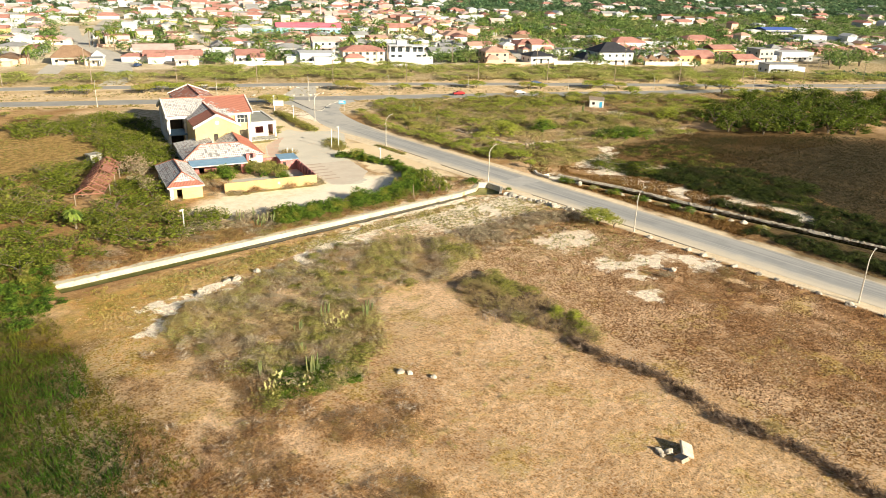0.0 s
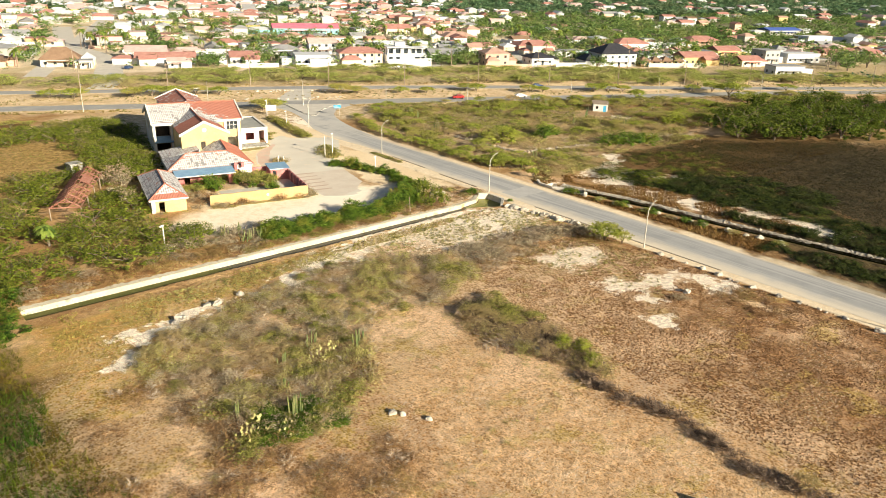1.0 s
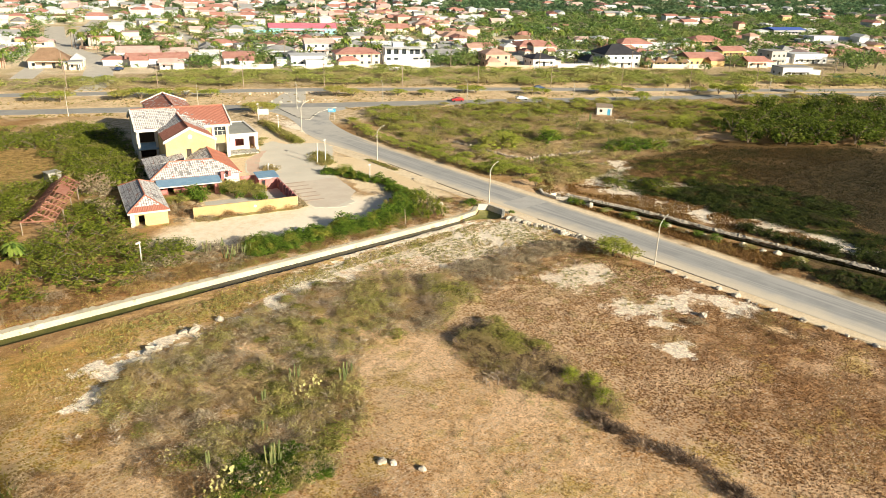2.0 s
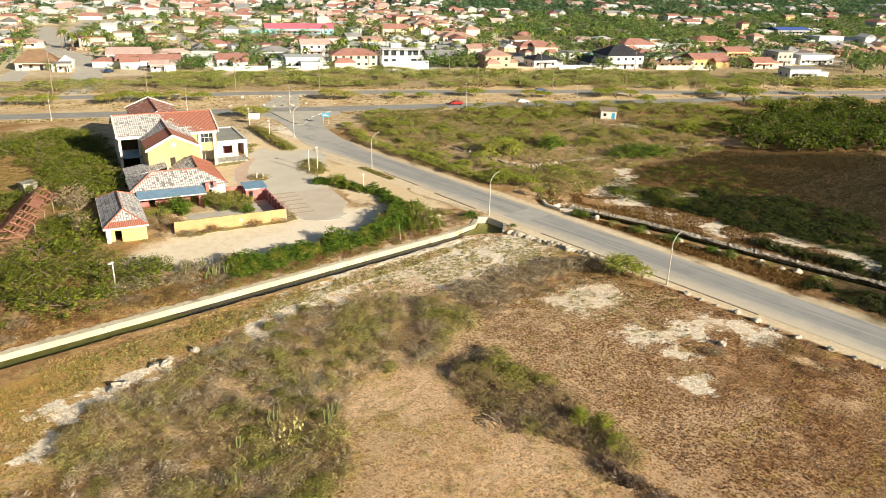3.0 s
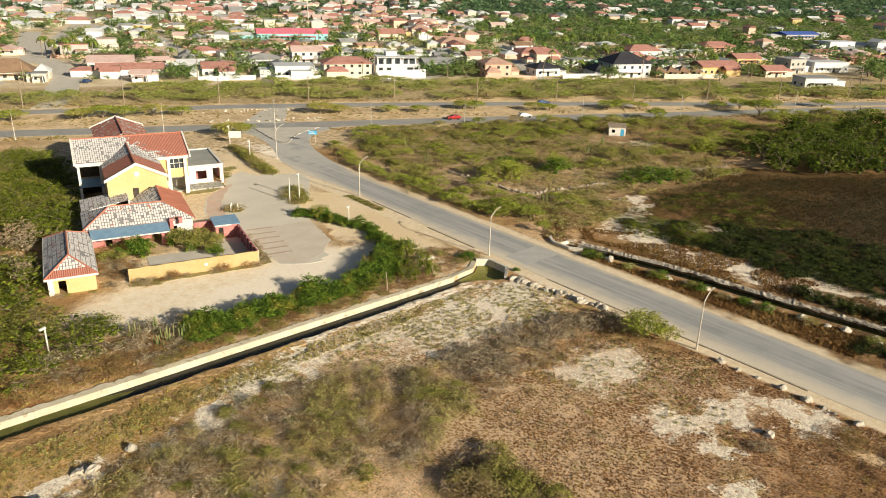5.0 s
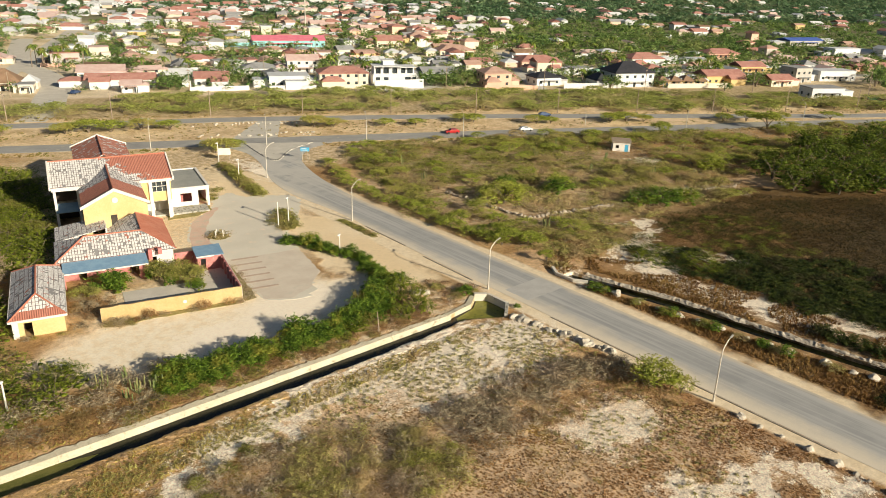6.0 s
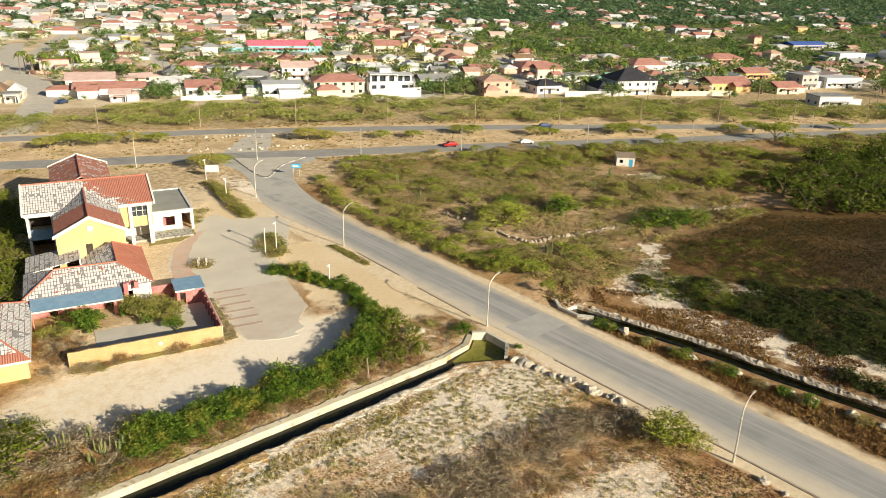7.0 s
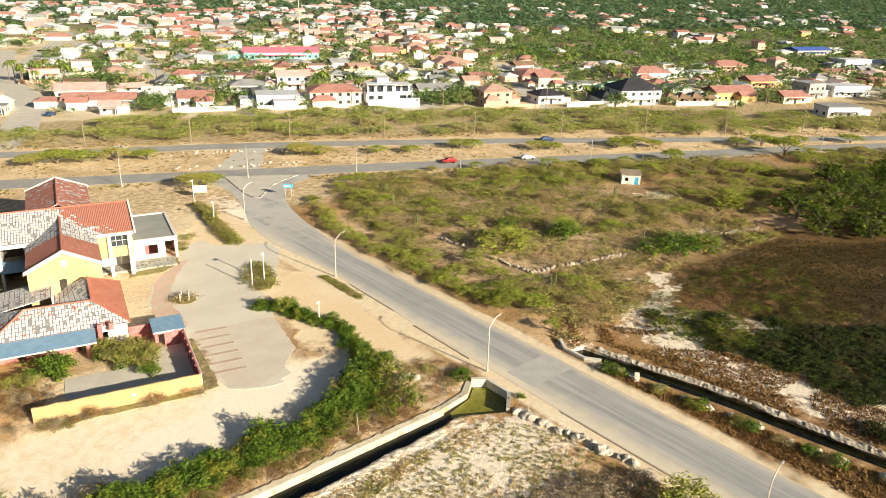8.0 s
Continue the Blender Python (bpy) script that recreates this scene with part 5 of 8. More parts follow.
roof("awning", M_BLUE, [[(-4.2, 13.6, 2.62), (8.0, 13.6, 2.62), (8.0, 17.15, 3.22), (-4.2, 17.15, 3.22)]], 0.08, parent=low, label="faded blue awning sheet")
part("fascia", boxes((-4.2, 8.0, 13.52, 13.6, 2.42, 2.64)), M_WHITE, low)
for u in (-4.0, 2.0, 7.8):
    part("post", boxes((u - 0.08, u + 0.08, 13.65, 13.8, 0, 2.5)), M_PINK, low)
part("wall", boxes((6.6, 8.0, 14.2, 14.4, 0, 2.35), (7.8, 8.0, 14.4, 17.2, 0, 2.3)), M_PINK, low)
part("chimney", boxes((8.3, 8.9, 16.1, 16.7, 0, 3.9), (9.8, 10.4, 16.1, 16.7, 2.9, 3.9)), M_PINK, low)

# walled yard
yard = thing("yard_wall", SITE, "yellow plastered yard wall, faded red on the inside", "wall")
bm = boxes((0, 19.4, -0.12, 0.12, 0, 2.2))
bmesh.ops.subdivide_edges(bm, edges=[e for e in bm.edges if abs(e.verts[0].co.x - e.verts[1].co.x) > 1], cuts=14)
for vv in bm.verts:
    if vv.co.z > 1:
        vv.co.z += 0.05 * math.sin(vv.co.x * 3.1) + 0.03 * math.sin(vv.co.x * 7.7)
part("wall", bm, M_OCHRE, yard)
part("wall", boxes((0.0, 19.2, 0.125, 0.15, 0, 2.1), (19.2, 19.4, 0.15, 17.4, 0, 2.25), (12.3, 15.4, 17.3, 17.5, 0, 2.25)), M_PINK, yard)
part("wall", boxes((19.405, 19.5, 0.12, 17.5, 0, 2.2)), M_WHITE, yard)
for k in range(6):
    part("pier", boxes((19.0, 19.2, 2.2 + 2.1 * k, 2.5 + 2.1 * k, 0, 2.3)), M_PINK, yard)
part("patch", tube(bmesh.new(), [(11.2, -0.135, 1.2), (11.2, -0.118, 1.2)], [0.28, 0.28], 9), M_WHITE, yard)
part("paving", boxes((3.5, 19.2, 0.2, 9.5, 0.01, 0.06), (15.2, 19.2, 9.5, 13.4, 0.01, 0.06)), M_PAVER, yard)
blocks = thing("concrete_blocks", SITE, "loose white concrete blocks dumped in a yard corner", "blocks")
for k, (u, v, a) in enumerate(((0.9, 1.6, 20), (1.3, 2.2, 60), (1.7, 1.5, -30), (1.2, 1.1, 80), (2.1, 2.1, 10))):
    ob = part("block", boxes((-0.4, 0.4, -0.18, 0.18, 0, 0.36)), M_CONC, blocks)
    ob.matrix_basis = pose(u, v, 0.06 if k < 4 else 0.3, 0, 8 * (k % 2), a)
shed = thing("yard_shed", SITE, "small faded red shed with blue sheet roof in a yard", "shed")
bm = bmesh.new()
open_wall(bm, "u", 13.7, 0.18, 15.4, 19.15, 0, 2.5, ((15.9, 16.7, 0, 2.0),))
open_wall(bm, "v", 15.4, 0.18, 13.9, 17.25, 0, 2.5)
part("wall", bm, M_PINK, shed)
roof("roof", M_BLUE, [[(15.2, 13.4, 2.55), (19.6, 13.4, 2.55), (19.6, 17.6, 2.9), (15.2, 17.6, 2.9)]], 0.1, parent=shed)
part("fascia", boxes((15.2, 18.0, 13.3, 13.4, 2.36, 2.6)), M_WHITE, shed)

# gate house
gate = thing("gate_house", SITE, "small yellow house with bleached hipped tile roof and empty doorway", "house")
bm = bmesh.new()
open_wall(bm, "u", -0.6, 0.25, -10.4, -4.4, 0, 2.6, ((-9.3, -8.3, 0, 2.05),))
open_wall(bm, "u", 17.0, 0.25, -10.4, -4.4, 0, 2.6)
open_wall(bm, "v", -4.65, 0.25, -0.35, 17.0, 0, 2.6)
part("wall", bm, M_YELLOW, gate)
bm = bmesh.new()
open_wall(bm, "v", -10.65, 0.25, -0.75, 17.2, 0, 2.6, ((3, 4, 1.0, 2.0), (9, 10, 1.0, 2.0)))
part("wall", bm, M_WHITE, gate)
part("corner", boxes((-10.68, -9.95, -0.68, -0.58, 0, 2.55)), M_WHITE, gate)
# Dark sheet behind the doorway, coloured as the shade within.
part("inner_wall", boxes((-10.3, -4.7, 2.0, 2.1, 0, 2.5)), M_OPENING_SHADE, gate)
ge, gr = 2.7, 4.6
c4 = [(-11.0, -0.95, ge), (-4.1, -0.95, ge), (-4.1, 17.6, ge), (-11.0, 17.6, ge)]
r1, r2 = (-7.55, 3.0, gr), (-7.55, 14.0, gr)
roof("roof", M_TILE_BARE, [[c4[0], c4[1], r1]], parent=gate)
roof("roof", M_TILE_LOW, [[c4[1], c4[2], r2, r1]], parent=gate)
roof("roof", M_TILE_LOW, [[c4[3], c4[0], r1, r2], [c4[2], c4[3], r2]], parent=gate)
lerp = lambda a, b, t: tuple(p + (q - p) * t for p, q in zip(a, b))
roof("tile_course", M_TILE, [[(c4[0][0], c4[0][1], ge + 0.03), (c4[1][0], c4[1][1], ge + 0.03), lerp(c4[1], r1, 0.33)[:2] + (ge + 0.66,), lerp(c4[0], r1, 0.33)[:2] + (ge + 0.66,)]], 0.05, parent=gate, label="intact red tiles above the eave")
for a, b in ((c4[0], r1), (c4[1], r1), (r1, r2), (r2, c4[2]), (r2, c4[3])):
    part("ridge", tube(bmesh.new(), [a, b], [0.13, 0.13], 6), M_PLAIN_RED, gate)
part("fascia", boxes((-11.05, -4.05, -1.05, -0.95, ge - 0.3, ge), (-4.1, -4.0, -0.95, 17.6, ge - 0.3, ge), (-11.1, -11.0, -0.95, 17.6, ge - 0.3, ge)), M_WHITE, gate)

# small hut in the scrub
hut = thing("hut", pose(210.6, 161.6, 0, 0, 0, -48), "small weathered white hut with brown sheet roof and blue door", "hut")
bm = bmesh.new()
open_wall(bm, "u", -2, 0.2, -2.4, 2.4, 0, 2.6, ((0.9, 1.9, 0, 2.0), (-1.6, -0.7, 0.9, 1.8)))
open_wall(bm, "u", 1.8, 0.2, -2.4, 2.4, 0, 3.0)
open_wall(bm, "v", -2.4, 0.2, -1.8, 1.8, 0, 2.75)
open_wall(bm, "v", 2.2, 0.2, -1.8, 1.8, 0, 2.75)
part("wall", bm, M_WHITE, hut)
part("door", boxes((0.9, 1.9, -1.95, -1.88, 0, 2.0)), M_BLUEPAINT, hut, "blue door")
# Dark sheet gives the hut's openings their shade by colour.
part("inner_wall", boxes((-2.1, 0.6, 0, 0.1, 0, 2.5)), M_OPENING_SHADE, hut)
roof("roof", M_WOODPOLE, [[(-2.7, -2.3, 2.65), (2.7, -2.3, 2.65), (2.7, 2.2, 3.1), (-2.7, 2.2, 3.1)]], 0.1, parent=hut)

# leaning steel roof frame of an unfinished shed
truss = thing("steel_roof_frame", pose(42.7, 156.0, 0, 0, 0, -26), "rusty red steel frame of an unfinished pitched roof among bushes", "steel frame")
HW_, LEN_, EZ_, PZ_ = 2.6, 23.0, 2.3, 3.9
for k in range(8):
    y = -LEN_ / 2 + LEN_ * k / 7
    sag = 0.25 * math.sin(k * 1.7)
    for sgn in (-1, 1):
        part("rafter", tube(bmesh.new(), [(sgn * HW_, y + sag, EZ_), (0, y, PZ_ + sag * 0.3)], [0.13, 0.13], 4), M_RUST, truss)
        part("strut", tube(bmesh.new(), [(sgn * 1.5, y, EZ_ + 0.85), (sgn * 0.4, y, EZ_)], [0.08, 0.08], 4), M_RUST, truss)
        if k % 2 == 0 or k == 7:
            part("leg", tube(bmesh.new(), [(sgn * HW_, y, -0.1), (sgn * HW_, y + sag, EZ_)], [0.11, 0.11], 5), M_WOODPOLE, truss)
    part("tie", tube(bmesh.new(), [(-HW_, y + sag, EZ_), (HW_, y - sag, EZ_)], [0.11, 0.11], 4), M_RUST, truss)
for sgn in (-1, 1):
    for k in range(6):
        t = k / 5
        part("purlin", tube(bmesh.new(), [(sgn * HW_ * (1 - t), -LEN_ / 2 - 0.4, EZ_ + (PZ_ - EZ_) * t + 0.1), (sgn * HW_ * (1 - t), LEN_ / 2 + 0.4, EZ_ + (PZ_ - EZ_) * t + 0.1)], [0.09, 0.09], 4), M_RUST, truss)
roof("roof_sheet", M_RUST, [[(0.4, 1.0, PZ_ - 0.05), (2.0, 1.0, EZ_ + 0.75), (2.0, 6.0, EZ_ + 0.75), (0.4, 6.0, PZ_ - 0.05)]], 0.04, parent=truss, label="last faded pink roof sheets")
block = thing("concrete_block_shed", pose(48.2, 178.0, 0, 0, 0, 10), "small bare grey concrete block shed beside a brown field", "shed")
bm = bmesh.new()
open_wall(bm, "u", -1.2, 0.2, -1.3, 1.3, 0, 2.0, ((-0.4, 0.4, 0, 1.6),))
open_wall(bm, "u", 1.0, 0.2, -1.3, 1.3, 0, 2.0)
open_wall(bm, "v", -1.3, 0.2, -1.0, 1.0, 0, 2.0)
open_wall(bm, "v", 1.1, 0.2, -1.0, 1.0, 0, 2.0)
part("wall", bm, M_CONC_D, block)
part("roof", boxes((-1.45, 1.45, -1.35, 1.35, 2.0, 2.15)), M_CONC_D, block)


# ---------- posts and lamps ----------
def street_lamp(x, y, turn, double=False, h=6.7):
    lamp = thing("street_lamp", pose(x, y, 0, 0, 0, turn), "pale painted steel street lamp with %s beside the road" % ("two bent arms" if double else "a bent arm"), "street lamp", "street lamps")
    part("pole", tube(bmesh.new(), [(0, 0, -0.2), (0, 0, 2.2), (0, 0, h)], [0.11, 0.1, 0.07], 8), M_POLE, lamp)
    part("base", tube(bmesh.new(), [(0, 0, -0.1), (0, 0, 0.9)], [0.15, 0.14], 8), M_POLE, lamp)
    part("bracket", boxes((-0.35, 0.1, -0.05, 0.05, h - 0.95, h - 0.85)), M_POLE, lamp)
    for sgn in ((1, -1) if double else (1,)):
        part("arm", tube(bmesh.new(), [(0, 0, h - 0.05), (sgn * 0.35, 0, h + 0.5), (sgn * 1.2, 0, h + 1.15), (sgn * 1.7, 0, h + 1.3)], [0.06, 0.055, 0.05, 0.045], 6), M_POLE, lamp)
        bm = boxes((-0.35, 0.35, -0.13, 0.13, -0.06, 0.08))
        bmesh.ops.bevel(bm, geom=bm.edges[:], offset=0.05, segments=2, affect='EDGES')
        ob = part("lamp_head", bm, M_POLE, lamp)
        ob.matrix_basis = pose(sgn * 1.95, 0, h + 1.36, 0, -12 * sgn, 0)


for x, y in ((112.2, 34.6), (111.3, 73.9), (112.6, 114.0), (114.2, 154.5), (115.7, 192.2)):
    street_lamp(x, y, 4)
for x, y in ((157.3, 211.0), (183.2, 198.2), (217.5, 180.4), (249.9, 165.4), (296.3, 149.1), (103.5, 232.6), (70, 246.5)):
    street_lamp(x, y, 66)
street_lamp(131.4, 221.8, 66, True)


def wood_pole(x, y, h, wires=()):
    p = thing("utility_pole", pose(x, y, 0), "weathered wooden utility pole beside the highway", "utility pole", "utility poles")
    part("pole", tube(bmesh.new(), [(0, 0, -0.3), (0, 0, h)], [0.16, 0.11], 7), M_WOODPOLE, p)
    part("crossarm", boxes((-0.7, 0.7, -0.06, 0.06, h - 0.5, h - 0.36)), M_WOODPOLE, p)


for k in range(-6, 16):
    s_ = -62 + 29.5 * k
    n_ = 42 if s_ < 0 else 42 - s_ * 0.115
    wood_pole(*hw(s_, n_), 8.5)
for s_, n_ in ((-100, 86), (-40, 88), (30, 92), (60, 86), (100, 78), (145, 74), (190, 62), (232, 42), (250, 60), (-10, 130), (110, 110), (124, 150), (-85, 150), (170, 120)):
    wood_pole(*hw(s_, n_), 9)


def head_post(x, y, h, lamp=True, label="slim white lamp post with a square head"):
    p = thing("lamp_post" if lamp else "white_post", pose(x, y, 0, 0, 0, 30), label, "lamp post" if lamp else "post")
    part("pole", tube(bmesh.new(), [(0, 0, -0.2), (0, 0, h)], [0.12, 0.1], 8), M_WHITE, p)
    if lamp:
        bm = boxes((-0.75, 0.15, -0.16, 0.16, h - 0.05, h + 0.22))
        bmesh.ops.bevel(bm, geom=bm.edges[:], offset=0.05, segments=1, affect='EDGES')
        part("lamp_head", bm, M_WHITE, p)


head_post(100.7, 159.6, 5.0, False, "slim white post on a planted island")
head_post(103.4, 160.5, 5.1)
head_post(102.2, 140.6, 3.6)
head_post(46.4, 122.4, 3.6)
head_post(112.4, 211.0, 5.0)
head_post(109.8, 194.6, 4.6)
for u, v in ((21.4, 29.6), (21.0, 28.4), (22.4, 28.6)):
    head_post(*site(u, v), 1.3, False, "short white stub post on a round planting bed")
stick = thing("leaning_stake", pose(90.1, 112.3, 0, 0, -5, 0), "thin leaning wooden stake beside the drain", "stake")
part("stake", tube(bmesh.new(), [(0, 0, -0.2), (0, 0, 3.4)], [0.09, 0.07], 6), M_WOODPOLE, stick)
sign = thing("road_sign", pose(131.5, 201.5, 0, 0, 0, -35), "blue direction sign on two white posts", "road sign")
part("board", boxes((-1.1, 1.1, -0.05, 0.05, 2.3, 3.3)), M_BLUEPAINT, sign)
part("stripe", boxes((-0.9, 0.4, -0.06, -0.051, 2.9, 3.05), (-0.9, 0.7, -0.06, -0.051, 2.55, 2.7)), M_WHITE, sign)
for u in (-0.7, 0.7):
    part("post", tube(bmesh.new(), [(u, 0.1, -0.1), (u, 0.1, 3.2)], [0.05, 0.05], 6), M_POLE, sign)
sign = thing("notice_board", pose(114.6, 212.4, 0, 0, 0, -30), "blank white board on two posts", "sign")
part("board", boxes((-1.6, 1.6, -0.06, 0.06, 1.5, 3.2)), M_WHITE, sign)
for u in (-1.2, 1.2):
    part("post", boxes((u - 0.06, u + 0.06, 0.07, 0.19, -0.1, 3.1)), M_WOODPOLE, sign)

# ---------- plants ----------
THORN = Kind("thorn_tree", 11, 6, 640, 38, 2.6, 1.0, 2.7, 0.175, 0.3, "flat", M_THORN, 5, 0.09, thin=0.3)
WEED = Kind("weed_patch", 31, 4, 420, 30, 2.0, 0.1, 1.5, 0.24, 0.36, "flat", M_OLIVE, 3, 0.04, thin=0.4, plain=True, core=0)
DARKBUSH = Kind("dark_bush", 32, 4, 420, 30, 2.6, 0.2, 1.7, 0.26, 0.36, "dome", M_DARKLEAF, 5, 0.07, thin=0.3, plain=True, core=0.4)
OLIVE = Kind("scrub_bush", 12, 6, 520, 30, 2.2, 0.6, 2.2, 0.195, 0.34, "flat", M_OLIVE, 5, 0.07, thin=0.27)
HEDGE = Kind("green_bush", 13, 5, 560, 30, 1.6, 0.3, 2.3, 0.19, 0.25, "dome", M_GREEN, 5, 0.06, plain=True, core=0.5, few=1.5)
BIGBUSH = Kind("large_bush", 14, 3, 2600, 70, 3.6, 0.4, 3.6, 0.18, 0.45, "dome", M_YELLOWGREEN, 7, 0.1, thin=0.3, core=0.35, few=1.2)
BRIGHT = Kind("large_bush", 15, 3, 2000, 60, 3.6, 0.4, 3.2, 0.17, 0.45, "dome", M_GREEN, 7, 0.1, core=0.5, few=1.2)
MANG = Kind("mangrove_tree", 16, 4, 1200, 56, 4.0, 0.3, 5.4, 0.29, 0.45, "dome", M_MANGROVE, 6, 0.14, thin=0.3, core=0.5, few=1.25)
TOWNTREE = Kind("garden_tree", 17, 5, 320, 26, 3.2, 0.8, 4.6, 0.5, 0.5, "dome", M_TOWNGREEN, 4, 0.16, core=0.5, few=1.2)
BIGTHORN = Kind("umbrella_tree", 18, 4, 1000, 44, 3.6, 1.6, 3.6, 0.27, 0.42, "flat", M_THORN, 5, 0.13, thin=0.3)
BANDTREE = Kind("roadside_tree", 20, 6, 470, 36, 3.0, 1.2, 2.7, 0.26, 0.4, "flat", M_BAND, 4, 0.1, thin=0.33)
THICKET = Kind("thicket_tree", 28, 6, 760, 56, 3.3, 0.5, 2.5, 0.185, 0.3, "dome", M_THICKET, 6, 0.1, thin=0.28, core=0.35, few=1.35)
GREYBUSH = Kind("grey_bush", 19, 4, 520, 26, 1.5, 0.2, 1.5, 0.17, 0.28, "dome", M_BRUSH, 5, 0.05, thin=0.25, plain=True, core=0)
RUSTBUSH = Kind("rust_bush", 33, 4, 480, 24, 1.5, 0.2, 1.3, 0.16, 0.28, "dome", M_RUSTBRUSH, 5, 0.05, thin=0.22, core=0, plain=True)
GREENGREY = Kind("hedge_bush", 34, 4, 420, 24, 1.5, 0.2, 1.5, 0.17, 0.26, "dome", M_OLIVE, 5, 0.05, thin=0.3, plain=True)
WALLS_AT = [((143.6, 134.6), (166, 129.4)), ((142.0, 158), (143.4, 135)), ((189, 125), (203, 121.4))]
CLEARINGS = [(148, 146, 7.5), (163.5, 143.5, 6.5), (171, 127, 5), (176.5, 124.5, 7), (181.5, 122, 5), (160, 137, 5), (170, 134, 5), (186, 131, 5), (210.6, 161, 5), (206, 155, 6), (150, 138, 4), (155, 140, 4), (31.7, 133.8, 2.2), (31, 130.5, 3.0), (46.6, 120.6, 3.0), (47.5, 123, 2.0), (48, 178, 3),
             (141, 112, 4), (157, 119, 6), (137, 150, 4), (134, 138, 3)]


def open_spot(x, y):
    """True away from the stone walls, clearings and single plants."""
    if any((x - a) ** 2 + (y - b) ** 2 < q * q for a, b, q in CLEARINGS):
        return False
    for (x0, y0), (x1, y1) in WALLS_AT:
        t = max(0, min(1, ((x - x0) * (x1 - x0) + (y - y0) * (y1 - y0)) / ((x1 - x0) ** 2 + (y1 - y0) ** 2)))
        if math.dist((x, y), (x0 + t * (x1 - x0), y0 + t * (y1 - y0))) < 2.2 + (1.5 if y < y0 + t * (y1 - y0) else 0):
            return False
    return True


def clear(x, y, pad=0.0):
    """True where nothing built stands."""
    if 111.0 - pad < x < 125.5 + pad and y < 160:
        return False
    if 107 - pad < x < 129 + (y - 160) * 0.3 + pad and 150 < y < 228:
        return False
    if inside(DRAIN_W, x, y - 1) or inside(DRAIN_W, x, y + 1) or (21 < x < 111 and 105.5 - pad < y < 112 + pad):
        return False
    if y < 112 and abs(x - (129.3 + (106 - y) * 0.115)) < 2.6 + pad:
        return False
    q = SITE.inverted() @ Vector((x, y, 0))
    if -12 - pad < q.x < 25 + pad and -3 - pad < q.y < 73 + pad:
        return False
    s_, n_ = hw_of(x, y)
    if -2 - pad < n_ < 8.5 + pad or abs(n_ - (35 if s_ < 20 else max(35 - (s_ - 20) * 0.16, -5))) < 5 + pad:
        return False
    return True


rng = np.random.default_rng(77)
T_LABEL, T_CAT = "flat-topped green thorn tree in dry scrub", "thorn tree"
# scrub between the side road and the highway
BAND = [hw(-220, 46), hw(-60, 44), hw(0, 46), hw(60, 38), hw(130, 27), hw(200, 18), hw(330, 6), hw(330, 30), hw(235, 40), hw(195, 52), hw(110, 76), hw(10, 86), hw(-55, 80), hw(-70, 62), hw(-220, 60)]
EAST = [(127, 128), (127, 160), (130, 185), (137, 198), (150, 207), hw(30, -3), hw(120, -4), hw(200, -6), (262, 118), (215, 128), (200, 116), (165, 122), (148, 119), (136, 120)]
SPARSE = [(146, 120), (150, 160), (170, 172), (205, 150), (215, 130), (190, 118), (165, 118)]
spots = scatter(EAST, 250, 3.1, 21, lambda x, y: clear(x, y, 1) and open_spot(x, y) and (not inside(SPARSE, x, y) or rng.random() < 0.3), (0.04, -0.25))
for i, (x, y) in enumerate(spots):
    s = rng.uniform(0.75, 1.25)
    near = x < 132 or rng.random() < 0.45
    if near:
        THORN.plant(x, y, s, s * rng.uniform(0.6, 0.85), T_LABEL, T_CAT, "thorn trees of the scrub")
    else:
        OLIVE.plant(x, y, s, s * rng.uniform(0.5, 0.85), "low olive-green scrub bush on dry ground", "bush", "bushes of the scrub")
canopy = [leaf_cloud(rng, 330, 22, 2.6, 2.4, 0.4, 1.8, 0.2, 0.4, "flat", 0.55, 0.4, 0.12) for _ in range(6)]
DENSE = [(130, 166), (133, 186), (139, 199), (152, 207), hw(50, -4), hw(120, -5), (208, 166), (172, 173), (150, 163)]
sp = [(x, y, 0, rng.uniform(0.7, 1.3), rng.uniform(0.3, 0.75)) for x, y in scatter(EAST, 250, 2.2, 29, lambda x, y: clear(x, y, 1.5) and open_spot(x, y), (0.05, -0.3)) + scatter(DENSE, 150, 1.9, 33, lambda x, y: clear(x, y, 1.2))]
v, f = merged(canopy, sp, rng)
tagged(new("scrub_canopy", mesh_of("scrub_canopy", v, f, M_OLIVE)), "olive-green thorn scrub grown together", "scrub", "", "stuff")
sp = [(x, y, 0, rng.uniform(1.1, 1.9), rng.uniform(0.8, 1.2)) for x, y in scatter(BAND, 270, 3.2, 30, None, (0.03, -0.5))]
v, f = merged(canopy, sp, rng)
tagged(new("band_canopy", mesh_of("band_canopy", v, f, M_BAND)), "pale olive thorn scrub between highway and town", "scrub", "", "stuff")
# low growth between them
more = scatter(EAST, 620, 1.3, 22, lambda x, y: clear(x, y, 0.5))
small = [leaf_cloud(rng, 120, 10, 1.2, 1.1, 0.1, 0.7, 0.2, 0.3, "dome", 0.4, 0.22) for _ in range(5)]
v, f = merged(small, [(x, y, 0, rng.uniform(0.6, 1.3), rng.uniform(0.6, 1.4)) for x, y in more], rng)
low = [leaf_cloud(rng, 80, 8, 1.1, 1.0, 0.08, 0.6, 0.18, 0.3, "dome", 0.4, 0.35) for _ in range(5)]
lv, lf = merged(low, [(x, y, 0, rng.uniform(0.6, 1.5), rng.uniform(0.6, 1.5)) for x, y in scatter(SPARSE, 820, 1.0, 42, lambda x, y: clear(x, y, 0.5), (0.08, -0.25)) + scatter([(128, 113), (136, 113), (147, 113), (158, 119), (150, 122), (136, 121), (129, 124)], 150, 0.9, 47, None, (0.12, -0.15))], rng)
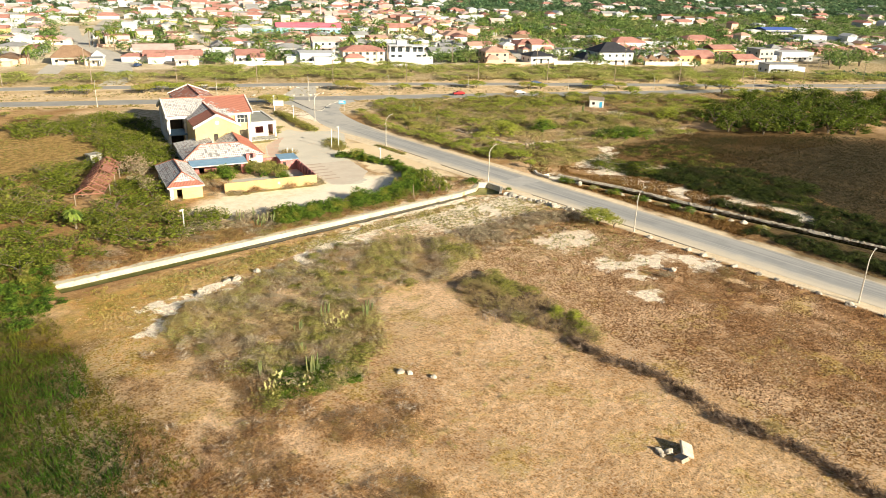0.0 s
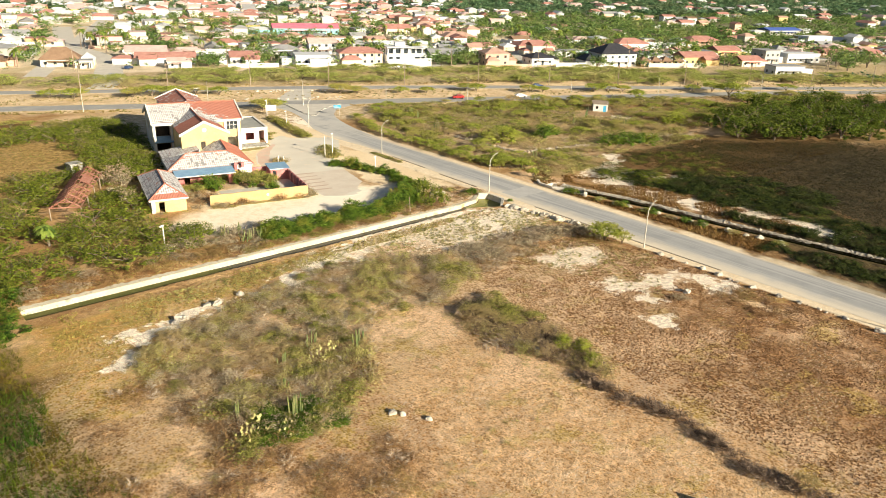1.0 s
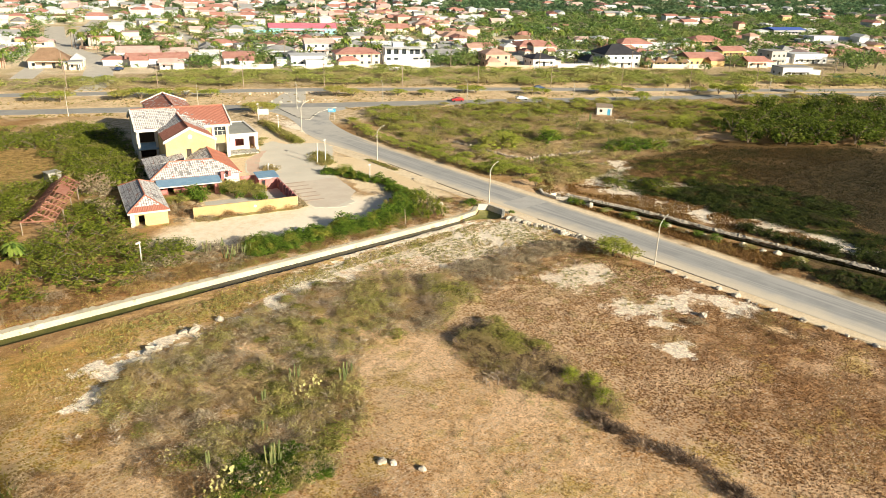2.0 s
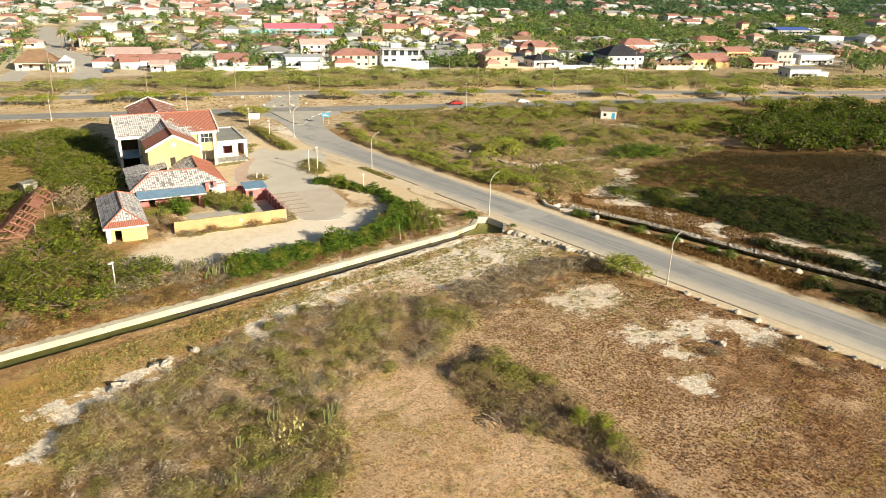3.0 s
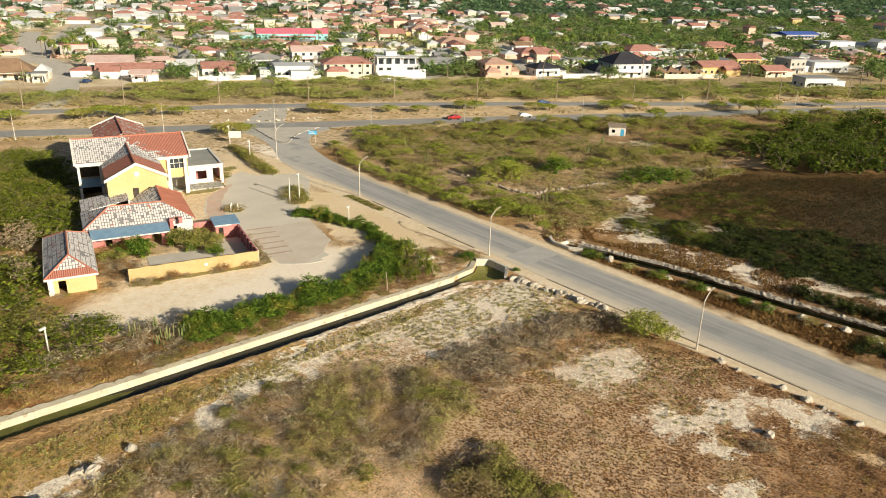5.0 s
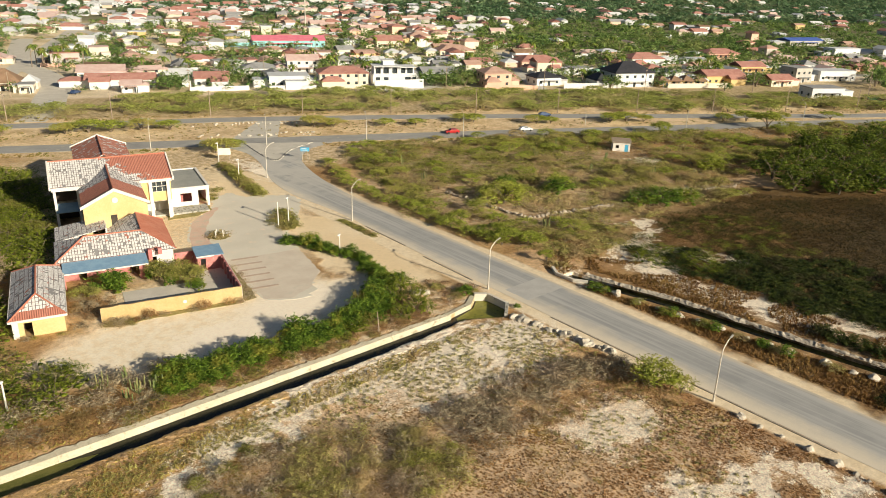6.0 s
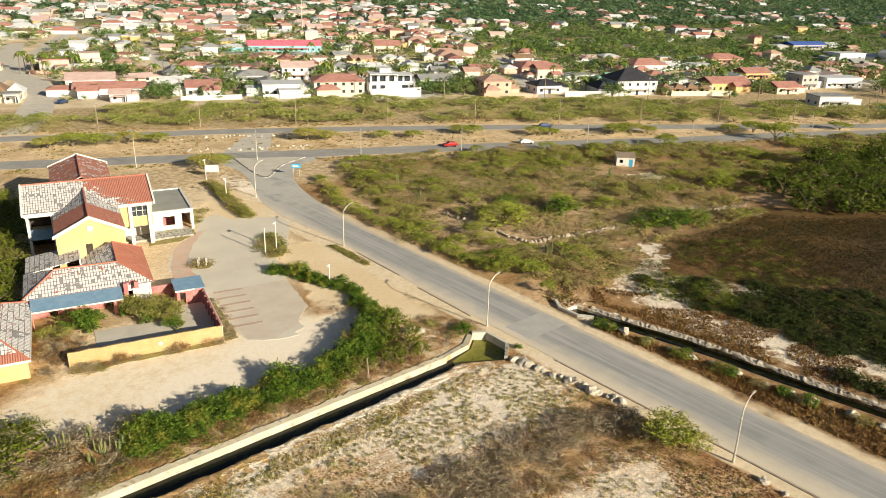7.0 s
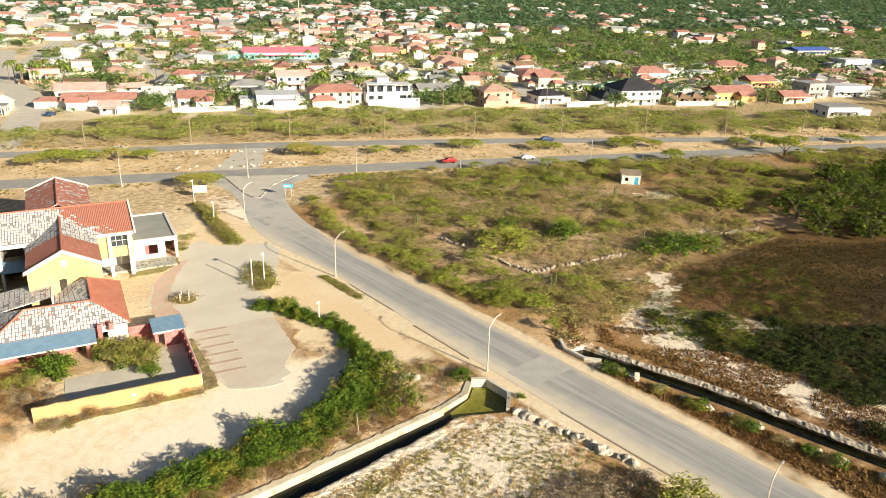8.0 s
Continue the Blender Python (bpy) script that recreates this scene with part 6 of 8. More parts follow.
tagged(new("sparse_undergrowth", mesh_of("sparse_undergrowth", lv, lf, M_LOTBRUSH)), "low olive-brown undergrowth on stony ground", "undergrowth", "", "stuff")
tagged(new("undergrowth", mesh_of("undergrowth", v, f, M_BRUSH)), "low grey-green undergrowth between thorn trees", "undergrowth", "", "stuff")
# hedge of thorn trees along the eastern verge
for k in range(26):
    y = 126 + 2.8 * k + rng.uniform(-1, 1)
    x = 127.6 + max(0, (y - 176)) * 0.32 + rng.uniform(-0.6, 1.2)
    s = rng.uniform(0.65, 0.95)
    THORN.plant(x, y, s, s * 0.68, "green thorn tree leaning over the road verge", T_CAT, "thorn trees along the verge")
for x, y, s in ((130.4, 127.5, 0.8), (132.6, 123.6, 0.75)):
    BIGTHORN.plant(x, y, s, s * 0.85, "spreading bright green thorn tree", T_CAT)
THORN.plant(129.2, 116.6, 0.7, 0.75, "sparse green thorn tree beside a headwall", T_CAT)
BIGBUSH.plant(147.4, 145.2, 1.45, 1.25, "large rounded yellow-green bush beside a stone wall", "bush")
BIGBUSH.plant(151.5, 149.6, 0.9, 0.9, "rounded yellow-green bush in thorn scrub", "bush")
BRIGHT.plant(163.5, 143.5, 1.15, 1.1, "large rounded green bush in thorn scrub", "bush")
BIGBUSH.plant(166.5, 146.0, 0.9, 1.0, "rounded olive-green bush in thorn scrub", "bush")
BRIGHT.plant(158, 155, 0.7, 0.8, "bright green bush in scrub", "bush")
for x, y, s in ((171.5, 126.6, 1.05), (176.3, 124.4, 1.3), (181.5, 122.6, 1.1)):
    BRIGHT.plant(x, y, s, s * 0.9, "wide bright green bush beside a brown flat", "bush", "bright bushes")
BIGBUSH.plant(212, 134, 1.2, 1.1, "large olive bush at the edge of mangroves", "bush")
# mangroves
MG = [(206, 112), (214, 103), (222, 95), (240, 86), (300, 70), (330, 95), (290, 122), (252, 128), (224, 126), (212, 121)]
for x, y in scatter(MG, 56, 6.0, 23):
    s = rng.uniform(0.9, 1.4)
    MANG.plant(x, y, s, s * rng.uniform(0.9, 1.15), "dense dark green mangrove tree", "tree", "mangrove trees")
# bushes along the eastern drain and on the dark flat
for x, y in scatter([(141.5, 107), (146, 111), (152, 107), (160, 95), (163, 80), (158, 66), (150, 60), (147, 70), (146, 88)], 60, 2.4, 24, None, (0.1, -0.3)):
    s = rng.uniform(0.45, 0.95)
    (THICKET if y > 97 and rng.random() < 0.45 else DARKBUSH).plant(x, y, s * 1.15, s * 0.7, "low dark green bush on the salt flat", "bush", "bushes on the flat")
for x, y in scatter([(147, 90), (156, 95), (170, 84), (172, 70), (158, 62), (150, 64)], 34, 2.8, 26, None, (0.1, -0.3)):
    s = rng.uniform(0.5, 1.0)
    DARKBUSH.plant(x, y, s * 1.3, s * 0.7, "low dark green bush on the salt flat", "bush", "bushes on the flat")
for y in (103.5, 101.8, 90.5, 84, 77, 74):
    x = 126.2 + (103 - y) * 0.12
    HEDGE.plant(x, y, rng.uniform(0.6, 0.9), 0.6, "small green bush beside the road", "bush", "bushes beside the road")
for x, y, s in ((128.0, 96, 0.8), (128.6, 91.5, 0.9), (129.4, 85.5, 0.9), (129.8, 80, 0.8), (130.6, 74.5, 0.9), (131.4, 68, 0.9), (132.6, 60, 0.9)):
    OLIVE.plant(x - 0.9, y, s * 0.7, s * 0.42, "low olive bush between road and drain", "bush", "bushes beside the road")
for y in (74, 71.5, 69, 66, 63.5, 61, 58, 54, 50, 47, 43, 40):
    DARKBUSH.plant(139.6 + (72 - y) * 0.12 + rng.uniform(-0.8, 0.8), y, 0.75, 0.75, "dark green bush on the drain bank", "bush", "bushes on the drain bank")

for x, y in scatter([(126.6, 22), (134, 22), (132.6, 50), (130, 62), (127.4, 62)], 34, 2.0, 65) + scatter([(144, 24), (160, 24), (156, 58), (141, 60)], 46, 2.4, 66):
    s = rng.uniform(0.5, 0.95)
    DARKBUSH.plant(x, y, s, s * 0.7, "dark green bush in the marshy ground beside the road", "bush", "bushes in the marshy ground")
# scrub between the highway and the town, and on the median
spots = scatter(BAND, 228, 4.3, 25, None, (0.03, -0.42))
for x, y in spots:
    s = rng.uniform(1.0, 1.7)
    BANDTREE.plant(x, y, s, s * rng.uniform(0.5, 0.72), "wide olive-green thorn tree between highway and town", T_CAT, "thorn trees between highway and town", name="roadside_tree")
for s_, n_, z in ((-66, 22, 1.3), (-60, 22, 1.2), (-52, 23, 1.2), (-44, 22.5, 1.0), (-72, 21, 1.1), (-2, 20, 1.3), (4, 19, 1.0), (20, 19, 0.8), (30, 18, 0.8), (46, 21, 1.0), (50, 20, 1.0), (70, 15, 1.0), (75, 14.5, 0.8),
                 (96, 13, 1.1), (102, 13, 1.2), (108, 12, 0.9), (138, 10, 0.9), (146, 8, 1.3), (160, 8, 1.0), (-90, 20, 1.2), (-98, 22, 1.0), (180, 6, 1.0)):
    BIGTHORN.plant(*hw(s_, n_), z, z * 0.75, "low wide thorn tree on the highway median", T_CAT, "thorn trees on the median")
for s_, n_, z in ((-31, -9, 1.2), (-28, -8, 1.1)):
    BIGTHORN.plant(*hw(s_, n_), z, z * 0.8, "fresh green thorn tree beside a white board", T_CAT)
for x, y, z in ((278.2, 152.5, 1.3), (240, 168, 0.9)):
    BIGTHORN.plant(x, y, z, z * 1.15, "tall thorn tree beside the highway", T_CAT)

# thicket west of the buildings
WEST = [(-20, 122), (20, 116), (40, 116), (51, 119), (55.5, 124), (51, 133), (49.5, 140), (50, 150), (54, 168), (58, 190), (63, 196), (72, 228), (40, 226), (38, 212), (52, 208), (54, 196), (50, 178), (30, 172), (-20, 172)]
for x, y in scatter(WEST, 200, 3.2, 26, lambda x, y: clear(x, y, 0) and open_spot(x, y) and not (abs((x - 42.7) * 0.9 - (y - 156) * 0.438) < 3.8 and 142 < y < 170), (0.05, -0.5)):
    s = rng.uniform(0.85, 1.3)
    THICKET.plant(x, y, s, s * rng.uniform(0.7, 1.0), "dense dark green thorn tree in a thicket", T_CAT, "thorn trees of the thicket")
for u, v in scatter([(-14, 24), (-7, 22), (-7, 44), (-6, 60), (-7, 74), (-16, 74), (-18, 50)], 44, 2.6, 48):
    s = rng.uniform(0.8, 1.15)
    THICKET.plant(*site(u, v), s, s * rng.uniform(0.8, 1.1), "dense green thorn tree against the old hall", T_CAT, "thorn trees of the thicket")
for x, y, s in ((53.0, 164, 1.3), (52.4, 160.5, 1.0), (49.8, 148, 0.9), (49.5, 153, 0.9)):
    GREYBUSH.plant(x, y, s * 1.6, s * 2.2, "tall pale green bush against the gate house", "bush")
for x, y in scatter([(24, 112.5), (60, 112.5), (60, 117.5), (52, 117.5), (24, 117.5)], 40, 1.7, 27):
    (GREYBUSH if rng.random() < 0.4 else RUSTBUSH).plant(x, y, rng.uniform(0.7, 1.3), rng.uniform(0.4, 0.8), "dry grey-brown bush beside the drain wall", "bush", "dry bushes along the drain wall")
for x, y in scatter([(2, 210), (60, 230), (80, 240), (60, 246), (0, 270), (-40, 275), (-30, 225)], 40, 4.5, 28, lambda x, y: clear(x, y, 1)):
    s = rng.uniform(0.7, 1.2)
    OLIVE.plant(x, y, s, s * 0.8, "olive scrub bush on a brown field", "bush", "bushes on the field")

for x, y in scatter([(14, 98), (19.5, 98), (20.6, 106), (23, 116), (15, 120), (8, 108)], 18, 2.0, 38):
    HEDGE.plant(x, y, rng.uniform(0.8, 1.3), rng.uniform(0.35, 0.7), "bright green bush at the end of the drain", "bush", "bushes in the marsh")
# hedge round the parking court
line = bend([(62, 116.0), (66, 116.6), (72, 116.4), (80, 116.6), (88, 117.2), (94, 119.0), (98, 122.0)], 6)
for k in range(100):
    t = rng.random() * (len(line) - 1.001)
    i = int(t)
    x, y = line[i][0] + (line[i + 1][0] - line[i][0]) * (t - i), line[i][1] + (line[i + 1][1] - line[i][1]) * (t - i)
    back = rng.random()
    s = rng.uniform(0.8, 1.3)
    HEDGE.plant(x + rng.uniform(-.8, .8), y - 1.6 + 3.4 * back, s, s * rng.uniform(0.45, 0.7) * (1 + 0.75 * back), "bright green hedge bush beside the drain", "bush", "hedge bushes")
for x, y, s in ((99.4, 124.6, 1.25), (101.0, 121.6, 1.3), (97.8, 119.6, 1.2), (100.6, 117.4, 1.1), (98.4, 114.6, 1.0), (96.6, 123.0, 1.1), (95.4, 114.2, 0.9), (99.6, 113.4, 0.8), (102.2, 124.6, 1.1), (93, 121.2, 1.0)):
    (THICKET if y < 122.5 else HEDGE).plant(x, y, s * (0.55 if y < 122.5 else 1), s * 1.0, "dense dark green hedge bush beside the drain", "bush", "hedge bushes")
for x, y, s in ((85.5, 114.6, 0.5), (88.3, 115.0, 0.6), (91.0, 115.4, 0.55), (97.0, 116.2, 0.5), (76.5, 113.9, 0.4), (79.5, 114.2, 0.4)):
    THICKET.plant(x, y, s, s * 1.1, "feathery olive bush leaning over the drain wall", "bush", "feathery bushes in the hedge")
for k in range(40):
    t = k / 39
    x, y = 101.2 - 3.0 * t + 3.2 * math.sin(t * 3.1), 126 + 25 * t
    s = rng.uniform(0.6, 1.0)
    HEDGE.plant(x + rng.uniform(-.9, .9), y, s, s * rng.uniform(0.6, 0.95), "green hedge bush along the parking court", "bush", "hedge bushes")
BRIGHT.plant(100.4, 147.6, 0.5, 0.85, "young pale green tree in the hedge", "tree")
for k in range(22):
    RUSTBUSH.plant(52 + 2.2 * k + rng.uniform(-.6, .6), 112.9 + rng.uniform(-0.8, 0.8), rng.uniform(0.6, 1.0), rng.uniform(0.35, 0.7), "dry brown bush between hedge and drain", "bush", "dry bushes along the drain wall")
for x, y in scatter([(56, 111.9), (98, 112.2), (97, 114.6), (84, 114.9), (60, 114.6)], 42, 1.5, 39):
    (GREENGREY if rng.random() < 0.6 else RUSTBUSH).plant(x, y, rng.uniform(0.5, 0.9), rng.uniform(0.25, 0.5), "low olive and brown growth between hedge and drain", "bush", "low bushes along the drain wall")
for x, y in scatter([(101.5, 112.6), (106, 113.6), (109, 114.6), (111, 112), (111.6, 116), (108.5, 121), (104, 122), (102.5, 117)], 26, 1.3, 49):
    (GREENGREY if rng.random() < 0.5 else RUSTBUSH).plant(x, y, rng.uniform(0.4, 0.8), rng.uniform(0.25, 0.5), "low dry and olive growth beside the culvert", "bush", "low bushes at the culvert")
for x, y, s in ((108.4, 114.8, 0.7), (109.4, 115.6, 0.6), (111.4, 106.4, 0.4)):
    HEDGE.plant(x, y, s, s * 0.8, "small green bush beside the culvert", "bush")
# bushes in the yard, on the islands and strips
for u, v, s in ((1.6, 11.2, 1.2), (3.2, 11.0, 1.1), (2.6, 12.4, 1.0)):
    HEDGE.plant(*site(u, v), s * 1.15, s * 1.15, "bright green bush growing in an abandoned yard", "bush")
for u, v, s in ((9.8, 11.0, 1.1), (11.4, 10.4, 1.2), (13.0, 11.4, 1.0), (13.9, 8.6, 1.1), (-1.0, 8.5, 0.9), (-2.2, 9.6, 0.9), (9.0, 13.6, 1.2), (12.2, 12.4, 1.2), (14.6, 10.4, 1.0)):
    OLIVE.plant(*site(u, v), s * 0.75, s * 1.05, "yellow-green bush growing in an abandoned yard", "bush")
for u, v, s in ((1.8, -0.9, 1.1), (2.9, -1.1, 0.8), (12.6, -1.0, 0.9), (5.2, -1.3, 0.7), (8.2, -1.0, 0.6), (18.8, -0.9, 0.8), (-2.6, -0.5, 0.8), (-9.4, -1.4, 0.6), (20.6, 0.4, 0.9), (20.8, 3.0, 0.8), (20.7, 6.0, 0.8), (20.8, 9.0, 0.7), (20.5, 12.5, 0.7), (-2.5, 3.5, 1.0), (-2.0, 6.5, 1.0)):
    GREYBUSH.plant(*site(u, v), s, s * 0.6, "dry brown weeds against an old wall", "bush", "weeds along the walls")
for u, v, s in ((6.2, -0.9, 1.0), (6.8, -1.3, 0.8), (13.4, -1.2, 1.0), (14.2, -1.0, 0.8), (0.6, 1.2, 1.0), (-1.4, 2.0, 1.1), (-3.0, 5.0, 1.0), (4.6, -1.9, 0.7), (17.2, -1.2, 0.8)):
    RUSTBUSH.plant(*site(u, v), s * 0.55, s * 1.1, "tall dry brown weed stalks against a yellow wall", "bush", "weeds along the walls")
for u, v, s in ((2.2, -1.8, 1.0), (3.6, -2.0, 0.8), (1.0, -1.4, 0.9), (-8.4, -1.4, 0.5), (-5.0, -1.6, 0.5)):
    WEED.plant(*site(u, v), s * 0.6, s * 0.35, "low yellow-green weeds against a yellow wall", "bush", "weeds along the walls")
for x, y, s in ((47.5, 119.6, 1.3), (49.6, 119.2, 1.1), (45.4, 119.0, 1.1), (51.6, 118.4, 1.1), (56.4, 119.6, 1.2), (58.0, 121.4, 1.1), (60.6, 118.6, 1.1), (62.6, 119.8, 1.2), (54.2, 117.6, 1.0), (64.4, 118.4, 0.9)):
    GREYBUSH.plant(x, y, s * 1.2, s, "pale grey leafless bush at the edge of the sandy yard", "bush", "grey bushes at the yard")
for x, y, s in ((103, 163.6, 1.0), (101.4, 161.6, 0.9), (104.6, 162.2, 0.9), (104.9, 166.3, 1.0), (102.9, 158.4, 0.9), (101.0, 157.8, 0.7), (105.4, 164.4, 0.8)):
    WEED.plant(x, y, s * 1.05, s * 0.55, "low weeds on a planted parking island", "bush", "weeds on the parking island")
for k in range(26):
    u, v = rng.uniform(-3.6, 2.2), rng.uniform(0.8, 9.5)
    (RUSTBUSH if rng.random() < 0.5 else GREYBUSH).plant(*site(u, v), rng.uniform(0.35, 0.65), rng.uniform(0.45, 0.9), "dry stalks of tall weeds in an abandoned yard", "bush", "weeds in the yard")
for u, v, s in ((8.6, 12.6, 0.8), (9.2, 13.4, 0.7), (2.4, 12.8, 0.6), (13.4, 6.6, 0.7), (14.2, 6.0, 0.6), (10.6, 9.4, 0.7)):
    HEDGE.plant(*site(u, v), s, s * 1.5, "tall leafy green weed in an abandoned yard", "bush", "weeds in the yard")
x, y = site(21.6, 28.8)
WEED.plant(x, y, 1.0, 0.5, "round patch of weeds on the parking court", "bush")
for k in range(7):
    WEED.plant(112.2 + 0.1 * k, 155.3 - 1.7 * k, 0.45, 0.22, "low green weeds at a lamp post", "bush", "weeds at the kerb")
for k in range(24):
    t = k / 23
    GREENGREY.plant(111.8 - 4.6 * t + rng.uniform(-.6, .6), 207 - 27 * t, rng.uniform(0.8, 1.15), rng.uniform(0.7, 1.0), "grey-green hedge bush along the old entrance", "bush", "entrance hedge")
for x, y, s in ((97.5, 183.5, .8), (99, 186, .7), (92, 180.5, .8), (101.5, 189, .9)):
    WEED.plant(x, y, s, s * 0.35, "low dry weeds beside the annex", "bush")

# the lot: brush, dead hedge, cactus, tufts
LOTBRUSH = [(28, 84), (31, 88), (37, 92.6), (45, 94), (54.6, 97), (63.7, 99.6), (73, 97.6), (80, 91.5), (83, 88), (79, 82), (73, 80), (67, 78), (60, 81.5), (55.5, 77), (51, 70), (47, 64.5), (41, 62), (31, 63), (30, 74)]
HEDGEMASS = [(70.5, 76), (75.5, 73), (75.4, 65), (74.4, 58), (73.4, 51.8), (71, 50.4), (69, 56), (66.5, 62), (66.5, 68), (68, 73)]
dry = [leaf_cloud(rng, 270, 12, 1.4, 1.3, 0.06, 0.8, 0.145, 0.34, "dome", 0.1, 0.19) for _ in range(6)]
tw = [twig_cloud(rng, 46, 1.5, 0.9, 0.03) for _ in range(5)]
bsp = scatter(LOTBRUSH, 900, 0.95, 31, None, (0.3, -0.12))
bsl = scatter([(8, 50), (20, 70), (22, 80), (30, 82), (33, 66), (44, 60), (44, 48), (34, 38), (18, 34), (8, 40)], 260, 1.2, 34, None, (0.14, 0.02))
loose = scatter([(22, 60), (26, 100), (60, 104), (100, 98), (106, 80), (80, 64), (66, 50), (40, 44), (24, 46)], 170, 2.2, 47, None, (0.06, -0.1))


def tone(x, y):
    return noise.noise(Vector((x * 0.11, y * 0.11, 21)))


green_b = [q for q in bsp if tone(*q) > -0.12]
grey_b = [q for q in bsp if tone(*q) <= 0.06]
v, f = merged(dry, [(x, y, 0, rng.uniform(0.5, 1.2), 0.5 + 1.6 * rng.random() ** 2) for x, y in green_b] + [(x, y, 0, rng.uniform(0.25, 0.7), rng.uniform(0.3, 0.7)) for x, y in loose], rng)
tagged(new("lot_brush", mesh_of("lot_brush", v, f, M_LOTBRUSH)), "low olive brush on a dry lot", "brush", "", "stuff")
v, f = merged(dry, [(x, y, 0, rng.uniform(0.5, 1.1), 0.4 + 1.4 * rng.random() ** 2) for x, y in grey_b], rng)
tagged(new("grey_brush", mesh_of("grey_brush", v, f, M_BRUSH)), "low grey-brown dry brush on a dry lot", "brush", "", "stuff")
v, f = merged(dry, [(x, y, 0, rng.uniform(0.7, 1.4), rng.uniform(0.5, 1.2)) for x, y in bsl] + [(x, y, 0, rng.uniform(0.4, 0.9), rng.uniform(0.4, 1.0)) for x, y in bsp[::4]], rng)
tagged(new("rust_brush", mesh_of("rust_brush", v, f, M_RUSTBRUSH)), "rust-brown dead brush on a dry lot", "brush", "", "stuff")
v, f = merged(tw, [(x + rng.uniform(-.8, .8), y + rng.uniform(-.8, .8), 0, rng.uniform(0.5, 1.1), rng.uniform(0.5, 1.2)) for x, y in (bsp + bsl)[::2]], rng)
tagged(new("dry_twigs", mesh_of("dry_twigs", v, f, M_TWIG)), "bare dry twigs on a dry lot", "brush", "", "stuff")
deadspots = [(69.3 + 0.6 * math.sin(y * 0.35) + rng.normal(0, 0.42) - (0.8 if y < 32 else 0), y, 0, rng.uniform(0.5, 1.05), rng.uniform(0.6, 1.4)) for y in rng.uniform(12, 56, 165) if noise.noise(Vector((0, y * 0.3, 4))) > -0.3]
deadspots += [(x, y, 0, rng.uniform(0.7, 1.2), rng.uniform(0.9, 1.6)) for x, y in scatter(HEDGEMASS, 110, 0.9, 32)]
hm = [(x, y, 0, rng.uniform(0.6, 1.2), rng.uniform(0.7, 1.7)) for x, y in scatter(HEDGEMASS, 120, 1.0, 46, None, (0.25, -0.25))]
v, f = merged(dry, hm, rng)
tagged(new("thicket_brush", mesh_of("thicket_brush", v, f, M_LOTBRUSH)), "tall olive brush thicket on a dry lot", "brush", "", "stuff")
v, f = merged(tw, deadspots, rng)
tagged(new("dead_hedge", mesh_of("dead_hedge", v, f, M_TWIG_D)), "dark tangled dead branches in a line across the lot", "dead hedge", "", "stuff")
for x, y, s in ((72.4, 58.8, 0.9), (73.6, 56.6, 0.85), (72.0, 53.6, 0.8), (70.6, 69.6, 1.0), (72.6, 71.6, 1.0), (69.6, 72.6, 0.9), (71.8, 67.4, 0.9), (73.6, 69.0, 0.9), (75.0, 66.0, 0.8), (74.6, 73.4, 0.9)):
    (BIGBUSH if y < 60 else OLIVE).plant(x, y, s * (0.4 if y < 60 else 0.8), s * (0.55 if y < 60 else 0.8), "olive bush in the dead hedge", "bush", "bushes in the dead hedge")
for x, y in scatter(LOTBRUSH, 60, 2.2, 43):
    q = rng.uniform(0.45, 0.95)
    (GREENGREY if rng.random() < 0.55 else OLIVE).plant(x, y, q * (1.0 if rng.random() < 0.6 else 0.75), q * rng.uniform(0.4, 0.65), "low olive bush in the dry brush of the lot", "bush", "bushes in the lot brush")
logs = thing("dead_branches", pose(66.4, 64.2, 0), "heap of pale dead branches on dry ground", "branches")
for k in range(26):
    a, q = rng.uniform(0, 6.28), rng.uniform(0, 2.4)
    px, py, b_ = q * math.cos(a), q * math.sin(a) * 0.6, rng.uniform(0, 3.14)
    ln = rng.uniform(0.6, 1.6)
    part("branch", tube(bmesh.new(), [(px, py, 0.1), (px + ln * 0.5 * math.cos(b_), py + ln * 0.5 * math.sin(b_), rng.uniform(0.2, 0.7)), (px + ln * math.cos(b_ + 0.4), py + ln * math.sin(b_ + 0.4), rng.uniform(0.1, 0.9))], [0.07, 0.05, 0.025], 4), M_WOODPOLE, logs)
OLIVE.plant(69.6, 26.4, 0.55, 0.6, "yellow-green bush in the dead hedge", "bush")
for x, y, s in ((84.9, 90, 1.0), (87.5, 89.6, 1.1), (91.8, 88.8, 1.0), (97, 90, 0.9), (103.8, 88.2, 1.2), (105.6, 86.8, 1.2), (101, 89, 1.0), (107.2, 84.6, 1.1), (108, 82, 0.9), (95, 87.4, 0.8), (105, 90, 0.9), (86, 86.6, 1.1), (89, 86, 1.0), (100, 86.4, 0.9), (83, 84, 1.0), (98.4, 88, 0.9), (109, 86.6, 0.9)):
    (GREYBUSH if rng.random() < 0.5 else RUSTBUSH).plant(x, y, s * 1.2, s * 1.0, "dry brown tangled bush on the lot", "bush", "dry bushes near the road")
BIGTHORN.plant(108.8, 80.4, 0.95, 0.8, "green thorn tree beside the road", T_CAT)
THORN.plant(109.8, 77.4, 0.7, 0.8, "small green thorn tree beside the road", T_CAT)
GREYBUSH.plant(97.2, 57.6, 0.9, 0.6, "low grey-green bush on bare ground", "bush")
tang = [(x, y, 0, rng.uniform(0.7, 1.3), rng.uniform(0.8, 1.5)) for x, y in scatter([(82, 92), (98, 93), (106, 90), (108, 84), (99, 86.5), (92, 84), (82, 82)], 120, 0.9, 35, None, (0.25, -0.15))]
v, f = merged(tw, tang, rng)
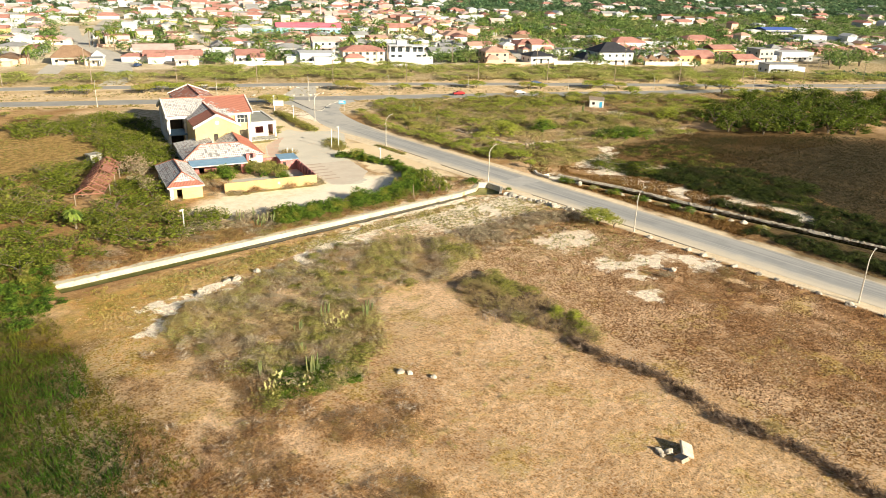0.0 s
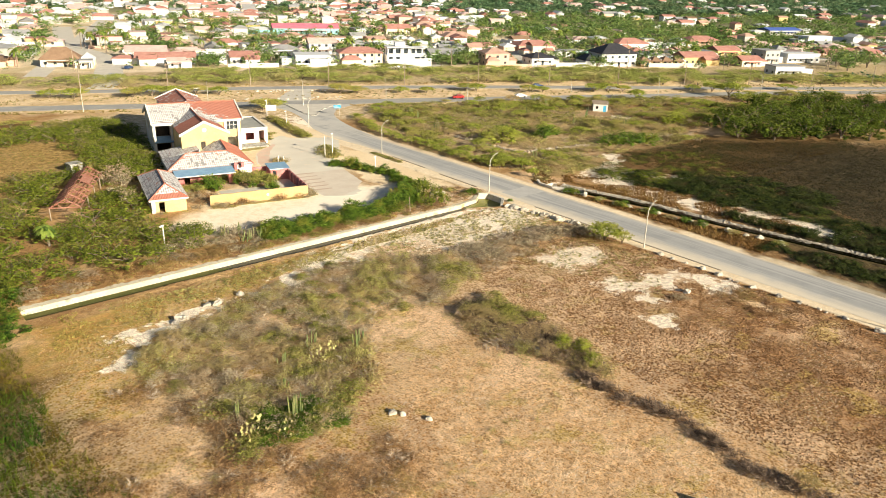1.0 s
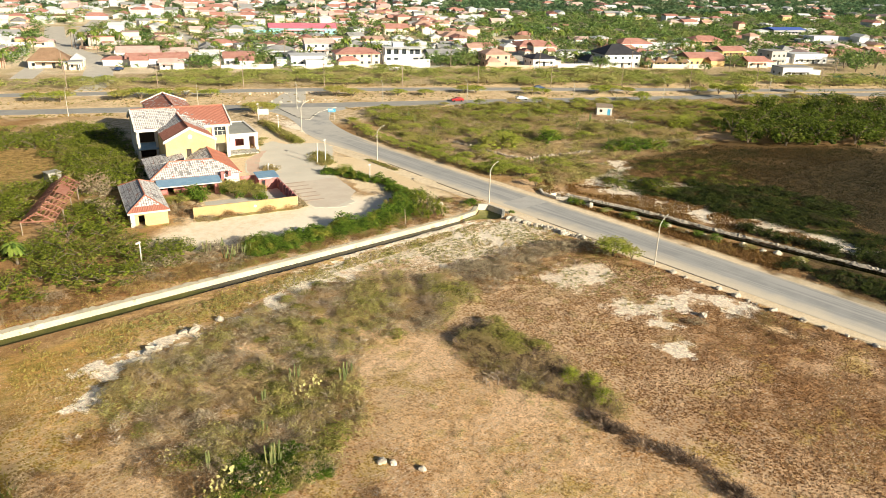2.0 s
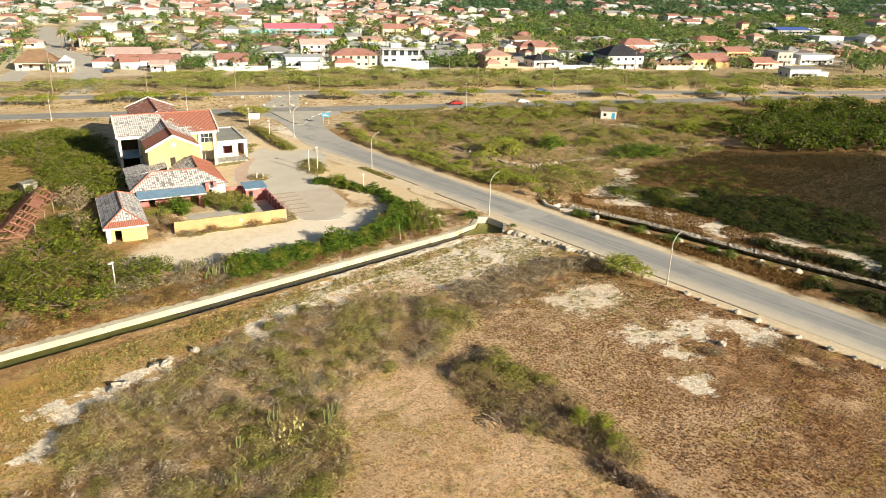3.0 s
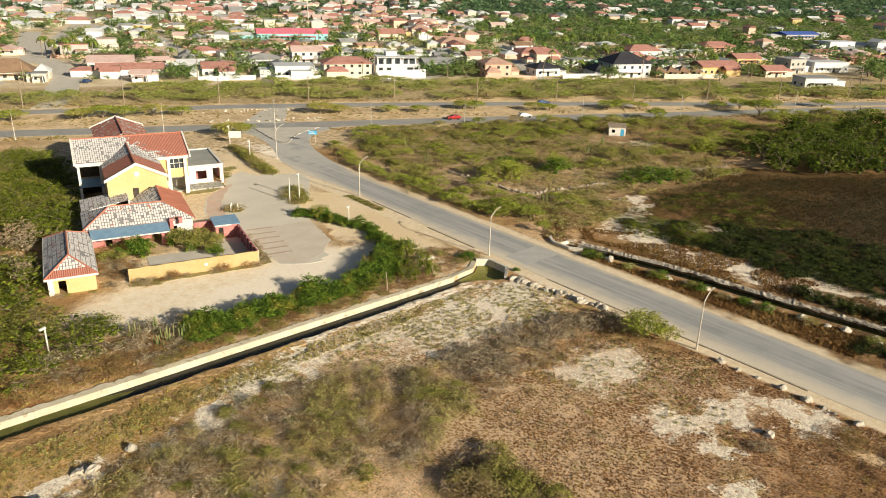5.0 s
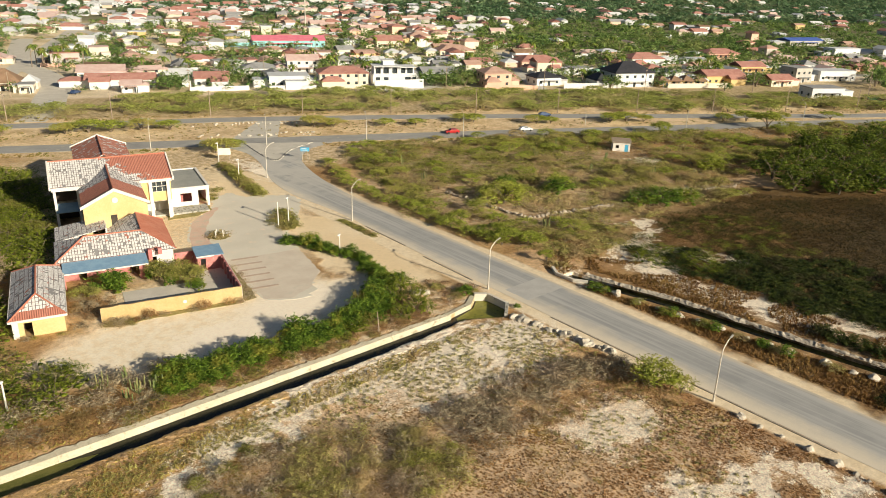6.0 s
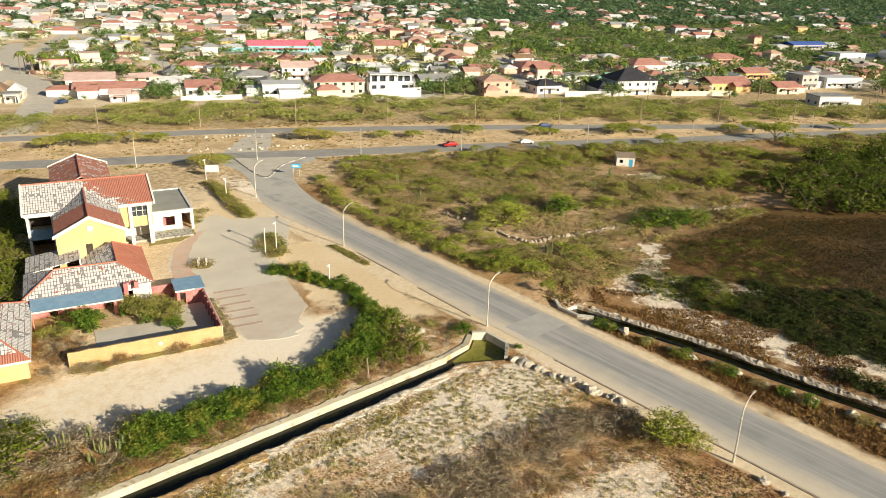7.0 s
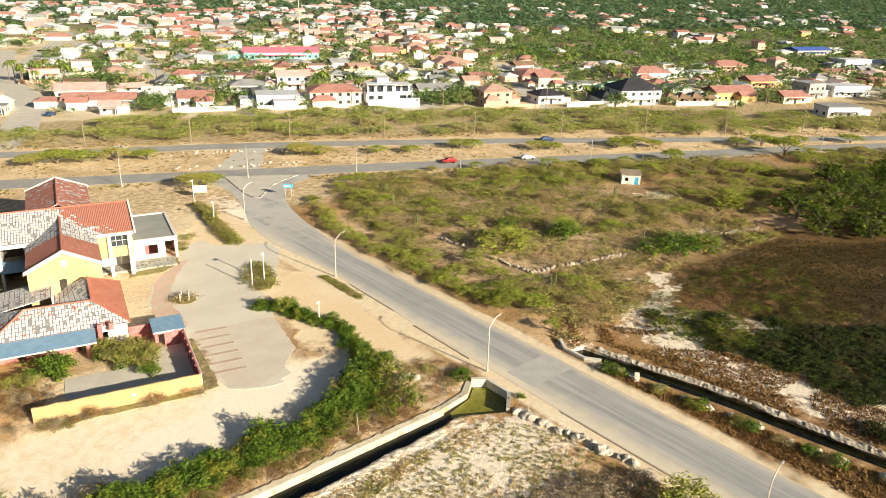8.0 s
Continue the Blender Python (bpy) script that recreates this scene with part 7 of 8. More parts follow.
tagged(new("dead_tangle", mesh_of("dead_tangle", v, f, M_TWIG)), "grey tangle of dead twigs on the lot", "brush", "", "stuff")
for x, y in scatter([(86, 88), (106, 84), (109, 79), (108, 74), (103, 80), (90, 83)], 26, 1.8, 36):
    RUSTBUSH.plant(x, y, rng.uniform(0.5, 0.9), rng.uniform(0.3, 0.6), "low rust-brown dry bush on the lot", "bush", "dry bushes near the road")
for x, y in scatter([(101, 46), (108, 44), (108, 55), (103, 55)], 12, 1.6, 37):
    RUSTBUSH.plant(x, y, rng.uniform(0.6, 1.0), rng.uniform(0.25, 0.45), "low rust-brown dry bush on the lot", "bush", "dry bushes near the road")
for x, y in scatter([(32, 64), (42, 61), (43, 66), (36, 70)], 46, 0.8, 33):
    HEDGE.plant(x, y, rng.uniform(0.4, 0.75), rng.uniform(0.2, 0.4), "bright green low bush among cactus", "bush", "low bushes among cactus")


def cactus(x, y, arms, h, seed):
    r = np.random.default_rng(seed)
    c = thing("column_cactus", pose(x, y, 0), "tall column cactus with many upright arms", "cactus", "column cacti")
    for k in range(arms):
        a, d_ = r.uniform(0, 6.28), r.uniform(0.0, 0.9)
        hh = h * r.uniform(0.55, 1.05)
        px, py = d_ * math.cos(a), d_ * math.sin(a)
        part("arm", tube(bmesh.new(), [(px * 0.2, py * 0.2, 0), (px * 0.9, py * 0.9, hh * 0.3), (px, py, hh * 0.92), (px, py, hh)], [0.06, 0.085, 0.08, 0.03], 7), M_CACTUS, c)


for i, (x, y, n_, h) in enumerate(((38.4, 66.2, 13, 2.6), (47.6, 78.0, 7, 2.4), (52.0, 74.6, 6, 2.6), (33.4, 69.4, 3, 2.2), (42.6, 76.6, 4, 1.6), (53.2, 76.0, 4, 1.8), (59, 117.2, 9, 2.2), (61, 116.6, 7, 2.0), (57.6, 116.2, 6, 1.8), (40, 72, 4, 1.5), (56, 120.6, 5, 2.6), (58.5, 120.2, 6, 2.4))):
    cactus(x, y, n_, h, i)
for i, (x, y) in enumerate(scatter(EAST, 18, 6, 41, lambda x, y: clear(x, y, 2))):
    cactus(x, y, 5, rng.uniform(2.5, 4.0), 50 + i)
pad_bm = bmesh.new()
bmesh.ops.create_icosphere(pad_bm, subdivisions=1, radius=1)
PAD = bpy.data.meshes.new("pad")
pad_bm.to_mesh(PAD)
pad_bm.free()
PAD.materials.append(M_PEAR)
for i, (x, y, s) in enumerate(((34.0, 66.6, 1.3), (32.6, 65.2, 1.2), (36.0, 64.2, 1.1), (48.6, 75.6, 1.2), (46.6, 75.0, 1.1), (50.2, 73.8, 0.9), (31, 73, 0.9), (43, 70, 0.8))):
    pr = thing("prickly_pear", pose(x, y, 0), "yellow-green prickly pear cactus among dry brush", "cactus", "prickly pears")
    for k in range(21):
        a, q = rng.uniform(0, 6.28), rng.uniform(0.1, 1.2) * s
        mt = Matrix.LocRotScale((q * math.cos(a), q * math.sin(a), rng.uniform(0.15, 1.3) * s * (1.2 - q / s / 1.6)), Euler((rng.uniform(-.6, .6), rng.uniform(-.6, .6), rng.uniform(0, 6.28))), (0.12 * s, 0.04, 0.19 * s))
        shared("pad", PAD, pr, mt)


def palm(x, y, h, spread=2.0, label="tall coconut palm in the town", group="palms of the town", n=16):
    p = thing("palm_tree", pose(x, y, 0, 0, 0, rng.uniform(0, 360)), label, "palm tree", group)
    part("trunk", tube(bmesh.new(), [(0, 0, -0.2), (0.15, 0, h * 0.5), (0.3, 0.1, h)], [0.24, 0.17, 0.13], 7), M_BARK, p)
    bm = bmesh.new()
    for k in range(n):
        a, up = 6.2832 * k / n + rng.uniform(-.2, .2), rng.uniform(-0.1, 0.9)
        prev = None
        for j in range(5):
            t = j / 4
            r_, z = spread * t, h + spread * (up * t - 0.95 * t * t)
            w = 0.28 * spread * (0.25 + 1.2 * t) * (1.15 - t) + 0.03
            cx, cy = 0.3 + r_ * math.cos(a), 0.1 + r_ * math.sin(a)
            pair = [bm.verts.new((cx - w * math.sin(a), cy + w * math.cos(a), z - w * 0.5)), bm.verts.new((cx, cy, z)), bm.verts.new((cx + w * math.sin(a), cy - w * math.cos(a), z - w * 0.5))]
            if prev:
                bm.faces.new((prev[0], prev[1], pair[1], pair[0]))
                bm.faces.new((prev[1], prev[2], pair[2], pair[1]))
            prev = pair
    part("crown", bm, M_PALM, p)


palm(31.7, 133.6, 3.4, 1.7, "short fan palm with shaggy trunk in a thicket", "", 30)

# grass
tufts = [tuft(rng, 7, 0.2, 0.24, 0.06) for _ in range(8)]
stubble = [tuft(rng, 6, 0.3, 0.11, 0.05) for _ in range(8)]
LOTALL = [(8, -6), (111, -6), (111, 104), (108, 104), (102, 106), (22, 106), (20, 90), (18, 70), (8, 55)]
def dusty(x, y):
    """True off the pale bare patches."""
    return all(((x - a) / b_) ** 2 + ((y - b) / c_) ** 2 > 1 for a, b, b_, c_ in WHITES)


gs = scatter(LOTALL, 12000, 0.3, 51, lambda x, y: noise.noise(Vector((x * 0.3, y * 0.3, 3))) > -0.05 and dusty(x, y))
red = scatter([(70, 4), (110.5, 4), (110.5, 88), (96, 84), (80, 82), (76, 74), (75, 60)], 11000, 0.34, 62, dusty, (0.3, -0.3))
tan = [(x, y) for x, y in gs if x < 71]
v, f = merged(stubble, [(x, y, 0, rng.uniform(0.6, 1.4), rng.uniform(0.4, 1.2)) for x, y in tan], rng)
tagged(new("dry_grass", mesh_of("dry_grass", v, f, M_DRYGRASS)), "pale dry grass stubble over the lot", "grass", "", "stuff")
v, f = merged(tufts, [(x, y, 0, rng.uniform(0.5, 1.15), rng.uniform(0.4, 1.1)) for x, y in red], rng)
tagged(new("red_grass", mesh_of("red_grass", v, f, M_REDGRASS)), "reddish brown dry grass over the lot", "grass", "", "stuff")
weeds = [leaf_cloud(rng, 26, 3, 0.16, 0.16, 0.03, 0.2, 0.12, 0.1, "dome", 0.1, 0.3) for _ in range(6)]
ws = scatter([(28, 97), (40, 104), (80, 104), (100, 104), (110, 98), (109, 70), (96, 60), (88, 90), (84, 95), (62, 101)], 900, 0.62, 60, None, (0.25, -0.1)) + scatter([(30, 104), (104, 105.5), (100, 104), (40, 100)], 420, 0.55, 61) + scatter([(78, 104), (104, 106), (110, 99), (108, 92), (96, 92), (84, 95)], 330, 0.6, 64, None, (0.3, -0.1))
v, f = merged(weeds, [(x, y, 0, rng.uniform(0.5, 1.5), rng.uniform(0.5, 1.3)) for x, y in ws], rng)
tagged(new("low_weeds", mesh_of("low_weeds", v, f, M_LOTBRUSH)), "sparse low weeds on white sandy ground", "weeds", "", "stuff")
M_MOSSGRASS = leafy("olive_golden_grass", (0.20, 0.15, 0.035), (0.56, 0.46, 0.13), (0.50, 0.36, 0.17), 0.14, 0.58, 0.2)
mg = scatter([(22, 90), (24, 105.5), (101, 106), (98, 104), (62, 101.8), (46, 98), (32, 95), (27, 88)], 2300, 0.4, 67, None, (0.16, -0.12)) + scatter([(24, 111.8), (98, 112.2), (96, 114), (60, 116.6), (24, 118)], 1500, 0.45, 68, None, (0.2, -0.2))
v, f = merged(tufts, [(x, y, 0, rng.uniform(0.7, 1.7), rng.uniform(0.5, 1.5)) for x, y in mg], rng)
tagged(new("olive_grass", mesh_of("olive_grass", v, f, M_MOSSGRASS)), "olive and golden grass along both sides of the drain", "grass", "", "stuff")
reeds = [tuft(rng, 12, 0.4, 0.9, 0.03) for _ in range(6)]
M_GOLDREED = leafy("golden_green_reeds", (0.07, 0.075, 0.006), (0.30, 0.27, 0.03), (0.20, 0.12, 0.02), 0.16, 0.56, 0.3)
M_RUSTREED = leafy("rust_reeds", (0.10, 0.045, 0.015), (0.34, 0.18, 0.07), (0.20, 0.17, 0.03), 0.2, 0.6, 0.25)
MARSHLAND = [(-40, 40), (8, 46), (22, 56), (21, 64), (19, 74), (18.6, 84), (18.6, 94), (19.5, 105), (25, 117), (20, 128), (-20, 128)]
zones = {"marsh_reeds": [], "golden_reeds": [], "rust_reeds": []}
for x, y in scatter(MARSHLAND, 8600, 0.34, 52):
    k = noise.noise(Vector((x * 0.16, y * 0.16, 5))) + 0.6 * noise.noise(Vector((x * 0.5, y * 0.5, 8)))
    rim = (x - 14.5) * 0.16
    south = (62 - y) * 0.09 + (x - 13) * 0.06
    name_ = "rust_reeds" if south + k > 0.55 else ("golden_reeds" if rim + k > 0.42 and y < 112 else "marsh_reeds")
    zones[name_].append((x, y, 0, rng.uniform(0.7, 1.5), rng.uniform(0.5, 1.3) * (1.0 if name_ == "marsh_reeds" else 0.6)))
for name_, m_, lab_ in (("marsh_reeds", M_REED, "tall dark green marsh reeds"), ("golden_reeds", M_GOLDREED, "golden green reeds at the marsh edge"), ("rust_reeds", M_RUSTREED, "low rust-coloured reeds at the marsh edge")):
    v, f = merged(reeds, zones[name_], rng)
    tagged(new(name_, mesh_of(name_, v, f, m_)), lab_, "reeds", "", "stuff")
clumps_ = scatter([(144, 112), (150, 116), (172, 118), (190, 112), (178, 96), (166, 80), (160, 60), (150, 52), (146, 70), (145, 90)], 330, 1.5, 63, None, (0.09, -0.2))
for name_, m_, lab_, pick in (("rust_flat_brush", M_RUSTBRUSH, "low rust-brown brush on the salt flat", 0), ("dark_flat_brush", M_DARKLEAF, "low dark green brush on the salt flat", 1), ("olive_flat_brush", M_THICKET, "low olive brush on the salt flat", 2)):
    v, f = merged(dry, [(x, y, 0, rng.uniform(0.6, 1.3), rng.uniform(0.4, 0.9)) for k, (x, y) in enumerate(clumps_) if k % 3 == pick], rng)
    tagged(new(name_, mesh_of(name_, v, f, m_)), lab_, "brush", "", "stuff")
fs = scatter([(150, 40), (156, 96), (165, 116), (200, 116), (210, 104), (240, 84), (250, 30)], 9000, 0.45, 53, open_spot)
v, f = merged(reeds, [(x, y, 0, rng.uniform(0.5, 1.1), rng.uniform(0.2, 0.5)) for x, y in fs], rng)
gf = [(x, y, 0, rng.uniform(0.5, 1.1), rng.uniform(0.2, 0.5)) for x, y in scatter([(158, 100), (160, 118), (186, 118), (206, 106), (236, 92), (226, 84), (200, 88), (172, 88)], 3600, 0.42, 58, lambda x, y: open_spot(x, y) and noise.noise(Vector((x * 0.07, y * 0.07, 4))) > -0.2 + 0.5 * rng.random() - 0.25)]
gv, gface = merged(reeds, gf, rng)
tagged(new("golden_flat_grass", mesh_of("golden_flat_grass", gv, gface, M_GOLDFLAT)), "golden brown grass at the edge of a low flat", "grass", "", "stuff")
ff = [(x, y, 0, rng.uniform(0.8, 2.0), rng.uniform(0.6, 1.4)) for x, y in scatter([(-30, 165), (30, 166), (52, 176), (52, 200), (40, 214), (-30, 226)], 2600, 0.6, 59, lambda x, y: clear(x, y, 0))]
gv, gface = merged(tufts, ff, rng)
tagged(new("field_grass", mesh_of("field_grass", gv, gface, M_FIELD)), "golden dry grass over an open field", "grass", "", "stuff")
tagged(new("flat_grass", mesh_of("flat_grass", v, f, M_FLATGRASS)), "dark brown grass over a low flat", "grass", "", "stuff")
gold = scatter([(125.6, 60), (133, 60), (128.5, 92), (126.5, 104), (125.6, 104)], 1500, 0.35, 54) + scatter([(132, 110), (137, 113), (142, 106), (145, 92), (146, 70), (146, 62), (139, 62), (137.5, 72), (134.5, 92)], 2200, 0.4, 55, None, (0.15, -0.1)) + scatter([(126.5, 111), (134, 111), (142, 113), (150, 119), (140, 121), (129, 127), (127, 124)], 520, 0.4, 57, None, (0.16, 0.02))
v, f = merged(tufts, [(x, y, 0, rng.uniform(1.0, 2.4), rng.uniform(0.8, 2.2)) for x, y in gold], rng)
tagged(new("golden_grass", mesh_of("golden_grass", v, f, M_GOLDGRASS)), "golden and rust-coloured dry grass along the drain", "grass", "", "stuff")
vs_ = []
for _ in range(5200):
    s_, n_ = rng.uniform(-150, 240), rng.choice((rng.uniform(7.6, 31), rng.uniform(38, 47), rng.uniform(-6, -1.5)))
    if noise.noise(Vector((s_ * 0.06, n_ * 0.12, 6))) > -0.1 and clear(*hw(s_, n_), 0):
        vs_.append((*hw(s_, n_), 0, rng.uniform(1.2, 3.2), rng.uniform(0.8, 2.2)))
v, f = merged(tufts, vs_, rng)
tagged(new("verge_grass", mesh_of("verge_grass", v, f, M_FIELD)), "dry golden grass on the highway verges and median", "grass", "", "stuff")
es = scatter(EAST, 4000, 0.7, 56, lambda x, y: clear(x, y, 0))
v, f = merged(tufts, [(x, y, 0, rng.uniform(0.8, 2.0), rng.uniform(0.6, 1.5)) for x, y in es], rng)
tagged(new("dry_grass", mesh_of("dry_grass", v, f, M_BRUSH)), "brown dry grass under the scrub", "grass", "", "stuff")


# ---------- the town ----------
# Whites and roof greys lean blue, with the haze over the town coloured in.
WALLS = [worn("house_white", (0.62, 0.635, 0.65), (0.73, 0.74, 0.75), 0.3, 3, 0.85, (0.6, 0.56, 0.5), 0.66, 0.1),
         worn("house_cream", (0.64, 0.59, 0.48), (0.72, 0.67, 0.56), 0.3, 3, 0.85, None, 0.6, 0.1),
         worn("house_ochre", (0.62, 0.45, 0.20), (0.68, 0.52, 0.27), 0.3, 3, 0.85, None, 0.6, 0.1),
         worn("house_peach", (0.70, 0.45, 0.34), (0.74, 0.52, 0.41), 0.3, 3, 0.85, None, 0.6, 0.1),
         worn("house_turquoise", (0.25, 0.55, 0.60), (0.32, 0.62, 0.66), 0.3, 3, 0.85, None, 0.6, 0.1),
         worn("house_grey", (0.42, 0.40, 0.37), (0.50, 0.48, 0.45), 0.3, 3, 0.85, None, 0.6, 0.1)]
ROOFS = [worn("roof_red", (0.38, 0.175, 0.145), (0.48, 0.26, 0.215), 0.4, 4, 0.85, (0.62, 0.40, 0.33), 0.6),
         worn("roof_orange", (0.44, 0.27, 0.21), (0.54, 0.37, 0.30), 0.4, 4, 0.85, None, 0.6),
         worn("roof_pink", (0.55, 0.38, 0.345), (0.64, 0.50, 0.46), 0.4, 4, 0.85, None, 0.6),
         worn("roof_white", (0.56, 0.58, 0.60), (0.66, 0.68, 0.70), 0.4, 4, 0.85, None, 0.6),
         worn("roof_grey", (0.28, 0.285, 0.29), (0.38, 0.385, 0.39), 0.4, 4, 0.85, None, 0.6),
         worn("roof_black", (0.035, 0.037, 0.045), (0.06, 0.06, 0.07), 0.4, 4, 0.6, None, 0.6),
         worn("roof_brown", (0.22, 0.14, 0.09), (0.30, 0.20, 0.13), 0.4, 4, 0.9, None, 0.6),
         worn("roof_green", (0.20, 0.38, 0.26), (0.26, 0.45, 0.33), 0.4, 4, 0.8, None, 0.6),
         worn("roof_blue", (0.06, 0.12, 0.42), (0.10, 0.17, 0.50), 0.4, 4, 0.7, None, 0.6),
         worn("roof_bright_pink", (0.66, 0.16, 0.24), (0.72, 0.24, 0.30), 0.4, 4, 0.8, None, 0.6)]
WN = ("white", "cream", "ochre", "peach", "turquoise", "grey")
RN = ("red", "orange", "pink", "white", "grey", "black", "brown thatched", "green", "blue", "bright pink")


def hip_roof(w, d, z, rise, kind, over=0.5):
    bm = bmesh.new()
    a, b = w / 2 + over, d / 2 + over
    if kind == "flat":
        box(bm, -a + over * 0.6, a - over * 0.6, -b + over * 0.6, b - over * 0.6, z, z + 0.35)
        return bm
    cs = [(-a, -b, z), (a, -b, z), (a, b, z), (-a, b, z)]
    k = min(a, b) * (0.95 if kind == "hip" else 0.0)
    r0, r1 = ((-a + k, 0, z + rise), (a - k, 0, z + rise)) if a >= b else ((0, -b + k, z + rise), (0, b - k, z + rise))
    if a >= b:
        qs = [[cs[0], cs[1], r1, r0], [cs[2], cs[3], r0, r1], [cs[1], cs[2], r1], [cs[3], cs[0], r0]]
    else:
        qs = [[cs[0], cs[1], r0], [cs[1], cs[2], r1, r0], [cs[2], cs[3], r1], [cs[3], cs[0], r0, r1]]
    for q in qs:
        if (Vector(q[-1]) - Vector(q[0])).cross(Vector(q[1]) - Vector(q[0])).length > 0.01:
            slab(bm, q, 0.22)
    return bm


def house(s_, n_, turn, w, d, h, kind, wall, top, rise=1.8, detail=2, wing=None, name="house", label=None, group="houses of the town", xy=None):
    """A house in the town: place on the highway's axes, its turn against them, plan size and eave height."""
    x, y = xy or hw(s_, n_)
    lab = label or "%s %s house with %s %s roof" % (WN[wall], "two-storey" if h > 4.6 else "single-storey", "flat" if kind == "flat" else "pitched", RN[top])
    H = thing(name, pose(x, y, 0, 0, 0, -24.4 + turn), lab, "house", group)
    rows = [(-w / 2, w / 2, -d / 2, d / 2, -0.1, h)]
    part("wall", boxes(*rows), WALLS[wall], H)
    part("roof", hip_roof(w, d, h, rise, kind), ROOFS[top], H)
    if wing:
        ww, wd, wx = wing
        hh = min(h, 3.0)
        part("wall", boxes((wx - ww / 2, wx + ww / 2, -d / 2 - wd, -d / 2 - 0.002, -0.1, hh)), WALLS[wall], H)
        ob = part("roof", hip_roof(ww, wd + 1.0, hh, rise * 0.75, kind if kind != "flat" else "flat", 0.35), ROOFS[top], H)
        ob.matrix_basis = pose(wx, -d / 2 - wd / 2 + 0.5, 0.01)
    if detail:
        # a lower side range, and a shaded porch on posts
        sg = 1 if (w * 7.3) % 2 > 1 else -1
        sw, sd, sh = w * 0.38, d * 0.72, min(h, 3.0) - 0.35
        part("side_wall", boxes((sg * w / 2, sg * (w / 2 + sw), -d * 0.3, -d * 0.3 + sd, -0.1, sh) if sg > 0 else (-w / 2 - sw, -w / 2, -d * 0.3, -d * 0.3 + sd, -0.1, sh)), WALLS[wall], H)
        ob = part("side_roof", hip_roof(sw, sd, sh, rise * 0.6, "flat" if kind == "flat" else "hip", 0.35), ROOFS[top if (w * 3.1) % 2 > 0.8 else 3], H)
        ob.matrix_basis = pose(sg * (w / 2 + sw / 2), -d * 0.3 + sd / 2, 0.0)
        if not wing:
            part("porch_roof", boxes((-w * 0.32, w * 0.32, -d / 2 - 2.2, -d / 2 - 0.01, 2.35, 2.5)), ROOFS[top if top != 5 else 3], H)
            for px in ((-0.3, 0.3) if detail > 1 else ()):
                part("porch_post", boxes((w * px - 0.12, w * px + 0.12, -d / 2 - 2.1, -d / 2 - 1.86, -0.1, 2.35)), WALLS[0], H)
    floors = max(1, int(h / 2.8))
    if detail:
        cnt = max(2, int(w / 3.2)) if detail > 1 else 2
        for fl in range(floors):
            for k in range(cnt):
                cx = -w / 2 + w * (k + 0.5) / cnt
                if wing and fl == 0 and abs(cx - wing[2]) < wing[0] / 2 + 0.6:
                    continue
                door = fl == 0 and k == cnt // 2 and detail > 1
                z0 = fl * 2.9 + (0.02 if door else 1.0)
                part("door" if door else "window", boxes((cx - 0.6, cx + 0.6, -d / 2 - 0.06, -d / 2 + 0.02, z0, fl * 2.9 + 2.15)), M_GLASS, H)
            for sgn in ((-1, 1) if detail > 1 else ()):
                for k in range(2 if detail > 1 else 1):
                    cy = -d / 2 + d * (k + 0.5) / (2 if detail > 1 else 1)
                    if sgn * s_ > 120:
                        continue
                    part("window", boxes((sgn * w / 2 - 0.04, sgn * w / 2 + 0.04, cy - 0.6, cy + 0.6, fl * 2.9 + 1.0, fl * 2.9 + 2.15)), M_GLASS, H)
    return H


TAKEN = []


def put_house(s_, n_, *a, **k):
    TAKEN.append((s_, n_, max(a[1], a[2]) * 0.62 + 3))
    return house(s_, n_, *a, **k)


put_house(-61, 96, 0, 7, 7, 3.0, "gable", 0, 2, 1.4)
put_house(-66, 110, 0, 25, 9, 3.2, "gable", 0, 0, 1.9, wing=(7, 4, -7))
put_house(-76, 134, 4, 18, 12, 3.2, "gable", 0, 2, 2.2)
put_house(-32, 108, 0, 13, 11, 3.6, "gable", 0, 0, 2.0, wing=(6, 4, 3))
put_house(-2, 104, 0, 16, 12, 4.4, "flat", 0, 3, wing=(8, 5, 2))
put_house(-12, 139, 2, 14, 10, 3.3, "hip", 0, 4, 1.9)
put_house(8, 145, 0, 14, 9, 5.8, "gable", 0, 2, 2.2)
put_house(20, 104, 0, 20, 12, 5.6, "hip", 1, 0, 2.2, wing=(9, 4, -5))
TAKEN.append((42, 103, 14))
villa = thing("house", pose(*hw(42, 103), 0, 0, 0, -26.4), "tall white modern house with flat roofs and deep terraces", "house", "houses of the town")
part("wall", boxes((-9.5, 9.5, -3.5, 6.5, -0.1, 4.2)), WALLS[0], villa)
part("wall", boxes((-8.6, 2.0, -1.0, 6.4, 4.2, 7.6)), WALLS[0], villa)
part("wall", boxes((2.0, 8.8, 0.6, 6.4, 4.2, 7.2)), WALLS[0], villa)
part("wall", boxes((-4.4, 0.4, 1.6, 6.2, 7.6, 9.6)), WALLS[0], villa)
part("terrace_roof", boxes((-9.2, 2.4, -3.2, 6.6, 7.6, 7.86)), WALLS[0], villa)
part("terrace_roof", boxes((2.41, 9.2, -2.4, 6.6, 7.2, 7.44)), WALLS[0], villa)
part("roof", boxes((-4.8, 0.8, 1.2, 6.5, 9.6, 9.8)), ROOFS[3], villa)
for px in (-9.0, -5.4, -1.6, 2.1):
    part("column", boxes((px, px + 0.3, -3.1, -2.8, 4.2, 7.6)), WALLS[0], villa)
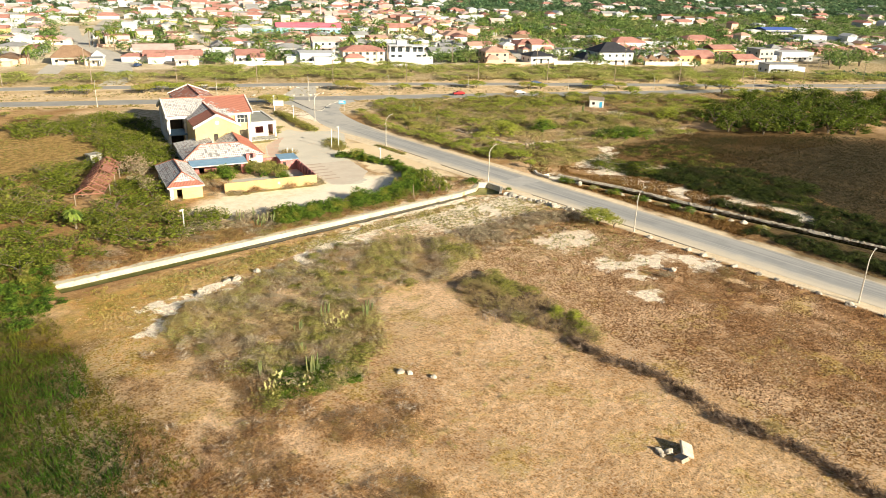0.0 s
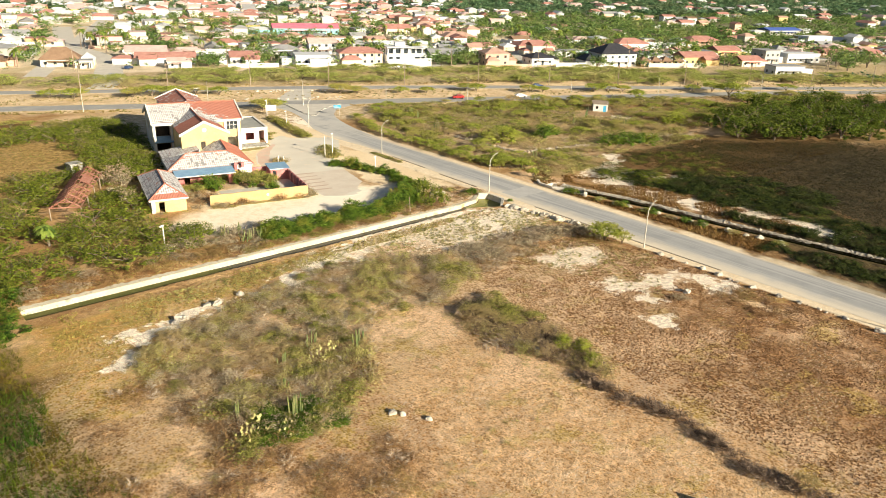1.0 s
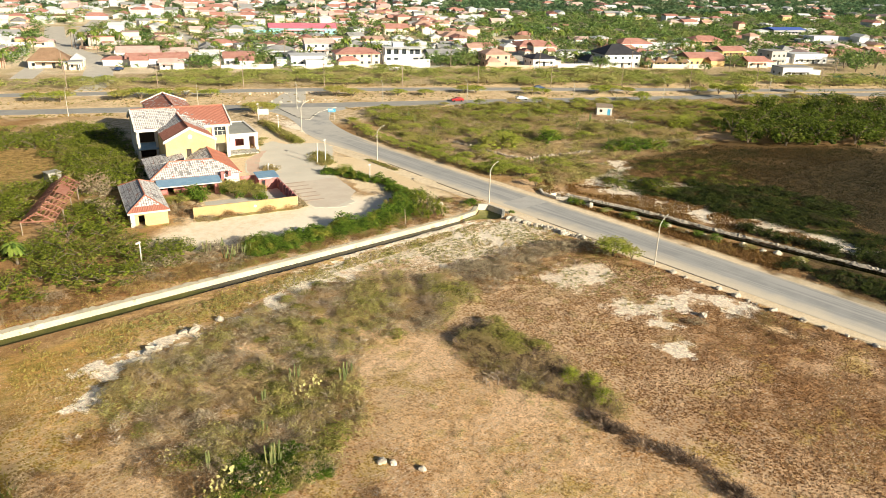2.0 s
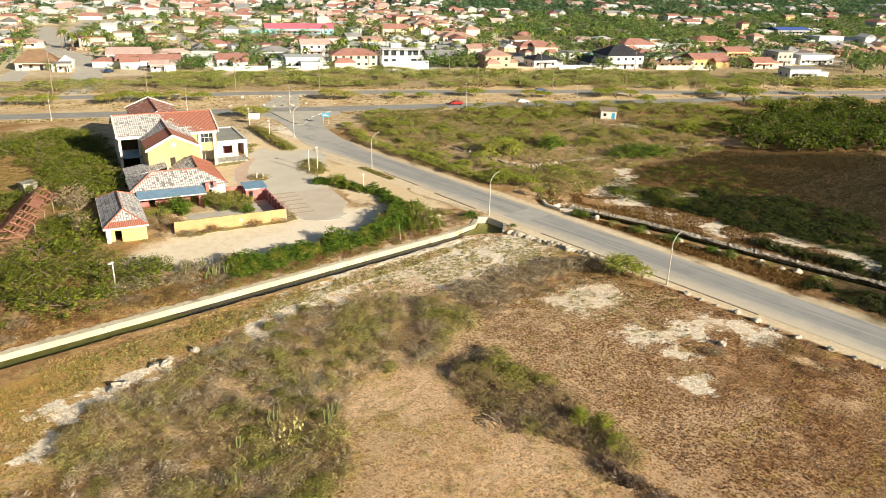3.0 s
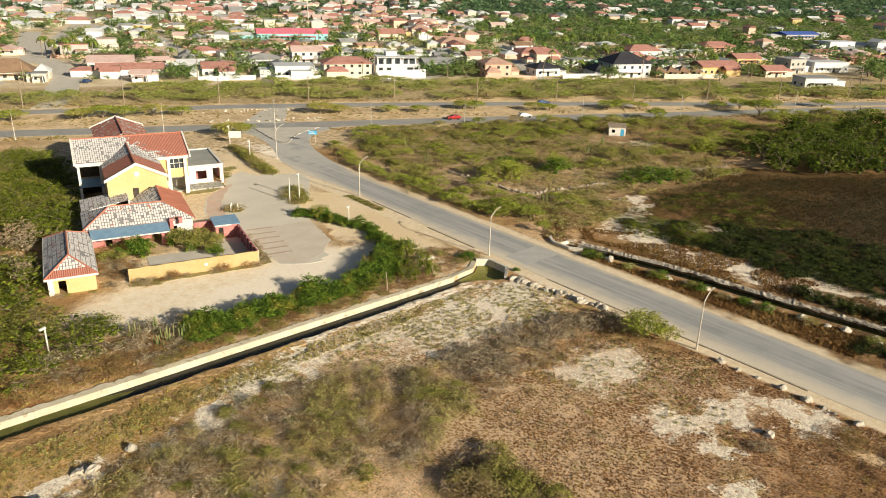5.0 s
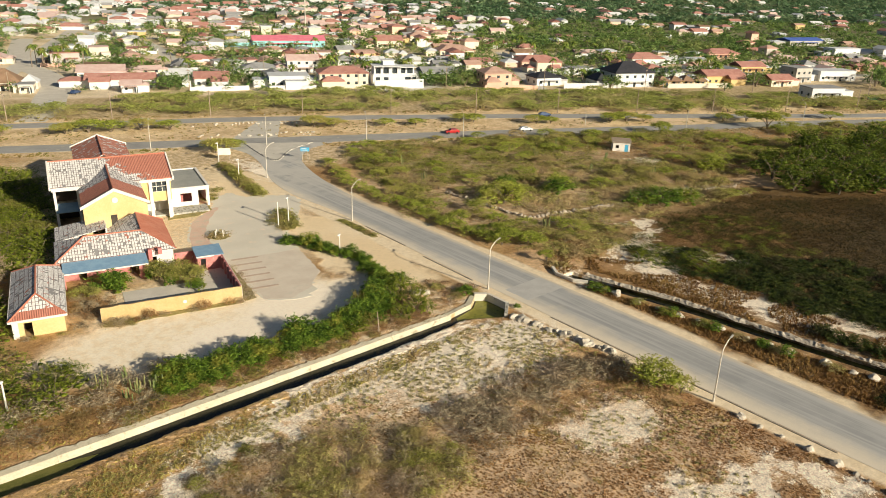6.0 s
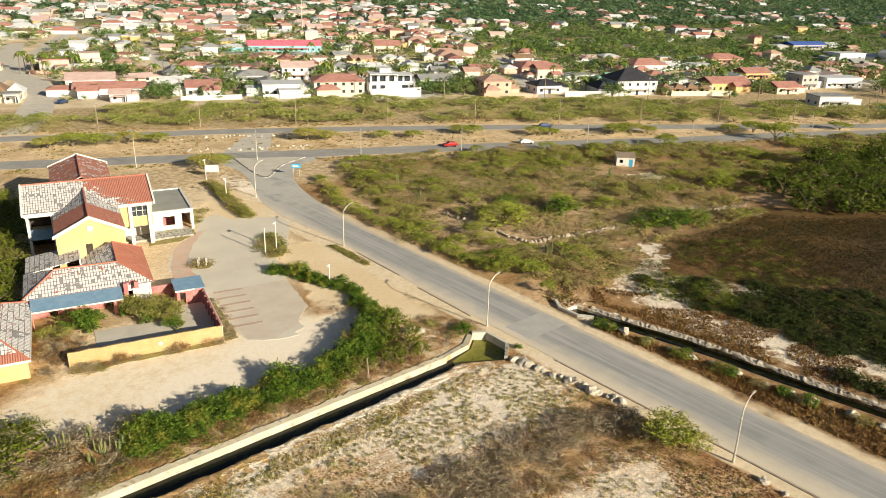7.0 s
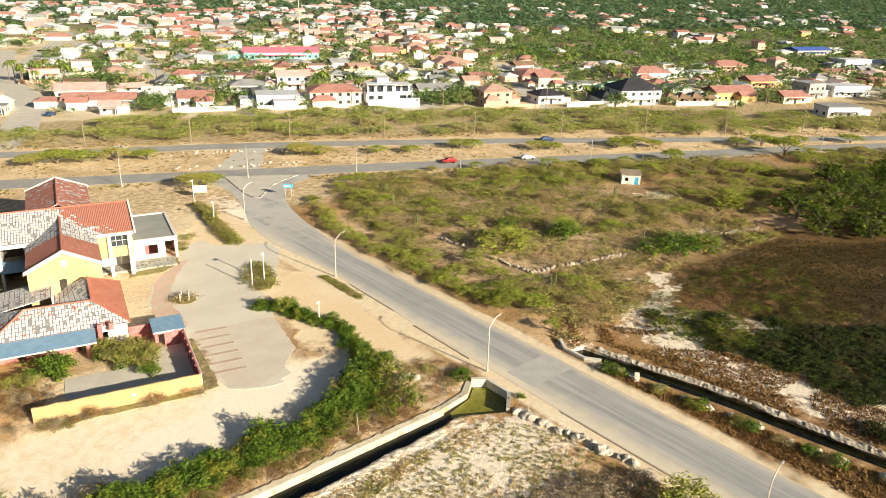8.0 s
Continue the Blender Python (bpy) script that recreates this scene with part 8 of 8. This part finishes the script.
for a, b in ((-8.0, -5.9), (-4.9, -2.4), (-1.0, 1.2)):
    part("window", boxes((a, b, -1.05, -0.99, 4.5, 6.9)), M_GLASS, villa)
for a, b in ((2.8, 5.0), (5.8, 8.2)):
    part("window", boxes((a, b, 0.55, 0.61, 4.5, 6.7)), M_GLASS, villa)
for a, b in ((-8.4, -6.6), (-5.0, -3.0), (4.0, 6.4), (7.2, 8.8)):
    part("window", boxes((a, b, -3.55, -3.49, 2.0, 3.5)), M_GLASS, villa)
part("railing", boxes((-9.3, 9.3, -3.45, -3.35, 4.2, 5.0)), WALLS[0], villa)
put_house(66, 121, 0, 16, 11, 3.4, "gable", 0, 4, 1.6)
put_house(84, 95, 0, 12, 11, 6.0, "hip", 3, 1, 2.2, wing=(6, 3, -3))
put_house(130, 157, 3, 22, 12, 3.2, "hip", 3, 0, 2.6, wing=(8, 5, 5))
put_house(108, 97, 6, 12, 10, 3.6, "hip", 0, 5, 2.0)
put_house(146, 92, 0, 19, 15, 6.2, "hip", 0, 5, 4.2, label="white two-storey house with steep black hipped roof")
for k in range(4):
    put_house(160 + 6.2 * k, 86, 0, 5.4, 6, 2.8, "hip", 2, 6, 1.9, label="small ochre cottage with brown hipped roof")
put_house(195, 93, 0, 20, 11, 4.0, "gable", 2, 0, 2.2, wing=(8, 4, 4))
put_house(219, 83, 0, 12, 9, 3.2, "gable", 1, 0, 2.0)
put_house(239, 94, 6, 10, 10, 6.6, "flat", 5, 4)
put_house(262, 96, -4, 20, 10, 4.6, "flat", 0, 3)
put_house(215, 50, -6, 15, 9, 4.2, "flat", 0, 4, label="white block building with blue panels beside scrub")
put_house(-108, 106, 4, 15, 10, 3.2, "hip", 1, 6, 4.4, label="cream building with tall thatched roof", name="thatched_building")
put_house(-97, 98, 4, 5, 6, 3.0, "flat", 1, 4)
put_house(101, 209, 0, 20, 13, 3.2, "hip", 1, 1, 2.6)
put_house(186, 147, 0, 19, 12, 5.4, "hip", 0, 0, 2.6, wing=(8, 4, -6))
put_house(262, 188, 0, 22, 12, 3.2, "hip", 3, 0, 2.4)
put_house(236, 126, 0, 15, 10, 3.6, "gable", 2, 0, 2.0)
put_house(12, 258, 0, 42, 15, 4.0, "gable", 4, 9, 2.4, label="long turquoise hall with bright pink roof", name="hall")
put_house(71, 249, 0, 16, 11, 4.6, "gable", 1, 0, 2.6)
put_house(100, 286, 0, 14, 11, 4.2, "hip", 1, 1, 2.4)
put_house(358, 192, 0, 20, 10, 5.0, "flat", 0, 3)
put_house(385, 262, 4, 31, 14, 3.8, "gable", 5, 8, 1.6, label="long grey shed with bright blue roof", name="shed")
put_house(155, 118, 0, 14, 9, 3.2, "gable", 1, 7, 1.8)
put_house(140, 128, 8, 11, 9, 3.0, "flat", 0, 4)

# streets
for a, b, w in ((hw(-112, 72), hw(-124, 420), 8), (hw(100, 82), hw(134, 220), 7), (hw(-60, 196), hw(150, 190), 6), (hw(-130, 300), hw(330, 330), 7), (hw(200, 100), hw(420, 120), 7), (hw(30, 92), hw(60, 92), 12)):
    solid("street", ribbon([a, ((a[0] + b[0]) / 2, (a[1] + b[1]) / 2), b], w, -0.1, 0.03), M_PAVER, "pale dusty street in the town", "street", "structure")
solid("street", ribbon([hw(-85, 40), hw(-83, 60), hw(-86, 84)], 9, -0.1, 0.032), M_PAVER, "pale dusty street joining the highway", "street", "structure")


WEST_STREET = [(-85, 66), (-87, 84), (-90, 112), (-101, 147), (-110, 166), (-116, 193), (-124, 212), (-140, 300)]
SLANT_STREET = [(-128, 384), (-97, 318), (-72, 281), (-57, 227), (-52, 190)]
solid("street", ribbon(bend([hw(*q) for q in WEST_STREET], 6), 11, -0.1, 0.034), M_PAVER, "wide pale street running into the town", "street", "structure")
solid("street", ribbon(bend([hw(*q) for q in SLANT_STREET], 6), 7, -0.1, 0.036), M_PAVER, "pale dusty street slanting through the town", "street", "structure")


def in_street(s_, n_, gap):
    for line_, w_ in ((WEST_STREET, 5.5), (SLANT_STREET, 3.5)):
        for (a, b), (c, d_) in zip(line_, line_[1:]):
            t = max(0, min(1, ((s_ - a) * (c - a) + (n_ - b) * (d_ - b)) / ((c - a) ** 2 + (d_ - b) ** 2)))
            if math.dist((s_, n_), (a + t * (c - a), b + t * (d_ - b))) < w_ + gap:
                return True
    return False


def garden_wall(a, b, h, material, label):
    solid("garden_wall", ribbon([a, ((a[0] + b[0]) / 2, (a[1] + b[1]) / 2), b], 0.3, -0.1, h), material, label, "wall")


garden_wall(hw(112, 84), hw(140, 82), 2.2, WALLS[0], "white garden wall at the edge of town")
garden_wall(hw(77, 86), hw(99, 82), 1.8, WALLS[3], "peach garden wall at the edge of town")
garden_wall(hw(-40, 92), hw(-18, 94), 1.8, WALLS[0], "white garden wall at the edge of town")
garden_wall(hw(14, 94), hw(32, 94), 1.6, WALLS[1], "cream garden wall at the edge of town")
garden_wall(hw(31, 90), hw(52, 92), 3.6, WALLS[0], "tall white retaining wall at the edge of town")
garden_wall(hw(160, 80), hw(190, 78), 2.0, WALLS[1], "cream garden wall at the edge of town")
garden_wall(hw(-10, 94), hw(8, 93), 1.6, WALLS[0], "white garden wall at the edge of town")

# the rest of the town, street by street
rng = np.random.default_rng(404)


def free(s_, n_, r):
    if in_street(s_, n_, max(r, 1.5)):
        return False
    if abs(s_ + 112 + (n_ - 72) * 0.035) < 8 or abs(s_ - (100 + (n_ - 82) * 0.246)) < 7 and n_ < 225:
        return False
    if abs(n_ - 193) < 8 and -70 < s_ < 160 or abs(n_ - (317 + s_ * 0.06)) < 8:
        return False
    return all((s_ - a) ** 2 + (n_ - b) ** 2 > (r + c) ** 2 for a, b, c in TAKEN)


def town_density(s_, n_):
    """Share of plots that carry a house: dense in the west, wooded in the east."""
    if s_ < 150:
        return 0.95 if n_ < 420 else 0.6
    if n_ < 210:
        return 0.62
    return 0.13


wpick, rpick = [0, 0, 0, 0, 0, 1, 1, 2, 3, 3, 5], [0, 0, 0, 1, 1, 2, 2, 3, 3, 4, 4, 6]
count = 0
for row in range(40):
    n_ = 112 + row * 18
    for col in range(-24, 62):
        s_ = col * 18.5 + (9 if row % 2 else 0) + rng.uniform(-5, 5)
        nn = n_ + rng.uniform(-8, 8)
        if s_ < -150 - nn * 0.3 or s_ > 330 + nn * 0.6 or rng.random() > town_density(s_, nn) or count >= 330:
            continue
        w, dd = rng.uniform(7, 13), rng.uniform(6, 10)
        if not free(s_, nn, w * 0.5):
            continue
        two = rng.random() < 0.14
        TAKEN.append((s_, nn, w * 0.5))
        house(s_, nn, rng.choice((0, 0, 90, 84, 9, -9, 16)), w, dd, 5.4 if two else rng.uniform(2.3, 2.9), rng.choice(("hip", "hip", "gable", "gable", "flat")), int(rng.choice(wpick)), int(rng.choice(rpick)),
              rng.uniform(1.1, 1.9), 2 if nn < 135 else (1 if nn < 185 else 0), (rng.uniform(4, 6), rng.uniform(2.5, 4), rng.uniform(-4, 4)) if rng.random() < 0.6 and nn < 340 else None)
        count += 1
        if nn < 230 and rng.random() < 0.6:
            g = w * 0.5 + 3
            k = dd * 0.5 + 4.5
            x, y = hw(s_, nn)
            ob = part("garden_wall", boxes((-g, g, -k, -k + 0.2, -0.1, 1.5), (-g, -g + 0.2, -k + 0.2, k, -0.1, 1.5), (g - 0.2, g, -k + 0.2, k, -0.1, 1.5)), WALLS[int(rng.choice((0, 0, 0, 1, 3)))], None)
            ob.matrix_basis = pose(x, y, 0, 0, 0, -24.4)
            tagged(ob, "low plastered garden wall round a town plot", "wall", "garden walls")


def far_houses(material, roof_mat, seed, n, label):
    """Small far houses, joined: walls under one roof colour."""
    r = np.random.default_rng(seed)
    wb, rb = bmesh.new(), bmesh.new()
    for _ in range(n):
        nn = r.uniform(330, 760) if r.random() < 0.65 else r.uniform(430, 1250)
        s_ = r.uniform(-320 - nn * 0.05, 180) if r.random() < 0.7 else r.uniform(180, 1300)
        x, y = hw(s_, nn)
        m = pose(x, y, 0, 0, 0, r.choice((-24, 66, -20)))
        w, dd, h = r.uniform(8, 16), r.uniform(6, 11), r.uniform(2.6, 4.2)
        k = len(wb.verts)
        box(wb, -w / 2, w / 2, -dd / 2, dd / 2, 0, h)
        wb.verts.ensure_lookup_table()
        for q in wb.verts[k:]:
            q.co = m @ q.co
        t = hip_roof(w, dd, h, 2.0, r.choice(("hip", "gable")))
        t.transform(m)
        me = bpy.data.meshes.new("tmp")
        t.to_mesh(me)
        t.free()
        rb.from_mesh(me)
        bpy.data.meshes.remove(me)
    base = thing("far_houses", pose(0, 0, 0), label, "houses", "", "stuff")
    part("walls", wb, material, base)
    part("roofs", rb, roof_mat, base)


far_houses(WALLS[0], ROOFS[0], 1, 210, "far white houses with red roofs among trees")
far_houses(WALLS[0], ROOFS[3], 2, 190, "far white houses with white roofs among trees")
far_houses(WALLS[1], ROOFS[2], 3, 150, "far cream houses with pink roofs among trees")
far_houses(WALLS[3], ROOFS[4], 4, 90, "far peach houses with grey roofs among trees")
mast = thing("radio_mast", pose(*hw(35, 372), 0), "slim grey radio mast in the town", "mast")
part("pole", tube(bmesh.new(), [(0, 0, 0), (0, 0, 30)], [0.5, 0.25], 8), M_POLE, mast)

# trees of the town
planted = 0
for k in range(520):
    nn = 96 + 240 * rng.random() ** 1.2
    s_ = rng.uniform(-140, 330)
    if planted >= 95 or not free(s_, nn, -1.5):
        continue
    planted += 1
    s = rng.uniform(0.6, 1.35)
    TOWNTREE.plant(*hw(s_, nn), s, s * rng.uniform(0.8, 1.1), "leafy green garden tree in the town", "tree", "garden trees")
for k in range(110):
    s_, nn = rng.uniform(-130, 240), rng.uniform(95, 260)
    if free(s_, nn, -1.5):
        palm(*hw(s_, nn), rng.uniform(4.5, 8.5), rng.uniform(2.0, 3.0), n=12)
for k in range(16):
    palm(*hw(-100 + rng.uniform(-14, 16), 175 + rng.uniform(-6, 10)), rng.uniform(6, 9), 2.4, n=12)
for s_, nn, s in ((-84, 224, 1.9), (-48, 112, 1.5), (-12, 188, 1.7), (-23, 152, 1.6), (-69, 170, 1.7), (-6, 343, 2.0), (-100, 186, 1.6), (-130, 226, 1.7), (-108, 262, 1.8), (-47, 210, 1.4), (12, 221, 1.6), (-26, 106, 1.3),
                  (-39, 111, 1.2), (-70, 108, 1.3), (51, 291, 1.9), (11, 436, 2.2), (-31, 208, 1.4), (-19, 202, 1.6), (18, 154, 1.4), (39, 265, 1.7), (115, 428, 2.2), (-4, 190, 1.7), (208, 210, 1.8), (97, 181, 1.6), (175, 176, 1.4), (226, 225, 1.7), (149, 154, 1.5), (72, 108, 2.0), (80, 106, 1.6), (63, 98, 1.2), (136, 104, 1.3), (212, 92, 1.3)):
    if not in_street(s_, nn, 2):
        TOWNTREE.plant(*hw(s_, nn), s, s * rng.uniform(0.75, 0.95), "broad dark green shade tree among houses", "tree", "shade trees of the town")
for x, y, s in ((246, 276, 1.5), (251, 272, 1.4), (241, 280, 1.2), (254, 279, 1.3), (248, 284, 1.2)):
    TOWNTREE.plant(x, y, s, s * 0.9, "large dark green tree at the edge of town", "tree", "trees at the edge of town")
for s_, nn, s in ((133, 82, 1.4), (137, 83, 1.2), (157, 82, 1.0), (178, 84, 1.2), (206, 80, 1.6), (210, 84, 1.3), (182, 70, 1.0), (-48, 98, 1.4), (-46, 104, 1.2), (-20, 112, 1.5), (-24, 118, 1.4), (268, 74, 1.8), (276, 80, 2.0), (284, 70, 1.8), (290, 84, 2.0), (262, 60, 1.5)):
    TOWNTREE.plant(*hw(s_, nn), s, s, "dense green tree at the edge of town", "tree", "trees at the edge of town")

# woods to the horizon: fuller crowns nearer, fewer and larger leaves far off
garden = [leaf_cloud(rng, 46, 12, 2.6, 2.6, 0.5, 4.0, 0.6, 0.5, "dome", 0.6, 0.6, 0.09) for _ in range(6)]
sp = []
for _ in range(4300):
    nn, s_ = 94 + 330 * rng.random() ** 1.2, rng.uniform(-190, 330)
    if free(s_, nn, -2.5) and noise.noise(Vector((s_ * 0.03, nn * 0.03, 2))) > -0.3:
        x, y = hw(s_, nn)
        q = 0.4 + 1.4 * rng.random() ** 1.8
        sp.append((x, y, 0, q, q * rng.uniform(0.7, 1.1)))
v, f = merged(garden, sp, rng)
tagged(new("garden_shrubs", mesh_of("garden_shrubs", v, f, M_TOWNGREEN)), "green shrubs and small trees in the town's gardens", "shrubs", "", "stuff")
wood = [leaf_cloud(rng, 34, 10, 4.0, 4.0, 0.8, 4.6, 1.0, 0.8, "dome", 0.7, 0.7, 0.2) for _ in range(6)]
wood_far = [leaf_cloud(rng, 14, 6, 4.4, 4.4, 1.0, 5.0, 2.4, 0.9, "dome", 1.0, 0.7) for _ in range(8)]
sp, spf = [], []
for _ in range(19000):
    nn = 150 + 1450 * rng.random()
    s_ = rng.uniform(-300 - nn * 0.12, 420 + nn * 0.95)
    if s_ < 150:
        dens = (0.45 if nn < 300 else 0.5 if nn < 620 else 0.8)
    else:
        dens = 0.7 if nn < 210 else 1.0
    if rng.random() > dens or not free(s_, nn, -2.5):
        continue
    x, y = hw(s_, nn)
    s = rng.uniform(0.5, 1.3)
    (sp if nn < 470 else spf).append((x, y, 0, s, s * rng.uniform(0.7, 1.1)))
v, f = merged(wood, sp, rng)
tagged(new("town_trees", mesh_of("town_trees", v, f, M_TOWNGREEN)), "green trees and woods behind and between the houses", "trees", "", "stuff")
v, f = merged(wood_far, spf, rng)
tagged(new("far_woods", mesh_of("far_woods", v, f, M_WOODS)), "dark green woods reaching to the horizon", "woods", "", "stuff")
sp = []
for _ in range(900):
    x, y = hw(rng.uniform(200, 900), rng.uniform(-220, 40))
    if clear(x, y, 3) and not (inside(MG, x, y)) and hw_of(x, y)[0] > 215:
        sp.append((x, y, 0, rng.uniform(0.5, 1.0), rng.uniform(0.5, 0.9)))
v, f = merged(wood, sp, rng)
tagged(new("far_scrub", mesh_of("far_scrub", v, f, M_WOODS)), "green scrub beside the highway far off", "scrub", "", "stuff")


# ---------- cars ----------
def paint(name, c):
    m, nt, bsdf = fresh(name, 0.3, 0.2, 0.5)
    p = place(nt)
    nt.links.new(mix(nt, span(nt, noise_of(nt, p, 3.0), 0.4, 0.7), c, tuple(k * 0.8 for k in c)), bsdf.inputs["Base Color"])
    return m


M_TYRE = worn("tyre_rubber", (0.02, 0.02, 0.02), (0.04, 0.04, 0.04), 2, 8, 0.9)


def car(x, y, turn, colour, label, pickup=False):
    c = thing("car", pose(x, y, 0.05, 0, 0, turn), label, "car", "cars on the roads")
    bm = bmesh.new()
    prof = [(-2.1, 0.35), (2.1, 0.35), (2.15, 0.75), (1.95, 0.88), (0.95, 0.98), (0.35, 1.42), (-0.35 if pickup else -1.15, 1.45), (-0.55 if pickup else -1.85, 1.0), (-2.1, 0.95)]
    sides = [[bm.verts.new((px, sgn * (0.84 if z < 1.1 else 0.66), z)) for px, z in prof] for sgn in (-1, 1)]
    bm.faces.new(sides[0]), bm.faces.new(list(reversed(sides[1])))
    for i in range(len(prof)):
        j = (i + 1) % len(prof)
        bm.faces.new((sides[0][j], sides[0][i], sides[1][i], sides[1][j]))
    bmesh.ops.bevel(bm, geom=bm.edges[:], offset=0.05, segments=1, affect='EDGES')
    part("body", bm, colour, c)
    part("side_window", boxes((-0.3 if pickup else -1.1, 0.35, -0.79, -0.74, 1.03, 1.33), (-0.3 if pickup else -1.1, 0.35, 0.74, 0.79, 1.03, 1.33)), M_GLASS, c)
    ob = part("windscreen", boxes((-0.32, 0.32, -0.62, 0.62, -0.01, 0.02)), M_GLASS, c)
    ob.matrix_basis = pose(0.68, 0, 1.22, 0, 36, 0)
    for px in (-1.3, 1.3):
        for sgn in (-1, 1):
            part("wheel", tube(bmesh.new(), [(px, sgn * 0.68, 0.28), (px, sgn * 0.87, 0.28)], [0.33, 0.33], 12), M_TYRE, c)
    for sgn in (-0.6, 0.6):
        part("headlight", boxes((2.1, 2.17, sgn - 0.16, sgn + 0.16, 0.62, 0.76)), M_WHITE, c)


P_RED, P_WHITE, P_BLUE, P_GREY = paint("red_car_paint", (0.5, 0.03, 0.03)), paint("white_car_paint", (0.75, 0.75, 0.74)), paint("dark_blue_car_paint", (0.05, 0.09, 0.2)), paint("silver_car_paint", (0.35, 0.36, 0.38))
car(*hw(38, 4.6), -24.4 + 180, P_RED, "small red car driving on the highway")
car(*hw(62, 4.4), -24.4, P_WHITE, "white car driving on the highway")
car(*hw(-52, 34), -24.4, P_WHITE, "white car driving on the far carriageway")
car(*hw(78, 26.5), -28, P_BLUE, "dark blue car driving on the far carriageway")
car(*hw(-84, 69), 60, P_GREY, "silver pickup truck parked at the edge of town", True)
car(*hw(-71, 106), 70, P_WHITE, "white pickup truck parked in a town street", True)
car(*hw(-80, 92), 40, P_BLUE, "dark car parked in a town street")
